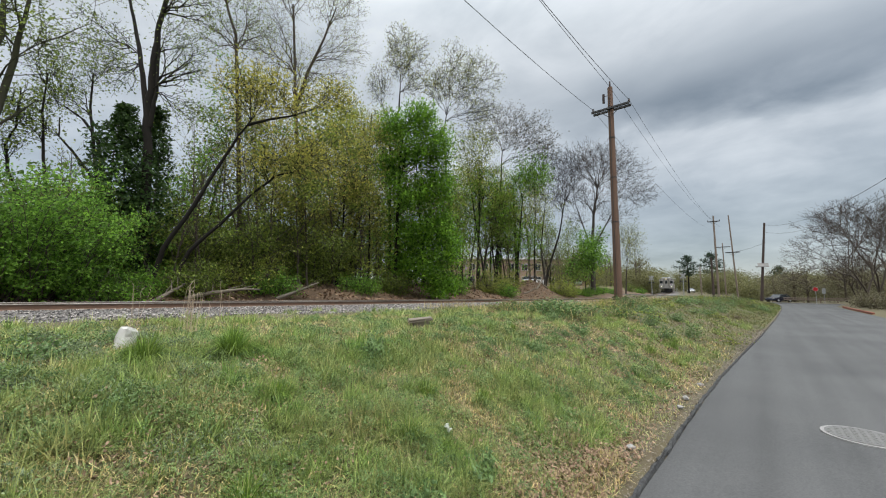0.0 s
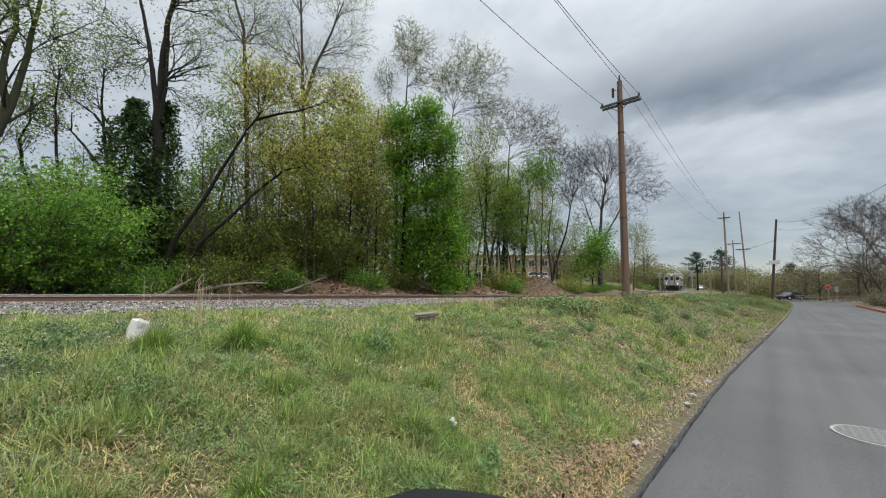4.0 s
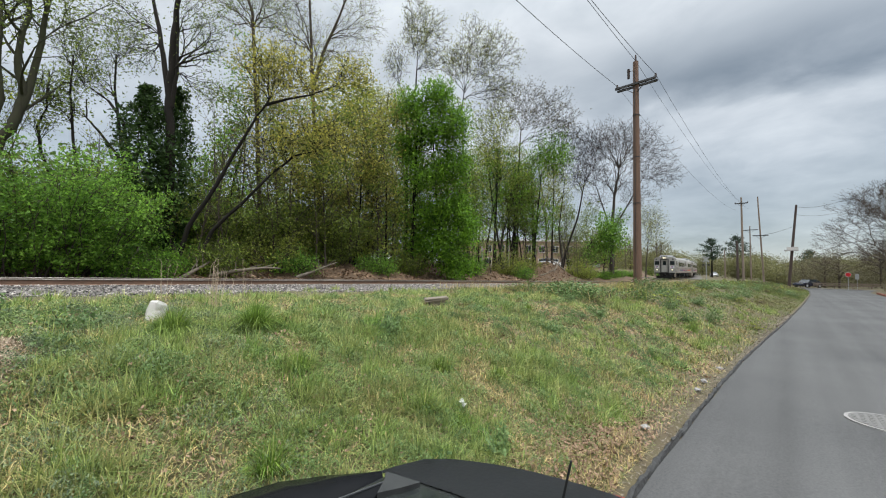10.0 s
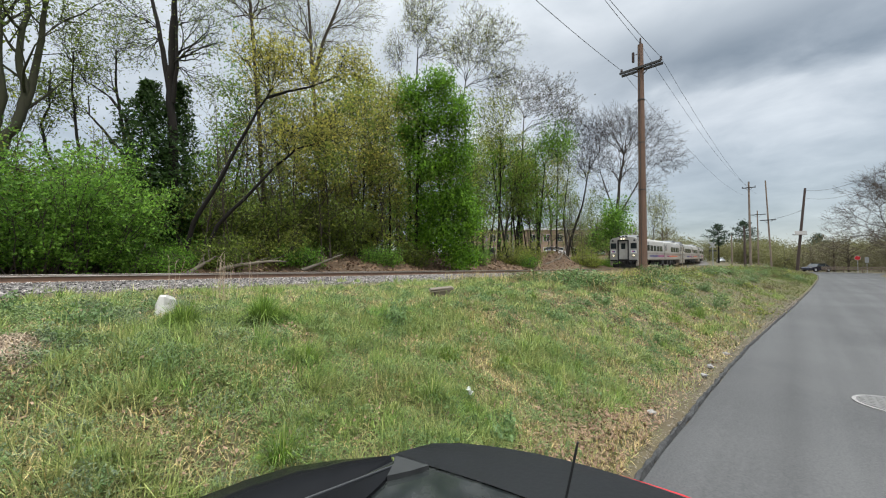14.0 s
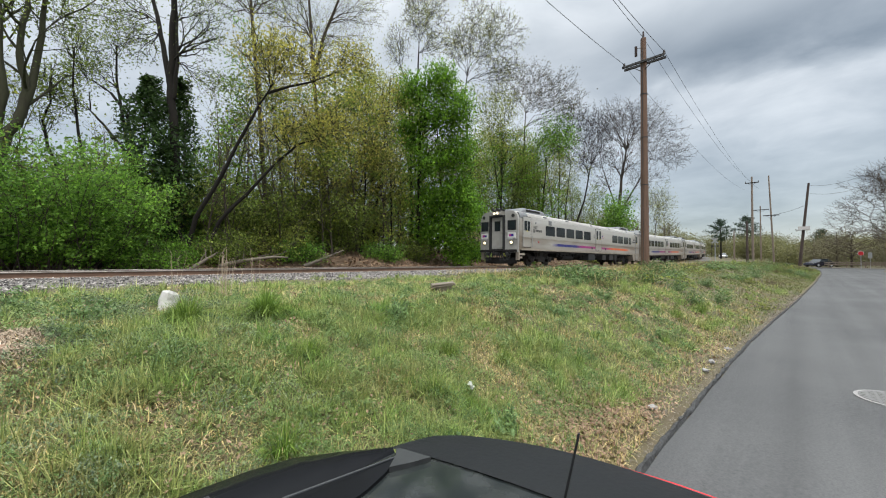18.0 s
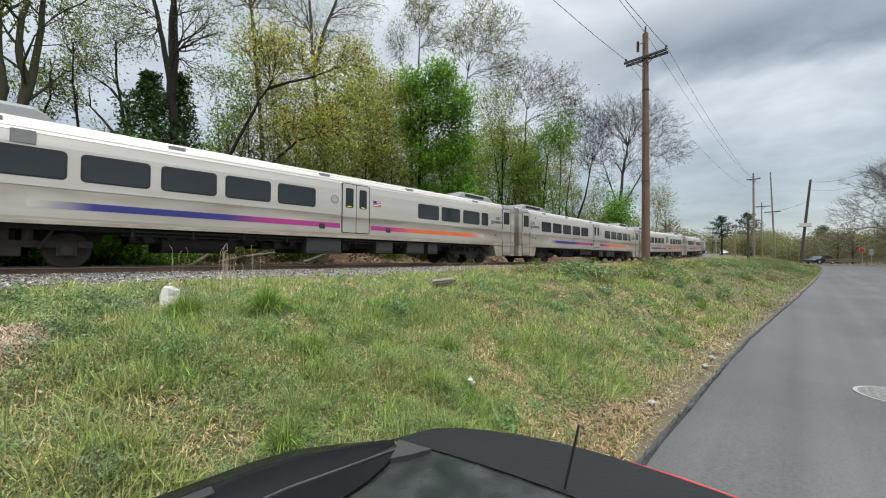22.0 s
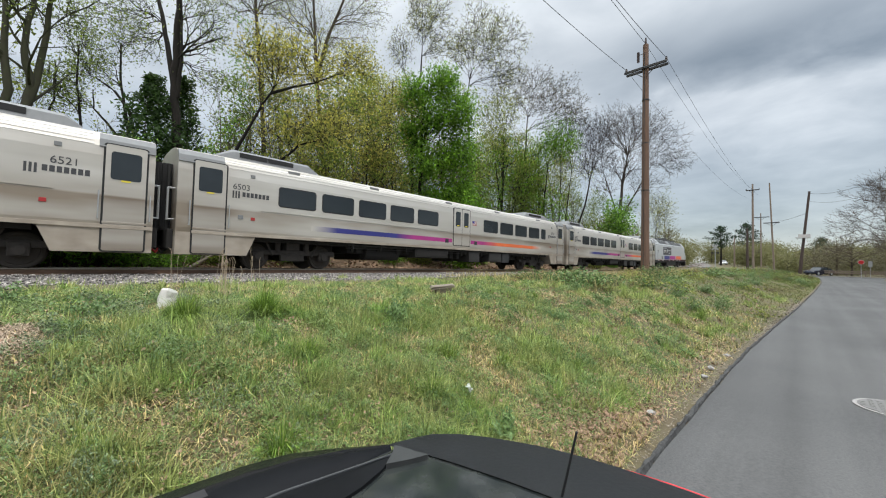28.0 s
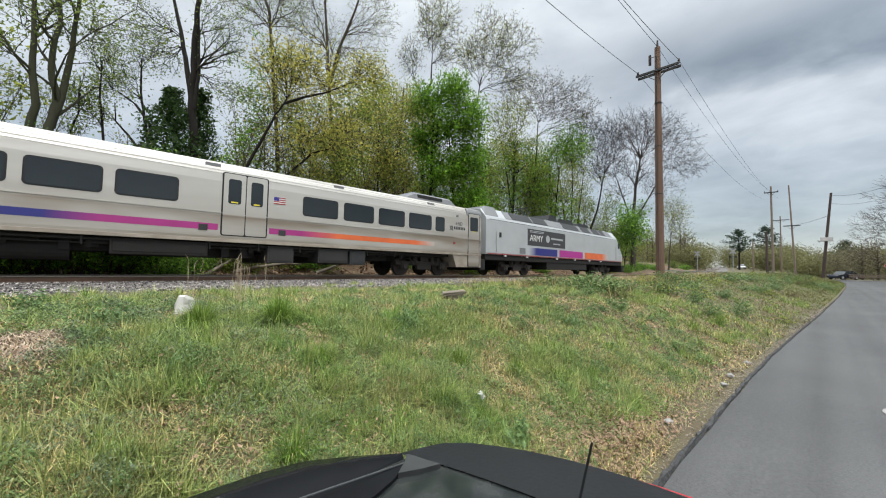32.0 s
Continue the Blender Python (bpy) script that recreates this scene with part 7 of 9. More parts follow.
def build_poles():
    PX, PY = 21.9, 6.0
    p = utility_pole(PX, PY, 14.15, 0.215, M["pole"], "tall brown wooden utility pole with a double crossarm on the bank", arms=((1.35, 1.05, 0),))
    for z in (4.6, 7.2, 9.6, 11.4):
        bm = bmesh.new()
        tube(bm, (0, 0, z), (0, 0, z + 0.05), 0.228 - z * 0.0042, seg=14)
        part("band", bm, M["iron"], p)
    bm = bmesh.new()
    tube(bm, (0, 0.38, 11.9), (0, 0.38, 12.45), 0.07, seg=10)
    tube(bm, (0, 0.1, 12.3), (0, 0.38, 12.3), 0.02, seg=6)
    part("cutout_fuse", bm, M["porcelain"], p)
    bm = bmesh.new()
    tube(bm, (0, 0, 12.8), (0, 0, 13.15), 0.06, 0.04, seg=8)
    part("top_insulator", bm, M["porcelain"], p)
    bm = bmesh.new()
    tube(bm, (-0.2, 0.02, 0), (-0.15, 0.02, 12.2), 0.018, seg=6)
    part("ground_wire", bm, M["iron"], p)
    top = gz(PX, PY)
    near = [(PX, PY + 1.0, 13.05), (PX, PY - 1.0, 13.05), (PX, PY, 14.2)]
    far = [(86.5, 6.9, 15.1), (86.5, 5.0, 15.1), (86.5, 5.9, 16.4)]
    for a, b in zip(near, far):
        wire("overhead_cable", a, b, 1.2, 0.009)
    back = [((-22, PY + 1.0, 12.5), 1.3), ((-22, PY - 1.0, 12.5), 1.4), ((-22, PY, 14.0), 0.7)]
    for a, (b, sag) in zip(near, back):
        wire("overhead_cable", a, b, sag, 0.012, 24)
    utility_pole(86.5, 6.0, 17.4, 0.2, M["pole_grey"], "distant grey utility pole with short crossarm by the crossing", arms=((1.1, 0.95, 0),))
    utility_pole(97, 5.5, 13.2, 0.14, M["pole_grey"], "distant grey utility pole with crossarm", arms=((0.8, 1.3, 0),), insul=False)
    utility_pole(80.5, 2.95, 16.2, 0.14, M["pole_grey"], "distant tan utility pole beside the crossing", arms=((6.6, 1.0, 0),), lean=(0, 0.5), insul=False)
    sp = utility_pole(73.5, 0.0, 13.2, 0.2, M["pole_dark"], "dark leaning utility pole beside the road", lean=(0, -1.1), insul=False)
    bm = bmesh.new()
    box(bm, -0.3, 0.3, -1.0, 0.35, 5.2, 5.3, 0.02)
    plate(bm, [(-0.4, 5.2), (0.4, 5.2), (0.15, 5.75), (-0.15, 5.75)], -1.15, 0.1)
    part("sign_board", bm, M["ring"], sp, "pale blank sign board")
    utility_pole(79.0, 6.2, 8.7, 0.2, M["pole_dark"], "short dark pole near the crossing", insul=False)
    utility_pole(99.0, 9.9, 8.6, 0.16, M["pole_grey"], "distant brown pole behind the crossing", insul=False)
    wire("overhead_cable", (73.5, -1.1, 12.9), (10, -10.2, 12.0), 2.9, 0.016, 24)
    wire("overhead_cable", (73.5, -1.0, 11.8), (10, -10.2, 11.0), 2.9, 0.014, 24)
    wire("overhead_cable", (73.5, -1.0, 10.2), (80.5, 3.4, 9.6), 0.2, 0.02)


build_poles()


# ---- the car under the camera ----
def parked_car():
    car = empty("parked_car", pose(0, 0, 0), label="red car with satin black roof panels and a short whip aerial", category="car")
    # lower body, seen only past the edge of the roof
    bm = bmesh.new()
    prof = [(-0.86, 0.32), (-0.90, 0.6), (-0.88, 0.92), (0.88, 0.92), (0.90, 0.6), (0.86, 0.32)]
    bar(bm, prof, -3.3, 0.60)
    bmesh.ops.bevel(bm, geom=list(bm.edges), offset=0.09, segments=3, affect="EDGES")
    for v in bm.verts:
        if v.co.x < -2.2 and v.co.z > 0.5:
            v.co.z -= 0.10 * (-2.2 - v.co.x) ** 1.5
    part("body", bm, M["car_red"], car, "glossy red bodywork")
    bm = bmesh.new()
    rows = []
    for z, x0, x1, w in ((0.92, -2.3, 0.56, 0.84), (1.30, -1.5, 0.60, 0.66), (1.455, -1.25, 0.60, 0.58)):
        rows.append([bm.verts.new(p) for p in ((x0, -w, z), (x1, -w, z), (x1, w, z), (x0, w, z))])
    for a, b in zip(rows, rows[1:]):
        for i in range(4):
            bm.faces.new((a[i], a[(i + 1) % 4], b[(i + 1) % 4], b[i]))
    bm.faces.new(rows[-1])
    bmesh.ops.recalc_face_normals(bm, faces=bm.faces)
    part("cabin", bm, M["car_glass"], car, "dark glazed cabin")
    for x in (-2.5, 0.05):
        for s in (-1, 1):
            bm = bmesh.new()
            tube(bm, (x, s * 0.70, 0.33), (x, s * 0.89, 0.33), 0.33, seg=24)
            wh = part("wheel", bm, M["rubber"], car)
            bm = bmesh.new()
            tube(bm, (x, s * 0.80, 0.33), (x, s * 0.895, 0.33), 0.2, seg=18)
            part("rim", bm, M["galv"], wh)
    # roof panels
    bm = bmesh.new()
    nx, ny = 12, 12
    grid = []
    for i in range(nx + 1):
        row = []
        for j in range(ny + 1):
            y = -0.56 + 1.12 * j / ny
            x = -1.2 + (0.552 - 0.27 * y * y + 1.2) * i / nx
            row.append(bm.verts.new((x, y, 1.4995 - 0.009 * (y / 0.56) ** 2)))
        grid.append(row)
    for i in range(nx):
        for j in range(ny):
            bm.faces.new((grid[i][j], grid[i + 1][j], grid[i + 1][j + 1], grid[i][j + 1]))
    part("roof_glass", bm, M["car_glass"], car, "speckled dark glass roof", smooth=True)
    # rear panel behind the glass, rounded off towards the back
    bm = bmesh.new()
    grid = []
    for i in range(13):
        u = i / 12
        row = []
        for j in range(25):
            w = -1 + 2 * j / 24
            y = w * (0.585 - 0.022 * u)
            x0 = 0.546 - 0.27 * y * y
            x = x0 + (0.705 - 0.145 * abs(w) ** 3 - x0) * u
            z = 1.502 - 0.009 * w * w - 0.004 * u * u - 0.004 * max(0, abs(w) - 0.92) * 12
            row.append(bm.verts.new((x, y, z)))
        grid.append(row)
    for i in range(12):
        for j in range(24):
            bm.faces.new((grid[i][j], grid[i + 1][j], grid[i + 1][j + 1], grid[i][j + 1]))
    bmesh.ops.solidify(bm, geom=list(bm.faces), thickness=0.02)
    bmesh.ops.recalc_face_normals(bm, faces=bm.faces)
    part("rear_panel", bm, M["car_roof_grey"], car, "satin charcoal rear roof panel", smooth=True)
    # red edge below the rear panel
    bm = bmesh.new()
    rows = []
    for j in range(17):
        w = -1 + 1.56 * j / 16
        x = 0.705 - 0.145 * abs(w) ** 3
        y = w * 0.563
        k = min(1.0, (16 - j) / 3)
        rows.append([bm.verts.new((x + dx, y, z)) for dx, z in ((-0.03, 1.478), (0.008 + 0.011 * k, 1.490), (0.011 + 0.014 * k, 1.480), (0.0, 1.36), (-0.05, 1.36))])
    for a, b in zip(rows, rows[1:]):
        for i in range(5):
            bm.faces.new((a[i], a[(i + 1) % 5], b[(i + 1) % 5], b[i]))
    bmesh.ops.recalc_face_normals(bm, faces=bm.faces)
    part("rear_edge", bm, M["car_red"], car, "glossy red tailgate edge", smooth=True)
    # side rails on both sides of the glass
    for s in (-1, 1):
        bm = bmesh.new()
        rows = []
        for i in range(25):
            x = -1.3 + 1.75 * i / 24
            k = max(0.0, (x - 0.20) / 0.25)
            out = 0.702 - 0.128 * k ** 2.6
            inn = 0.562
            inn = min(inn, out - 0.01)
            z = 1.496 - 0.002 * k
            rows.append([bm.verts.new((x, s * y, zz)) for y, zz in ((inn - 0.02, z - 0.03), (inn, z - 0.004), ((inn + out) / 2, z + 0.004), (out - 0.012, z - 0.004), (out, z - 0.02), (out - 0.01, z - 0.07))])
        for a, b in zip(rows, rows[1:]):
            for i in range(5):
                bm.faces.new((a[i], a[i + 1], b[i + 1], b[i]))
        bm.faces.new(rows[-1])
        bmesh.ops.recalc_face_normals(bm, faces=bm.faces)
        sr = part("side_rail", bm, M["car_black"], car, "satin black roof side rail", smooth=True)
        bm = bmesh.new()
        box(bm, -0.1, 0.16, s * 0.632 - 0.011, s * 0.632 + 0.011, 1.47, 1.5025)
        part("rail_slot", bm, M["rubber"], sr)
        bm = bmesh.new()
        tube(bm, (-1.2, s * 0.575, 1.4965), (0.243, s * 0.562, 1.4985), 0.0022, seg=8)
        tube(bm, (0.243, s * 0.562, 1.4985), (0.432, s * 0.534, 1.4995), 0.0022, 0.0018, seg=8)
        part("drip_strip", bm, M["car_roof_grey"], sr, "thin grey drip strip")
        # black border of the glass, curving into the rear corner
        bm = bmesh.new()
        inner = [(-1.2, 0.47), (-0.4, 0.472), (0.2, 0.475), (0.299, 0.485), (0.339, 0.492), (0.383, 0.507), (0.41, 0.520), (0.432, 0.535)]
        rim = [(x, 0.570 - 0.036 * max(0.0, (x - 0.243) / 0.189)) for x, y in inner]
        slab(bm, [(x, s * y) for x, y in inner] + [(x, s * y) for x, y in rim[::-1]], 1.480, 1.4985)
        part("glass_border", bm, M["car_black"], sr)
        bm = bmesh.new()
        slab(bm, [(x, s * y) for x, y in ((0.400, 0.514), (0.434, 0.538), (0.452, 0.558), (0.474, 0.487), (0.44, 0.497))], 1.480, 1.5012)
        part("corner_plate", bm, M["corner_grey"], sr, "grey corner plate")
    bm = bmesh.new()
    tube(bm, (0.541, 0.264, 1.46), (0.540, 0.2625, 1.494), 0.006, seg=10)
    tube(bm, (0.540, 0.2625, 1.494), (0.528, 0.234, 1.609), 0.0021, 0.0016, seg=8)
    part("aerial", bm, M["rubber"], car, "short black whip aerial")


parked_car()


# ---- grass, leaves and small things on the bank ----
def patches(x, y, k=1.0):
    return (np.sin(x * 0.9 * k + 1.3 * np.sin(y * 0.7 * k)) + np.sin(y * 1.3 * k + 1.1 * np.sin(x * 0.6 * k + 2)) + 0.6 * np.sin(x * 2.7 * k + y * 2.1 * k)) / 2.6


def vnoise(x, y, cell, seed):
    """Smooth random field from 0 to 1, three octaves, over cells of that size."""
    total, weight, sumw = 0.0, 1.0, 0.0
    for o in range(3):
        u, v = x / cell * 2 ** o + 31.7 * seed + 500, y / cell * 2 ** o + 17.3 * seed + 500
        i, j = np.floor(u), np.floor(v)
        fu, fv = u - i, v - j
        fu, fv = fu * fu * (3 - 2 * fu), fv * fv * (3 - 2 * fv)

        def h(a, b):
            q = np.sin(a * 127.1 + b * 311.7 + seed * 74.7 + o * 11.3) * 43758.5453
            return q - np.floor(q)
        total = total + weight * ((h(i, j) * (1 - fu) + h(i + 1, j) * fu) * (1 - fv) + (h(i, j + 1) * (1 - fu) + h(i + 1, j + 1) * fu) * fv)
        sumw += weight
        weight *= 0.55
    return total / sumw


def blades(name, x, y, height, width, lean, material, label, seed, z=None, simple=False, fan=None):
    """Tapering bent blades of grass, one mesh."""
    rng = np.random.default_rng(seed)
    n = len(x)
    z = ground_z(x, y) - 0.01 if z is None else z
    a = rng.uniform(0, 2 * np.pi, n)
    b = a + np.pi / 2 + rng.normal(0, 0.5, n)
    if fan is not None:
        b = fan + rng.normal(0, 0.35, n)
        a = b + np.pi / 2
    w = width * rng.uniform(0.6, 1.3, n)
    h = height * rng.uniform(0.5, 1.35, n)
    l = lean * h * rng.uniform(0.1, 1.5, n)
    dx, dy = np.cos(a) * w / 2, np.sin(a) * w / 2
    ox, oy = np.cos(b) * l, np.sin(b) * l
    P = np.empty((n, 5, 3))
    P[:, 0] = np.stack([x - dx, y - dy, z], 1)
    P[:, 1] = np.stack([x + dx, y + dy, z], 1)
    P[:, 2] = np.stack([x + dx * 0.75 + ox * 0.35, y + dy * 0.75 + oy * 0.35, z + h * 0.55], 1)
    P[:, 3] = np.stack([x - dx * 0.75 + ox * 0.35, y - dy * 0.75 + oy * 0.35, z + h * 0.55], 1)
    P[:, 4] = np.stack([x + ox, y + oy, z + h * (1 - 0.35 * np.clip(l / np.maximum(h, 1e-3), 0, 1.5) ** 2)], 1)
    i = np.arange(n)[:, None] * 5
    if simple:
        P, i = P[:, [0, 1, 4]], np.arange(n)[:, None] * 3
        me = raw_mesh(name, P.reshape(-1, 3), i + np.array([[0, 1, 2]]), material)
        return tagged(new(name, me), label, "grass", kind="stuff")
    F = np.concatenate([i + np.array([[0, 1, 2]]), i + np.array([[0, 2, 3]]), i + np.array([[3, 2, 4]])], 0)
    me = raw_mesh(name, P.reshape(-1, 3), F, material)
    return tagged(new(name, me), label, "grass", kind="stuff")


def scatter(rng, n, x0, x1, y0, y1):
    """Points thinning out with distance from the road, clumped."""
    x, y = rng.uniform(x0, x1, n), rng.uniform(y0, y1, n)
    keep = (y > road_edge(x) + 0.12) & (y < track_y(x) - 3.95 + 0.4 * np.sin(1.7 * x) * np.sin(0.6 * x + 1))
    return x[keep], y[keep]


def build_grass():
    rng = np.random.default_rng(21)
    X, Y = [], []
    for n, x0, x1, y0, y1 in ((70000, 0.0, 4.8, 0.9, 4.6), (90000, -2.5, 7.5, 0.8, 6.5), (120000, -4, 14, 0.5, 9), (100000, -9, 26, 0.2, 12.2), (45000, -9, -1, 0.9, 11)):
        x, y = scatter(rng, n, x0, x1, y0, y1)
        X.append(x), Y.append(y)
    x, y = np.concatenate(X), np.concatenate(Y)
    p, c = patches(x, y), patches(x + 7, y + 3, 3.1)
    edge = np.clip((y - road_edge(x)) / 0.7, 0, 1)

    def bare(x, y):
        return np.clip(1.6 * np.exp(-(((x + 0.3) / 0.32) ** 2 + ((y - 4.6) / 0.42) ** 2)), 0, 1)

    thick = np.clip((vnoise(x, y, 0.75, 1) - 0.2) / 0.3, 0.45, 1)
    keep = rng.random(len(x)) < (0.25 + 0.75 * edge) * thick * (1 - 0.95 * bare(x, y))
    x, y, p, c = x[keep], y[keep], p[keep], c[keep]
    dist = np.hypot(x, y)
    h = (0.025 + 0.16 * np.clip(vnoise(x, y, 0.45, 2) - 0.25, 0, 1) ** 1.3) * np.where(y > 10.5, 0.6, 1)
    blades("grass", x, y, np.maximum(h, 0.035), 0.0095 + 0.0010 * np.maximum(dist - 3, 0), 1.4, M["grass"], "patchy green and yellowish spring grass on the bank", 1, simple=True)
    # clumps whose blades splay outwards
    cx, cy = scatter(rng, 2300, -0.5, 5.5, 1, 5)
    ax, ay = scatter(rng, 2300, -4, 14, 0.8, 9)
    bx, by = scatter(rng, 1100, -8, 26, 0.4, 12)
    cx, cy = np.concatenate([cx, ax, bx]), np.concatenate([cy, ay, by])
    k = (rng.random(len(cx)) < np.clip((vnoise(cx, cy, 0.75, 1) - 0.33) / 0.2, 0.05, 1)) & (cy > road_edge(cx) + 0.5) & (bare(cx, cy) < 0.4)
    cx, cy = cx[k], cy[k]
    m = 60
    size = rng.uniform(0.04, 0.17, len(cx))
    tall = 0.07 + 0.2 * rng.random(len(cx)) ** 1.6
    ang, rad = rng.uniform(0, 2 * np.pi, (len(cx), m)), np.sqrt(rng.random((len(cx), m)))
    gx = (cx[:, None] + np.cos(ang) * rad * size[:, None]).ravel()
    gy = (cy[:, None] + np.sin(ang) * rad * size[:, None]).ravel()
    gh = (tall[:, None] * (1.15 - 0.5 * rad)).ravel()
    d = np.hypot(gx, gy)
    blades("grass_clumps", gx, gy, gh, 0.0095 + 0.0011 * np.maximum(d - 3, 0), 0.8 + 0.7 * rad.ravel(), M["clump"], "splayed clumps of green grass on the bank", 6, simple=True)
    # flattened dead thatch
    x, y = scatter(rng, 70000, -3, 12, 0.9, 8)
    x2, y2 = scatter(rng, 45000, -1.2, 5.5, 1.1, 4.8)
    x, y = np.concatenate([x, x2]), np.concatenate([y, y2])
    k = rng.random(len(x)) < np.clip((0.56 - vnoise(x, y, 0.75, 1)) / 0.2, 0, 1)
    x, y = x[k], y[k]
    blades("thatch", x, y, np.full(len(x), 0.06), 0.008 + 0.0009 * np.maximum(np.hypot(x, y) - 3, 0), 1.6, M["dry_grass"], "flattened tan dead grass between the clumps", 7)
    # farther along the bank
    x, y = scatter(rng, 100000, 10, 50, -1.0, 13)
    blades("grass", x, y, 0.10 + 0.05 * patches(x, y, 0.7), 0.014 + 0.0006 * x, 0.9, M["bank_grass"], "rough olive grass along the bank", 8, simple=True)
    x, y = scatter(rng, 50000, 40, 80, -2.5, 16)
    blades("grass", x, y, np.full(len(x), 0.17), 0.05, 0.7, M["bank_grass"], "rough green grass along the far bank", 2, simple=True)
    # straw-coloured blades among the green
    x, y = scatter(rng, 60000, -4, 16, 0.6, 9)
    x2, y2 = scatter(rng, 45000, -0.5, 6, 1, 5.5)
    x, y = np.concatenate([x, x2]), np.concatenate([y, y2])
    k = rng.random(len(x)) < np.clip((vnoise(x, y, 0.6, 3) - 0.5) / 0.25, 0.02, 0.6)
    x, y = x[k], y[k]
    blades("dry_grass", x, y, np.full(len(x), 0.11), 0.0075 + 0.0009 * np.maximum(np.hypot(x, y) - 3, 0), 0.95, M["dry_grass"], "straw-coloured dead grass in the turf", 3)
    # tall dry grass on the crest by the pole
    x, y = scatter(rng, 26000, 11, 46, 4.2, 11.5)
    k = rng.random(len(x)) < np.clip(0.35 + 0.6 * patches(x, y, 0.8) + 0.3 * np.exp(-((y - 6.5) / 2.0) ** 2), 0, 1)
    x, y = x[k], y[k]
    blades("tall_dry_grass", x, y, np.full(len(x), 0.36), 0.013, 0.4, M["dry_grass"], "tall tan dry grass on the crest of the bank", 4)


def cards(name, x, y, size, lift, material, label, category, seed, tilt=0.5):
    """Small leaf-shaped pieces lying about."""
    rng = np.random.default_rng(seed)
    n = len(x)
    z = ground_z(x, y) + (lift if isinstance(lift, np.ndarray) else lift * rng.uniform(0.2, 1.0, n))
    a, s = rng.uniform(0, 2 * np.pi, n), size * rng.uniform(0.5, 1.3, n)
    t1, t2 = rng.normal(0, tilt, n), rng.normal(0, tilt, n)
    u = np.stack([np.cos(a), np.sin(a), t1], 1) * s[:, None]
    w = np.stack([-np.sin(a), np.cos(a), t2], 1) * (s * 0.55)[:, None]
    c = np.stack([x, y, z], 1)
    up = np.zeros((n, 3))
    up[:, 2] = s * 0.25
    P = np.stack([c - u, c - 0.2 * u + w, c + u + up, c - 0.2 * u - w + up * 0.6], 1).reshape(-1, 3)
    me = raw_mesh(name, P, np.arange(4 * n).reshape(-1, 4), material)
    return tagged(new(name, me), label, category, kind="stuff")


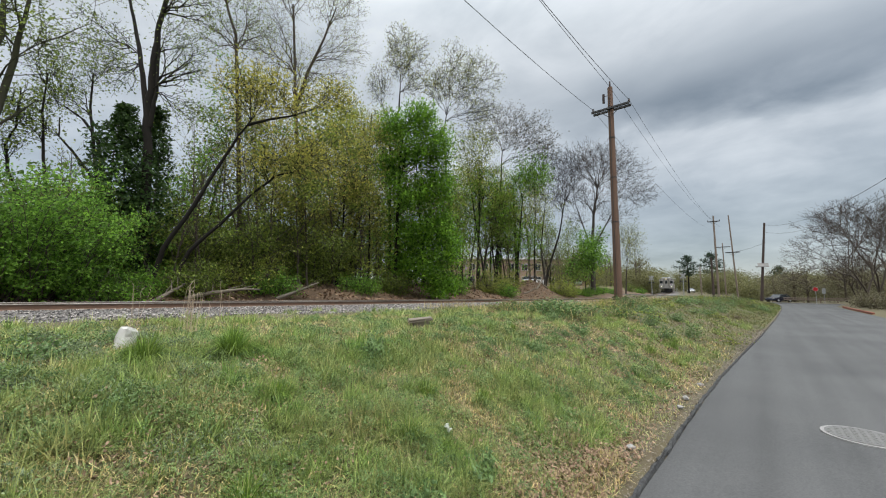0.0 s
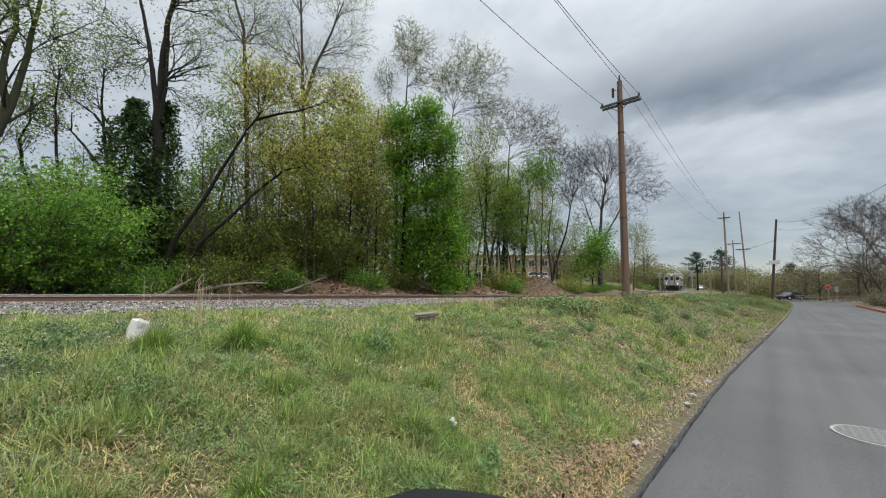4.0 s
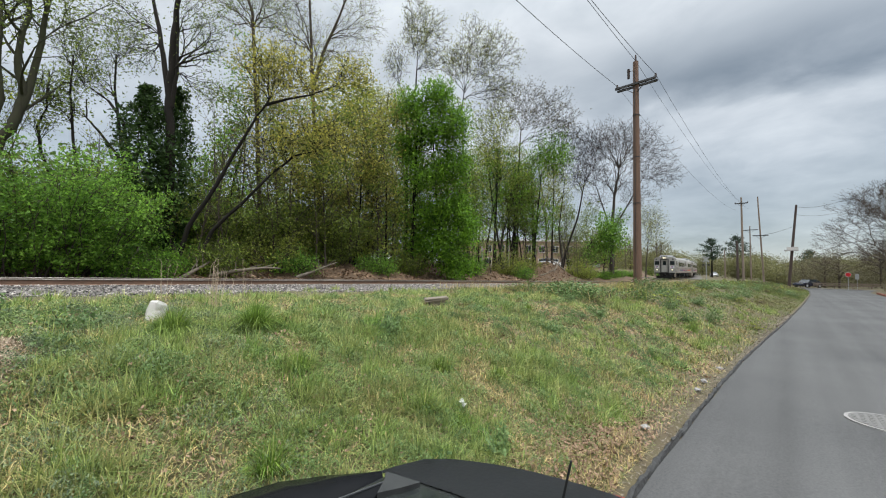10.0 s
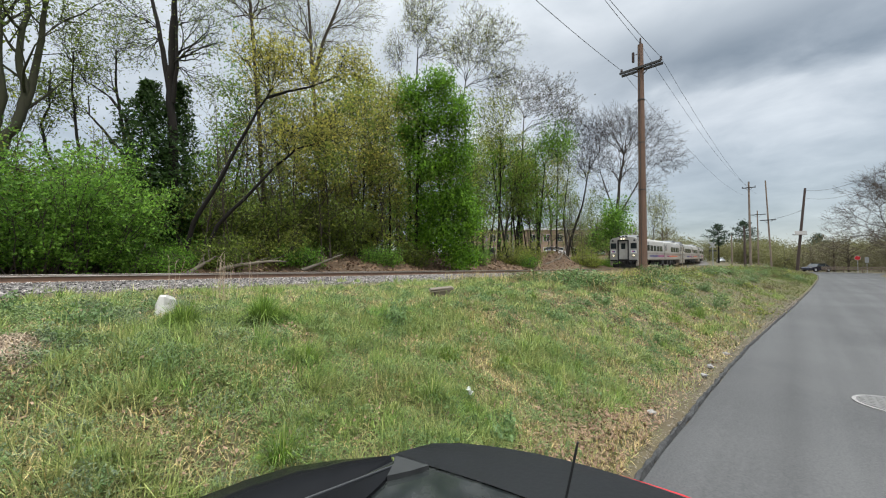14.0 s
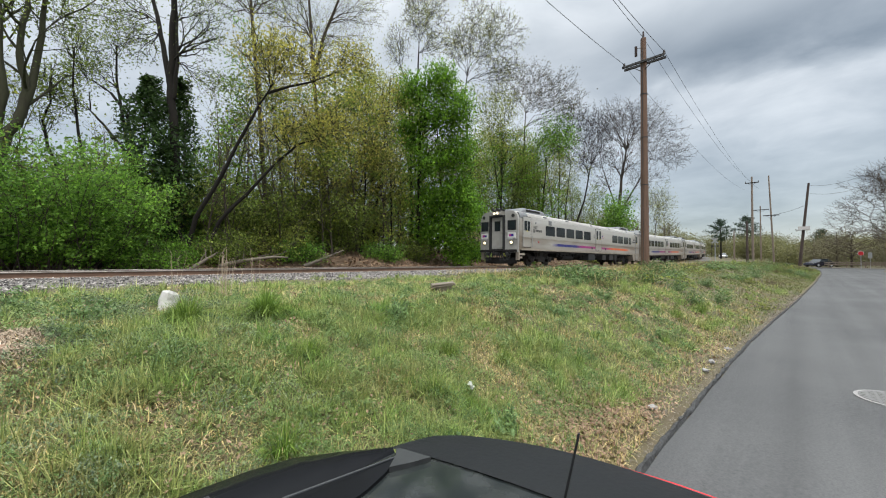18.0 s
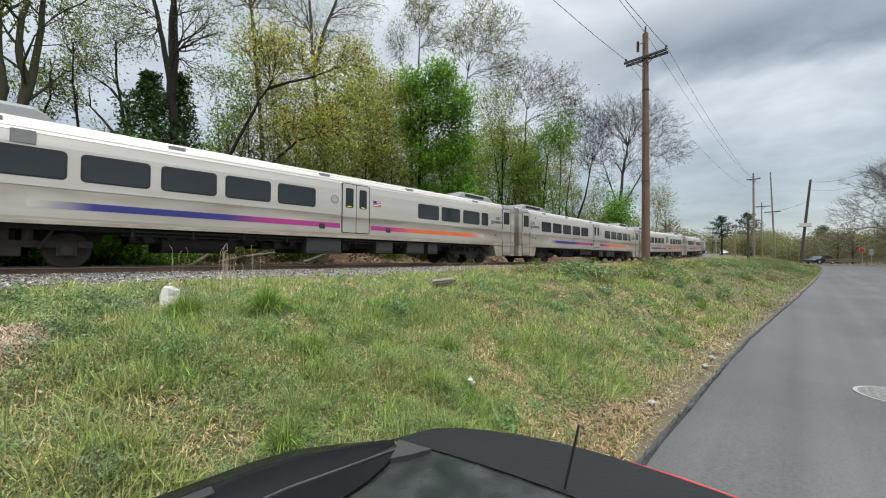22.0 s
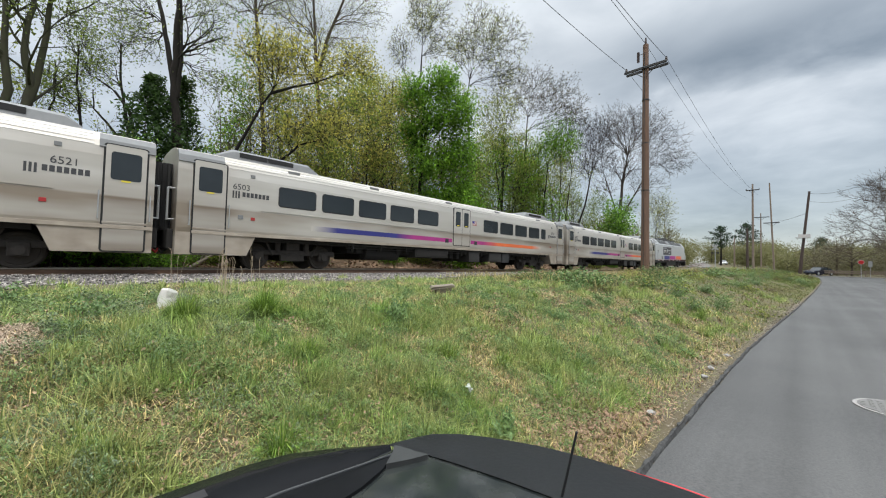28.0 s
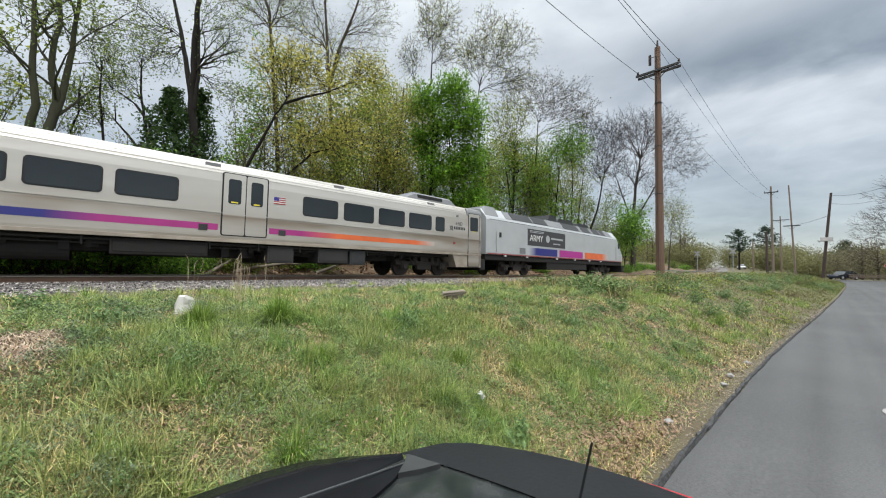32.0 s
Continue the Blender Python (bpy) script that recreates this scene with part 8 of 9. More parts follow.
def build_litter():
    rng = np.random.default_rng(31)
    # leaf piles by the road and in hollows of the turf
    X, Y = [], []
    for n, cx, cy, sx, sy in ((4200, 4.1, 1.55, 0.75, 0.26), (700, 2.9, 1.5, 0.5, 0.2), (160, 0.83, 3.6, 0.12, 0.16), (160, 2.44, 3.03, 0.2, 0.12), (140, 3.2, 2.9, 0.2, 0.2), (140, 4.1, 3.3, 0.2, 0.15),
                              (800, 8.0, 1.3, 2.2, 0.2), (200, 8.5, 3.0, 1.2, 0.5), (40, 0.6, 2.9, 0.3, 0.3), (120, 3.4, 2.2, 0.5, 0.3), (400, 16, 1.4, 4, 0.5)):
        X.append(rng.normal(cx, sx, n)), Y.append(rng.normal(cy, sy, n))
    X.append(rng.uniform(-2, 10, 2600)), Y.append(rng.uniform(0.9, 6.5, 2600))
    # small drifts caught in the hollows
    for _ in range(90):
        d = rng.random() ** 1.3
        cx, cy, m = rng.uniform(-1.8, 4 + 9 * d), rng.uniform(1.8, 4.2 + 4 * d), int(rng.uniform(25, 90))
        X.append(rng.normal(cx, 0.13 + 0.1 * d, m)), Y.append(rng.normal(cy, 0.1 + 0.08 * d, m))
    hx, hy = rng.uniform(-2, 13, 16000), rng.uniform(1.2, 8, 16000)
    k = rng.random(16000) < np.clip((0.47 - vnoise(hx, hy, 0.75, 1)) / 0.12, 0, 1)
    X.append(hx[k]), Y.append(hy[k])
    x, y = np.concatenate(X), np.concatenate(Y)
    k = y > road_edge(x) + 0.1
    x, y = x[k], y[k]
    cards("dead_leaves", x, y, 0.011 + 0.0014 * np.hypot(x, y), 0.07, M["dead_leaf"], "dry brown fallen leaves on the bank", "leaves", 32)
    # low leafy mounds of weeds, three kinds
    for kind, (ma, label, count) in enumerate((("weed", "low dark green weeds in the turf", 330), ("weed_light", "low fresh green weeds in the turf", 330), ("weed_grey", "low grey green weeds in the turf", 110))):
        X, Y, Z = [], [], []
        for k in range(count):
            d = rng.uniform(0, 1) ** 1.2
            cx, cy = rng.uniform(-2.2, 3.2 + 11 * d), rng.uniform(1.5, 3.8 + 5.2 * d)
            if kind == 2:
                cx, cy = rng.uniform(-1.8, 1.6), rng.uniform(2.2, 7)
            size, tall = rng.uniform(0.08, 0.26), rng.uniform(0.05, 0.17)
            m = int(220 + 4200 * size * size)
            a, q = rng.uniform(0, 2 * np.pi, m), np.sqrt(rng.random(m))
            lob = 1 + 0.3 * np.sin(3 * a + k)
            X.append(cx + size * q * lob * np.cos(a)), Y.append(cy + size * q * lob * np.sin(a))
            Z.append(tall * (1 - q ** 2) * rng.random(m) ** 0.35 + 0.03)
        x, y, z = np.concatenate(X), np.concatenate(Y), np.concatenate(Z)
        k = (y > road_edge(x) + 0.3) & (y < track_y(x) - 4.2) & (np.hypot((x + 0.36) / 0.26, (y - 4.6) / 0.34) > 1) & (np.hypot((x - 0.92) / 0.22, (y - 5.6) / 0.4) > 1)
        x, y, z = x[k], y[k], z[k]
        cards("weeds", x, y, 0.004 + 0.0010 * np.hypot(x, y), z, M[ma], label, "weeds", 33 + kind, 0.6)
    # a mat of small leaves between the blades
    for ma, label, n, seed in (("weed_light", "mat of small fresh green leaves in the turf", 60000, 51), ("weed", "mat of small green leaves in the turf", 45000, 52)):
        d = rng.random(n) ** 1.6
        x, y = rng.uniform(-2.5, 4.5 + 11 * d, n), rng.uniform(1.1, 4.4 + 5 * d, n)
        k = (y > road_edge(x) + 0.25 + 0.4 * rng.random(n)) & (y < track_y(x) - 4.2) & (rng.random(n) < np.clip((vnoise(x, y, 0.5, seed) - 0.25) / 0.3, 0, 1))
        k &= (np.hypot((x + 0.36) / 0.3, (y - 4.6) / 0.4) > 1) & (np.hypot((x - 4.1) / 0.9, (y - 1.55) / 0.32) > 1)
        x, y = x[k], y[k]
        lift = 0.01 + 0.055 * rng.random(len(x)) * vnoise(x, y, 0.3, 5)
        cards("leaf_mat", x, y, 0.0065 + 0.0011 * np.hypot(x, y), lift, M[ma], label, "weeds", seed, 0.5)
    # grit and crumbled bits along the road edge
    x = rng.uniform(1.5, 26, 9000)
    y = road_edge(x) + np.abs(rng.normal(0.05, 0.2, 9000))
    cards("road_grit", x, y, 0.006 + 0.001 * x, 0.02, M["gritty"], "brown grey grit and leaf crumbs along the road edge", "grit", 41, 0.3)
    # woodland floor leaves
    x, y = rng.uniform(-6, 45, 9000), rng.uniform(18.4, 24, 9000)
    cards("fallen_leaves", x, y, np.full(9000, 0.11), 0.03, M["dead_leaf"], "brown fallen leaves on the woodland floor", "leaves", 34)
    # wood chips
    x, y = rng.normal(-0.36, 0.13, 2000), rng.normal(4.62, 0.19, 2000)
    blades("dead_stalks", x, y, np.full(2000, 0.06), 0.009, 2.6, M["chips"], "pale bleached dead stalks and wood chips", 35)


def tuft(x, y, n, h, spread, seed, material=None, label="lush green grass tuft on the bank"):
    """Long blades that fan out from one crown."""
    rng = np.random.default_rng(seed)
    a, q = rng.uniform(0, 2 * np.pi, n), np.sqrt(rng.random(n))
    px, py = x + np.cos(a) * q * spread * 0.22, y + np.sin(a) * q * spread * 0.22
    ob = blades("grass_tuft", px, py, h * (1.1 - 0.45 * q), 0.005 + 0.0004 * math.hypot(x, y), 0.15 + 1.25 * q, material or M["tuft"], label, seed, z=np.full(n, gz(x, y) - 0.02), fan=a)
    ob["kind"] = "stuff"
    return ob


def stalk_clump(x, y, n, seed):
    """Dead weed stalks with nodding seed heads."""
    r = random.Random(seed)
    ob = empty("weed_stalks", pose(x, y, gz(x, y)), label="tall dead weed stalks with nodding pale heads", category="weed", group="dead weed stalks")
    for k in range(n):
        p = Vector((r.gauss(0, 0.07), r.gauss(0, 0.07), -0.03))
        d = Vector((r.gauss(0, 0.07), r.gauss(0, 0.07), 1)).normalized()
        h = r.uniform(0.45, 0.85)
        pts = [p + d * h * i / 5 for i in range(6)]
        side = Vector((r.uniform(-1, 1), r.uniform(-1, 1), 0)).normalized()
        bend = side * r.uniform(0.0, 0.05)
        pts += [pts[-1] + bend * 0.6 + Vector((0, 0, 0.05)), pts[-1] + bend * 1.4 + Vector((0, 0, 0.08))]
        t = Plant(seed)
        t.limb(pts, [0.0024 if i < 5 else 0.003 for i in range(len(pts))], 5)
        part("stalk", raw_mesh("stalk", t.v, t.f, M["chips"]), None, ob)


def build_bank_things():
    # whitewashed marker stone
    x, y = 0.92, 5.75
    bm = bmesh.new()
    rows = []
    r = random.Random(3)
    for z, w, d in ((-0.1, 0.12, 0.09), (0.05, 0.118, 0.088), (0.16, 0.112, 0.084), (0.24, 0.102, 0.078), (0.275, 0.082, 0.062)):
        rows.append([bm.verts.new((w * sx + r.uniform(-0.012, 0.012), d * sy + r.uniform(-0.012, 0.012), z - 0.03 * sx * (z > 0.2) + r.uniform(-0.008, 0.008))) for sx, sy in ((-1, -0.6), (-0.4, -1), (0.5, -1), (1, -0.5), (1, 0.6), (0.3, 1), (-0.6, 1), (-1, 0.5))])
    for a, b in zip(rows, rows[1:]):
        for i in range(8):
            bm.faces.new((a[i], a[(i + 1) % 8], b[(i + 1) % 8], b[i]))
    bm.faces.new(rows[-1])
    bm.faces.new(rows[0][::-1])
    ob = tagged(part("marker_stone", bm, M["white_stone"], None), "whitewashed broken marker stone in the grass", "stone")
    ob.matrix_basis = pose(x, y, gz(x, y), 4, 3, 50) @ Matrix.Diagonal((1.0, 0.95, 0.88, 1))
    # the weathered slab of wood
    x, y = 5.45, 5.28
    bm = bmesh.new()
    box(bm, -0.24, 0.24, -0.12, 0.12, 0.06, 0.12, 0.02)
    for v in bm.verts:
        v.co += Vector((r.uniform(-0.02, 0.02), r.uniform(-0.02, 0.02), r.uniform(-0.008, 0.008)))
    box(bm, -0.16, 0.17, -0.09, 0.08, -0.06, 0.075, 0.02)
    ob = tagged(part("wood_slab", bm, M["deadwood"], None), "weathered grey broken slab of wood in the grass", "wood")
    ob.matrix_basis = pose(x, y, gz(x, y) + 0.05, 5, -6, -38)
    for k, (x, y, n, h, s) in enumerate(((0.95, 4.88, 1300, 0.34, 0.5), (1.75, 4.75, 1100, 0.40, 0.55), (2.75, 2.3, 260, 0.16, 0.3), (4.9, 1.65, 240, 0.18, 0.3), (5.15, 2.3, 240, 0.16, 0.35), (1.7, 3.5, 420, 0.22, 0.5), (3.3, 3.1, 420, 0.22, 0.5), (2.55, 2.6, 420, 0.22, 0.5), (1.1, 2.6, 420, 0.2, 0.5), (3.9, 2.7, 420, 0.22, 0.45),
                                         (10.5, 2.2, 160, 0.3, 0.5), (12.5, 2.0, 160, 0.35, 0.5), (3.2, 5.9, 160, 0.16, 0.4), (7.4, 4.3, 180, 0.2, 0.5))):
        tuft(x, y, n, h, s, 70 + k)
    for k, (x, y, n) in enumerate(((1.82, 6.7, 16), (1.5, 8.4, 4), (2.6, 7.6, 4))):
        stalk_clump(x, y, n, 80 + k)
    # leafy dark weed plants
    spots = [(3.3, 4.15, 0.3), (2.85, 1.95, 0.2), (0.15, 5.4, 0.3), (-0.4, 6.3, 0.3), (6.6, 3.3, 0.25), (9.2, 3.4, 0.35), (15.2, 1.95, 0.6), (13.2, 2.3, 0.4), (9.8, 4.4, 0.35), (14.6, 3.0, 0.5), (17.5, 2.6, 0.5), (24, 2.2, 0.7), (28, 1.8, 0.8), (33, 2.4, 0.8), (38, 1.8, 0.9), (2.1, 2.0, 0.15)]
    for k, (x, y, h) in enumerate(spots):
        t = Plant(200 + k)
        rr = t.r
        for _ in range(14):
            d = Vector((rr.gauss(0, 0.7), rr.gauss(0, 0.7), 1)).normalized()
            pts, _ = t.curve(Vector((rr.gauss(0, 0.05), rr.gauss(0, 0.05), -0.02)), d, h * rr.uniform(0.6, 1.2), 4, 0.15, 0)
            t.limb(pts, [0.004, 0.004, 0.003, 0.003, 0.002], 3)
            for q in pts[1:]:
                t.leaves(q, 12, 0.022 + h * 0.035, h * 0.14)
        t.finish("weed_plant", M["bark"], M["weed"], dict(label="leafy green weed plant on the bank", category="weed", group="weed plants"), pose(x, y, gz(x, y)), "stem", "foliage")
    # rough weeds and brambles along the farther bank
    rough = []
    for k, (ma, label) in enumerate((("bank_weed", "olive brown bramble clump on the bank"), ("weed", "leafy green weed clump on the bank"), ("leaf_yellow", "yellow green flowering weed clump on the bank"))):
        t = Plant(230 + k)
        rr = t.r
        for _ in range(22):
            d = Vector((rr.gauss(0, 0.6), rr.gauss(0, 0.6), 1)).normalized()
            pts, _ = t.curve(Vector((rr.gauss(0, 0.16), rr.gauss(0, 0.16), -0.03)), d, rr.uniform(0.35, 0.75), 4, 0.18, -0.02)
            t.limb(pts, [0.008, 0.007, 0.006, 0.005, 0.003], 3)
            for q in pts[1:]:
                t.leaves(q, 10 if k < 2 else 4, 0.05, 0.09)
        rough.append(t.finish("weed_clump", M["bark"], M[ma], dict(label=label, category="weed", group="weed clumps on the bank"), pose(0, 0, 0), "stem", "foliage"))
    pick = random.Random(77)
    for k in range(70):
        x = 11 + 50 * pick.random() ** 1.2
        y = float(road_edge(x)) + pick.uniform(0.5, 6.5)
        size = pick.uniform(0.5, 1.25)
        m = pose(x, y, gz(x, y), 0, 0, pick.uniform(0, 360)) @ Matrix.Diagonal((size * 1.2, size * 1.2, size * 0.9, 1))
        if k < 3:
            rough[k].matrix_basis = m
        else:
            copy_thing(rough[(0, 0, 1, 1, 2)[pick.randrange(5)]], m @ Matrix.Diagonal((1, 1, 1, 1)))
    # litter
    x, y = 2.89, 2.41
    bm = bmesh.new()
    g = []
    for i in range(6):
        g.append([bm.verts.new((0.10 * i / 5 - 0.05 + r.uniform(-0.008, 0.008), 0.07 * j / 3 - 0.035 + r.uniform(-0.008, 0.008), r.uniform(0, 0.045))) for j in range(4)])
    for i in range(5):
        for j in range(3):
            bm.faces.new((g[i][j], g[i + 1][j], g[i + 1][j + 1], g[i][j + 1]))
    bmesh.ops.solidify(bm, geom=list(bm.faces), thickness=0.003)
    ob = tagged(part("crumpled_paper", bm, M["white"], None), "crumpled white paper scrap in the grass", "litter")
    ob.matrix_basis = pose(x, y, gz(x, y) + 0.10, 35, 0, 30)
    for k, (x, y) in enumerate(((7.95, 1.13), (7.3, 1.12), (9.3, 1.05), (5.0, 1.3))):
        bm = bmesh.new()
        bmesh.ops.create_icosphere(bm, subdivisions=1, radius=0.06)
        for v in bm.verts:
            v.co = Vector((v.co.x * r.uniform(0.8, 1.5), v.co.y * r.uniform(0.6, 1.1), v.co.z * r.uniform(0.4, 0.8)))
        ob = tagged(part("rock", bm, M["ring"], None), "small pale chunk of concrete at the road edge", "stone", "pale chunks at the road edge")
        ob.matrix_basis = pose(x, y, gz(x, y) + 0.045, 0, 0, 50 * k)
    # manhole cover in the road
    x, y = 7.62, -0.93
    z = float(road_z(x)) + 0.03
    mh = empty("manhole_cover", pose(x, y, z), label="round cast iron manhole cover in a pale ring", category="manhole cover")
    bm = bmesh.new()
    tube(bm, (0, 0, -0.1), (0, 0, 0.008), 0.425, seg=40)
    part("ring", bm, M["ring"], mh, "pale worn ring")
    bm = bmesh.new()
    tube(bm, (0, 0, -0.1), (0, 0, 0.014), 0.385, seg=40)
    part("cover", bm, M["cast_iron"], mh)
    bm = bmesh.new()
    for i in range(-4, 5):
        for j in range(-4, 5):
            if math.hypot(i, j) < 4.3:
                box(bm, i * 0.083 - 0.025, i * 0.083 + 0.025, j * 0.083 - 0.025, j * 0.083 + 0.025, 0.01, 0.018)
    tagged(part("studs", bm, M["cast_iron"], mh), kind="stuff")
    # fallen branches behind the track
    for k, (x, y, l, a, up) in enumerate(((5.0, 19.3, 3.0, -35, 12), (3.6, 18.8, 2.0, 20, 30), (40.5, 20.2, 5.0, 30, 25), (44, 20.4, 4.0, 160, 20), (37.5, 20.3, 4.0, -20, 8), (1.9, 19.0, 1.6, 70, 40), (9.0, 19.3, 3.0, 10, 15))):
        t = Plant(300 + k)
        d = Vector((math.cos(radians(a)), math.sin(radians(a)) * 0.4, math.tan(radians(up)))).normalized()
        pts, _ = t.curve(Vector((0, 0, 0)), d, l, 6, 0.08, -0.02)
        t.limb(pts, [0.11 * (1 - 0.7 * i / 6) for i in range(7)], 7)
        for q in pts[2:5]:
            e, _ = t.curve(q, (d + Vector((t.r.uniform(-1, 1), t.r.uniform(-1, 1), 0.6))).normalized(), l * 0.35, 3, 0.15, 0)
            t.limb(e, [0.035, 0.025, 0.015, 0.008], 5)
        t.finish("fallen_branch", M["deadwood"], None, dict(label="bare grey fallen branch on the woodland floor", category="branch", group="fallen branches"), pose(x, y, gz(x, y) + 0.08))


build_grass()
build_litter()
build_bank_things()


# ---- across the crossing and behind the wood ----
def far_tree_mass(name, spots, leafm, bark, label, seed, leaf=0.55, n=480):
    """Many distant crowns, too far off to tell apart."""
    t = Plant(seed)
    r = t.r
    for x, y, h, w in spots:
        z = gz(x, y)
        t.limb([Vector((x, y, z - 0.3)), Vector((x + r.uniform(-0.4, 0.4), y, z + h * 0.5)), Vector((x + r.uniform(-0.8, 0.8), y, z + h * 0.92))], [0.2, 0.13, 0.04], 5)
        for _ in range(16):
            a = r.uniform(0, 6.28)
            q = Vector((x, y, z + h * r.uniform(0.25, 0.7)))
            e = q + Vector((math.cos(a) * w * 0.45, math.sin(a) * w * 0.45, h * r.uniform(0.1, 0.3)))
            t.limb([q, q.lerp(e, 0.5) + Vector((0, 0, 0.1)), e], [0.07, 0.045, 0.025], 3)
        blobs = [Vector((x + r.gauss(0, w * 0.3), y + r.gauss(0, w * 0.3), z + h * r.uniform(0.03, 0.92))) for _ in range(40)]
        for k in range(n):
            b = blobs[k % 40]
            s = w * 0.14
            t.leaf(b + Vector((r.gauss(0, s), r.gauss(0, s), r.gauss(0, s))), leaf)
    ob = empty(name, None, label=label, category="trees", kind="stuff")
    me = raw_mesh("trunk", t.v, t.f, bark)
    tagged(part("trunk", me, None, ob), kind="stuff")
    m = len(t.lv) // 3
    tagged(part("crown", raw_mesh("crown", t.lv, np.arange(3 * m).reshape(-1, 3), leafm), None, ob), kind="stuff")


def pine(seed, x, y, h, w):
    t = Plant(seed)
    r = t.r
    t.limb([Vector((0, 0, -0.3)), Vector((0.1, 0, h * 0.5)), Vector((0, 0.1, h * 0.95))], [0.26, 0.18, 0.06], 7)
    for k in range(17):
        u = 0.48 + 0.5 * k / 16
        a = k * 2.4 + r.uniform(-0.4, 0.4)
        l = w * 0.5 * (1.2 - 1.5 * abs(u - 0.66) * 2) * r.uniform(0.7, 1.1)
        q = Vector((0, 0, h * u))
        e = q + Vector((math.cos(a) * l, math.sin(a) * l, l * 0.12))
        t.limb([q, q.lerp(e, 0.5), e], [0.06, 0.04, 0.02], 4)
        for j in range(5):
            t.leaves(q.lerp(e, 0.2 + 0.19 * j), 30, 0.26, 0.34)
    t.finish("pine_tree", M["bark_dark"], M["leaf_pine"], dict(label="tall dark green pine with a flat crown", category="tree", group="pines beyond the crossing"), pose(x, y, gz(x, y)))


def build_far():
    r = random.Random(17)
    spots = [(r.uniform(150, 200), r.uniform(8, 60), r.uniform(6, 9), r.uniform(6, 9)) for _ in range(20)]
    for k in range(70):
        x = r.uniform(112, 175)
        y = r.uniform(-34, 56)
        if abs(y - float(track_y(x))) < 5:
            y += 10
        spots.append((x, y, r.uniform(4.5, 7.0) * x / 140, r.uniform(5, 8)))
    far_tree_mass("far_woods", spots[:40], M["leaf_far"], M["bark"], "distant olive green spring woods", 401, 0.30, 2900)
    far_tree_mass("far_woods", spots[40:], M["leaf_far"], M["bark"], "distant olive brown budding woods", 402, 0.26, 2700)
    spots = [(r.uniform(92, 112), r.uniform(-40, -2), r.uniform(5, 8), r.uniform(4, 7)) for _ in range(40)]
    far_tree_mass("far_woods", spots, M["leaf_far_brown"], M["bark"], "brown budding woods behind the guard rail", 403, 0.17, 2400)
    spots = [(r.uniform(90, 125), r.uniform(26, 60), r.uniform(7, 12), r.uniform(5, 9)) for _ in range(22)]
    far_tree_mass("far_woods", spots, M["leaf_far"], M["bark"], "olive green woods behind the building", 404, 0.28, 900)
    spots = [(r.uniform(-45, 34), r.uniform(34, 56), r.uniform(4, 8), r.uniform(6, 9)) for _ in range(46)]
    far_tree_mass("far_woods", spots, M["leaf_mid"], M["bark"], "green woods deep behind the track", 405, 0.4, 600)
    pine(411, 126, 15.5, 10.6, 7)
    pine(412, 124, 9.8, 11, 7)
    pine(413, 135, -4.2, 9, 5)
    for k, (x, y, h) in enumerate(((70, -10.2, 14.5), (76, -12.0, 15.5), (63, -11.5, 12.5), (84, -16, 12), (58, -14, 12), (92, -12, 9))):
        spreading_tree("bare_tree", 420 + k, (x, y), h, 0.2, "bare brown roadside tree with fine twigs", M["bark"], M["leaf_far_brown"], 0.12, 8, (0.25, 0.55), 0, thin=0.014, lift=0.0, twigs=2)
    for k, (x, y) in enumerate(((64, -9.4), (68, -10.2), (73, -10.4), (58, -9.6), (78, -12.5))):
        shrub(440 + k, (x, y), 4.0, 2.5, 1.8, 26, 5, 0.13, "brown tangled roadside bush", M["leaf_far_brown"], group="roadside bushes")


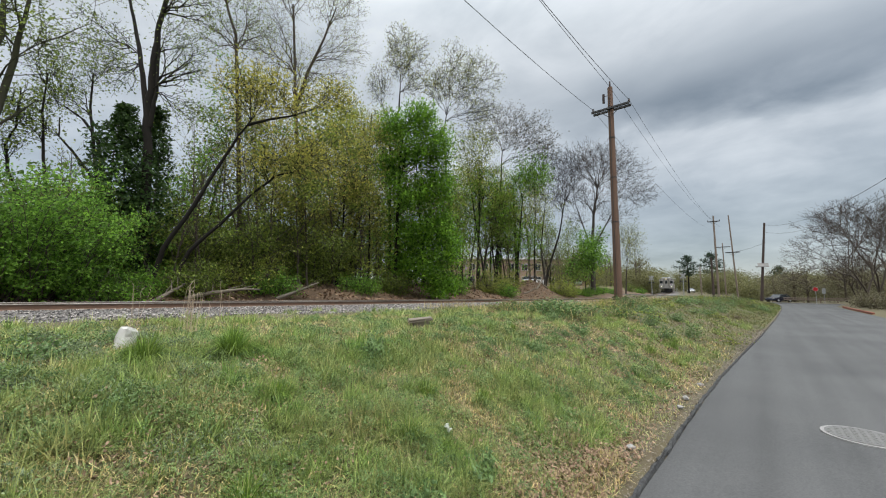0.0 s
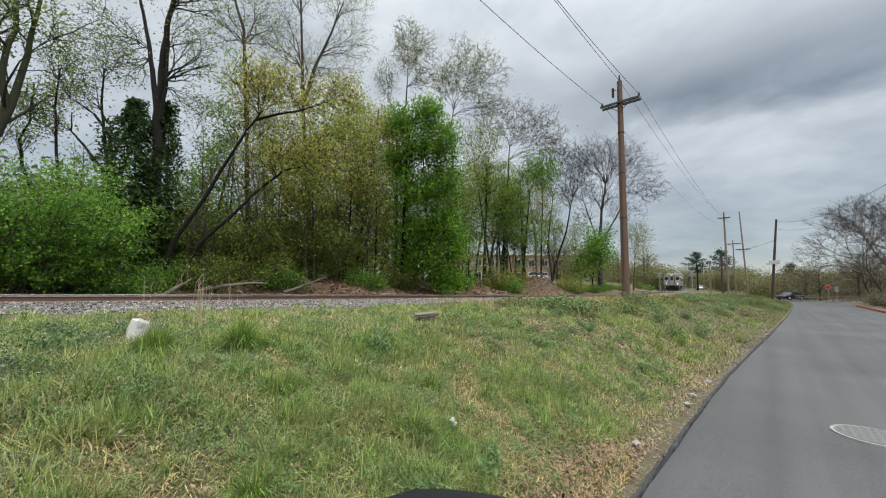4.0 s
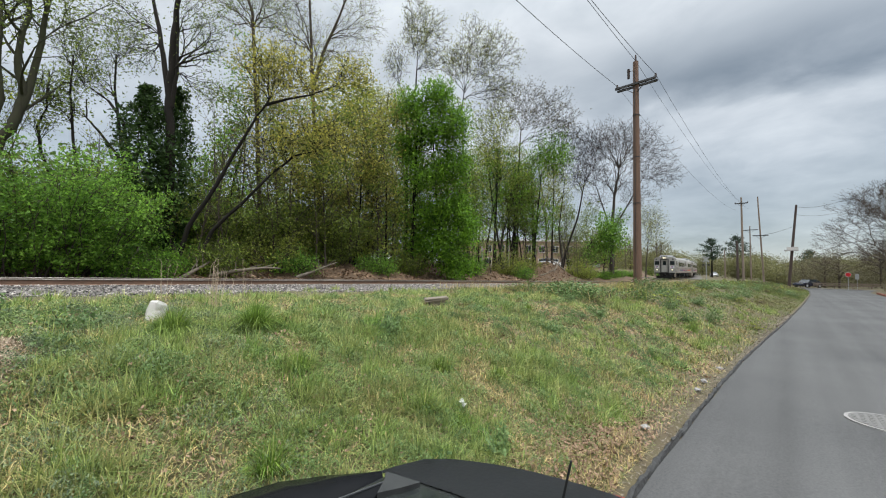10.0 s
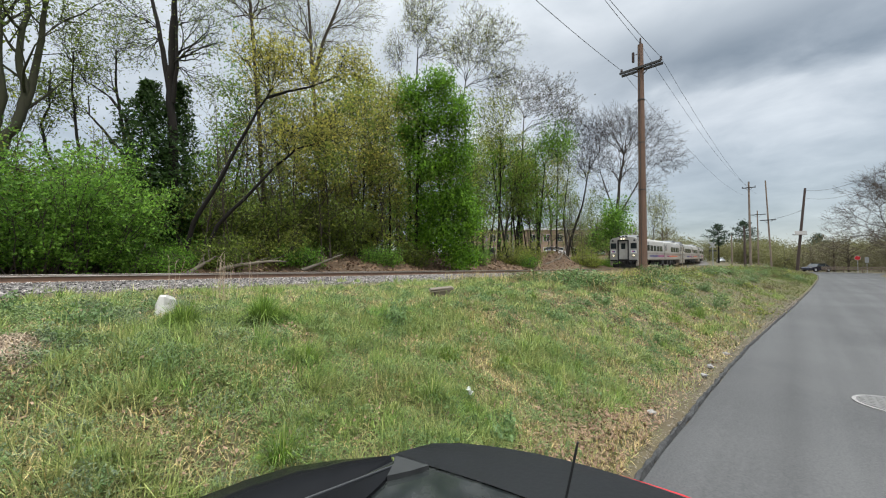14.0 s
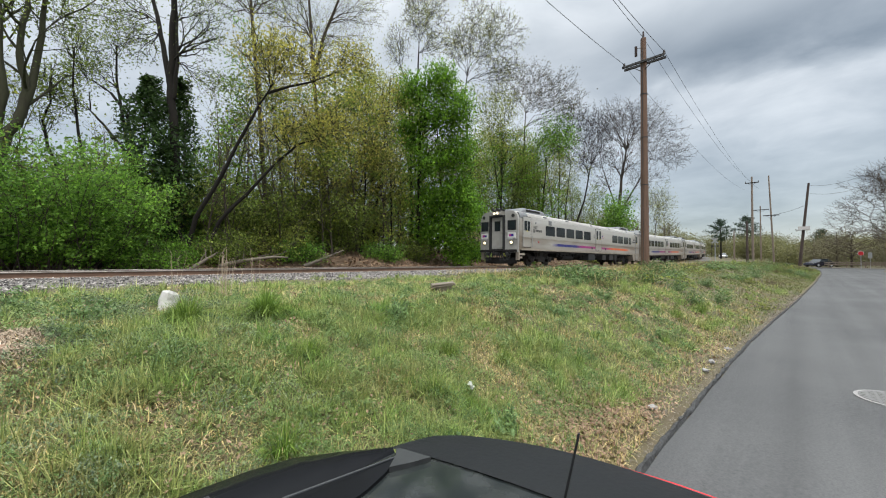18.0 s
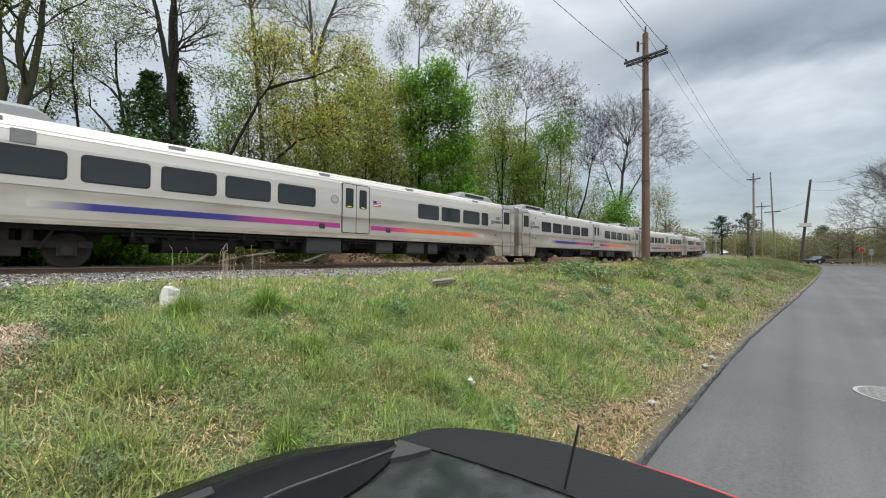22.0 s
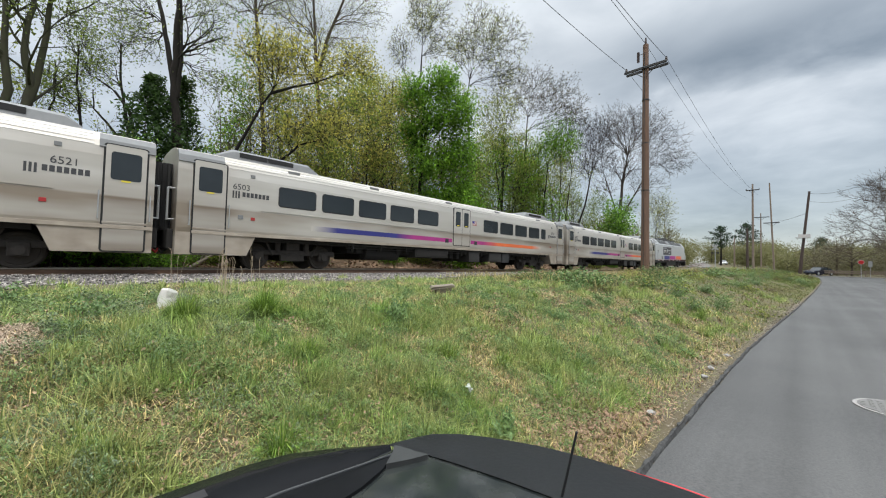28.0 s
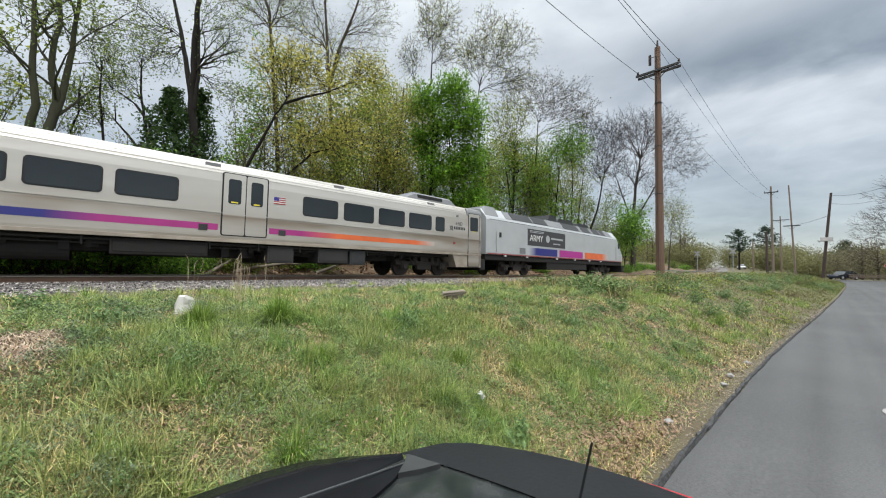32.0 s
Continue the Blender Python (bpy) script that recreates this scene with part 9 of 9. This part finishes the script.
def vehicle(name, label, at, turn, paint, length=4.6, height=1.5, boxy=False):
    """A parked car: body, glazed cabin, wheels, lights."""
    x, y = at
    z = max(gz(x, y), gz(x, y) + 0.0) + 0.06
    ob = empty(name, pose(x, y, z, 0, 0, turn), label=label, category="car", group="cars near the crossing")
    h, l = height, length / 2
    body = [(-l, 0.35), (-l + 0.05, 0.62), (-l + 0.25, 0.80 * h / 1.5), (-0.45 * l, 0.92 * h / 1.5), (0.75 * l, 0.98 * h / 1.5), (l - 0.1, 0.9 * h / 1.5), (l, 0.6), (l - 0.05, 0.35), (l - 0.4, 0.22), (-l + 0.4, 0.22)]
    bm = bmesh.new()
    plate(bm, body, -0.88, 0.88)
    bmesh.ops.bevel(bm, geom=list(bm.edges), offset=0.06, segments=2, affect="EDGES")
    part("body", bm, paint, ob)
    roof = [(-0.48 * l, 0.9 * h / 1.5), (-0.12 * l, h), (0.5 * l if not boxy else 0.75 * l, h), (0.86 * l, 0.96 * h / 1.5)]
    bm = bmesh.new()
    rows = []
    for xx, zz in roof:
        w = 0.82 if zz < h * 0.9 else 0.62
        rows.append([bm.verts.new((xx, s * w, zz)) for s in (-1, 1)])
    for a, b in zip(rows, rows[1:]):
        bm.faces.new((a[0], a[1], b[1], b[0]))
    for s in (0, 1):
        bm.faces.new([q[s] for q in rows])
    bm.faces.new((rows[0][0], rows[-1][0], rows[-1][1], rows[0][1]))
    bmesh.ops.recalc_face_normals(bm, faces=bm.faces)
    part("windows", bm, M["glass"], ob)
    bm = bmesh.new()
    box(bm, -0.14 * l, (0.52 if not boxy else 0.76) * l, -0.64, 0.64, h - 0.02, h + 0.03, 0.02)
    part("roof", bm, paint, ob)
    for sx in (-0.62, 0.62):
        for s in (-1, 1):
            bm = bmesh.new()
            tube(bm, (sx * l, s * 0.70, 0.31), (sx * l, s * 0.90, 0.31), 0.32, seg=20)
            wh = part("wheel", bm, M["rubber"], ob)
            bm = bmesh.new()
            tube(bm, (sx * l, s * 0.8, 0.31), (sx * l, s * 0.91, 0.31), 0.2, seg=14)
            part("rim", bm, M["galv"], wh)
    for s in (-1, 1):
        bm = bmesh.new()
        box(bm, -l - 0.01, -l + 0.15, s * 0.65 - 0.15, s * 0.65 + 0.15, 0.58, 0.72, 0.02)
        part("headlight", bm, M["chrome"], ob)
        bm = bmesh.new()
        box(bm, l - 0.15, l + 0.01, s * 0.68 - 0.12, s * 0.68 + 0.12, 0.65, 0.85, 0.02)
        part("tail_light", bm, M["red"], ob)
    return ob


def build_brick_building():
    """A long tan two-storey building beyond the wood."""
    a, b = Vector((80, 70, 0)), Vector((104, 37, 0))
    d = (b - a)
    n = 11
    base = 4.0
    ob = empty("brick_building", pose(a.x, a.y, base - 0.6, 0, 0, math.degrees(math.atan2(d.y, d.x))), label="long tan brick two-storey building with a flat pale roof edge", category="building")
    w = d.length
    bm = bmesh.new()
    box(bm, 0, w, 0, 12, 0, 8.3)
    wall = part("wall", bm, M["brick"], ob)
    bm = bmesh.new()
    box(bm, -0.3, w + 0.3, -0.3, 12.3, 8.3, 8.75, 0.03)
    part("roof", bm, M["white"], ob, "pale flat roof edge")
    for i in range(n):
        for fl in range(2):
            cx, z0 = (i + 0.5) * w / n, 1.5 + 3.6 * fl
            bm = bmesh.new()
            box(bm, cx - 0.85, cx + 0.85, -0.10, 0.05, z0, z0 + 1.9, 0.02)
            win = part("window", bm, M["white"], ob)
            bm = bmesh.new()
            box(bm, cx - 0.75, cx - 0.03, -0.13, 0.0, z0 + 0.1, z0 + 1.8)
            part("pane", bm, M["glass"], win)
            bm = bmesh.new()
            box(bm, cx + 0.03, cx + 0.75, -0.13, 0.0, z0 + 0.1, z0 + 1.8)
            part("pane", bm, M["glass"], win)
    for i in range(0, n + 1, 2):
        bm = bmesh.new()
        box(bm, i * w / n - 0.25, i * w / n + 0.25, -0.2, 0.05, 0, 8.28)
        part("pilaster", bm, M["ring"], ob)


def build_crossing_things():
    vehicle("parked_car", "dark navy blue car at the junction", (89.0, -2.35), -38, M["navy"], 4.1, 1.36)
    vehicle("parked_suv", "silver sport utility car behind the dirt mound", (72, 36.5), 150, M["car_white"], 4.7, 1.75, True)
    vehicle("parked_car", "white car on the side street", (138, 16.5), 12, M["car_white"], 4.4, 1.4)
    vehicle("parked_car", "silver car beyond the track", (96, 36), 20, M["galv"], 4.5, 1.45)
    # guard rail behind the side street
    gr = empty("guard_rail", label="grey steel guard rail along the side street", category="guard rail")
    for k in range(13):
        y = -1.5 - 2.0 * k
        z = gz(88.5, y)
        bm = bmesh.new()
        box(bm, 88.44, 88.56, y - 0.06, y + 0.06, z - 0.2, z + 0.95)
        part("post", bm, M["pole_grey"], gr)
    for zz in (0.55, 0.85):
        bm = bmesh.new()
        box(bm, 88.36, 88.44, -26.5, -1.0, gz(88.5, -4) + zz - 0.09, gz(88.5, -4) + zz + 0.09, 0.02)
        part("rail_beam", bm, M["pole_grey"], gr)
    # stop sign, seen from its red face
    x, y = 87.3, -6.95
    sg = empty("stop_sign", pose(x, y, gz(x, y)), label="red octagonal stop sign on a post", category="traffic sign")
    bm = bmesh.new()
    box(bm, -0.03, 0.03, -0.03, 0.03, -0.2, 2.2)
    part("post", bm, M["galv"], sg)
    bm = bmesh.new()
    tube(bm, (-0.05, 0, 2.4), (-0.035, 0, 2.4), 0.36, seg=8)
    part("sign_rim", bm, M["white"], sg)
    bm = bmesh.new()
    tube(bm, (-0.06, 0, 2.4), (-0.045, 0, 2.4), 0.33, seg=8)
    part("sign_face", bm, M["sign_red"], sg)
    x, y = 90, -8.15
    sg = empty("road_sign", pose(x, y, gz(x, y)), label="pale grey blank road sign on a post", category="traffic sign")
    bm = bmesh.new()
    box(bm, -0.03, 0.03, -0.03, 0.03, -0.2, 2.0)
    part("post", bm, M["galv"], sg)
    bm = bmesh.new()
    box(bm, -0.05, -0.03, -0.22, 0.22, 1.6, 2.5)
    part("sign_face", bm, M["galv"], sg)
    # crossing signals
    for x, y in ((78, 10.4), (88, 17.4)):
        cs = empty("crossing_signal", pose(x, y, gz(x, y)), label="railway crossing signal with weathered pale crossbuck", category="crossing signal", group="crossing signals")
        bm = bmesh.new()
        tube(bm, (0, 0, -0.2), (0, 0, 4.2), 0.07, seg=10)
        part("mast", bm, M["galv"], cs)
        for t in (45, -45):
            bm = bmesh.new()
            box(bm, -0.015, 0.015, -0.62, 0.62, -0.11, 0.11, 0, Matrix.Translation((-0.1 - (t > 0) * 0.04, 0, 3.7)) @ pose(0, 0, 0, t))
            part("crossbuck_arm", bm, M["galv"], cs)
        for s in (-1, 1):
            bm = bmesh.new()
            tube(bm, (-0.2, s * 0.4, 2.75), (0.1, s * 0.4, 2.75), 0.16, seg=14)
            part("signal_lamp", bm, M["iron"], cs)
        bm = bmesh.new()
        box(bm, -0.05, 0.05, -0.4, 0.4, 2.7, 2.8)
        part("lamp_arm", bm, M["iron"], cs)
    # white survey post left of the pole, and a culvert by the junction
    x, y = 72, 19.2
    bm = bmesh.new()
    tube(bm, (0, 0, -0.2), (0, 0, 6.5), 0.13, 0.1, seg=10)
    ob = tagged(part("signal_mast", bm, M["galv"], None), "pale steel mast beside the track", "mast")
    ob.matrix_basis = pose(x, y, gz(x, y))
    bm = bmesh.new()
    box(bm, 0, 3.2, 0, 0.5, 0, 0.55, 0.05)
    ob = tagged(part("stone_wall", bm, M["asphalt_edge"], None), "low dark stone wall at the foot of a pole", "wall")
    ob.matrix_basis = pose(77.2, 1.0, gz(78, 1) - 0.1, 0, 0, 70)
    # red brick edging of a garden across the road
    for k in range(40):
        y = -7.35 - 0.02 * k
        x = 49 + 0.42 * k
        ob = part("edging_brick", shared(("edging",), lambda bm: box(bm, -0.2, 0.2, -0.1, 0.1, -0.1, 0.16, 0.015)), M["brick_red"], None)
        tagged(ob, "red brick of a garden edging along the road", "brick", "edging bricks")
        ob.matrix_basis = pose(x, float(road_far_edge(x)) - 0.2, gz(x, float(road_far_edge(x)) - 0.2), 0, 0, random.Random(k).uniform(-3, 3))


build_far()
build_brick_building()
build_crossing_things()

motions()
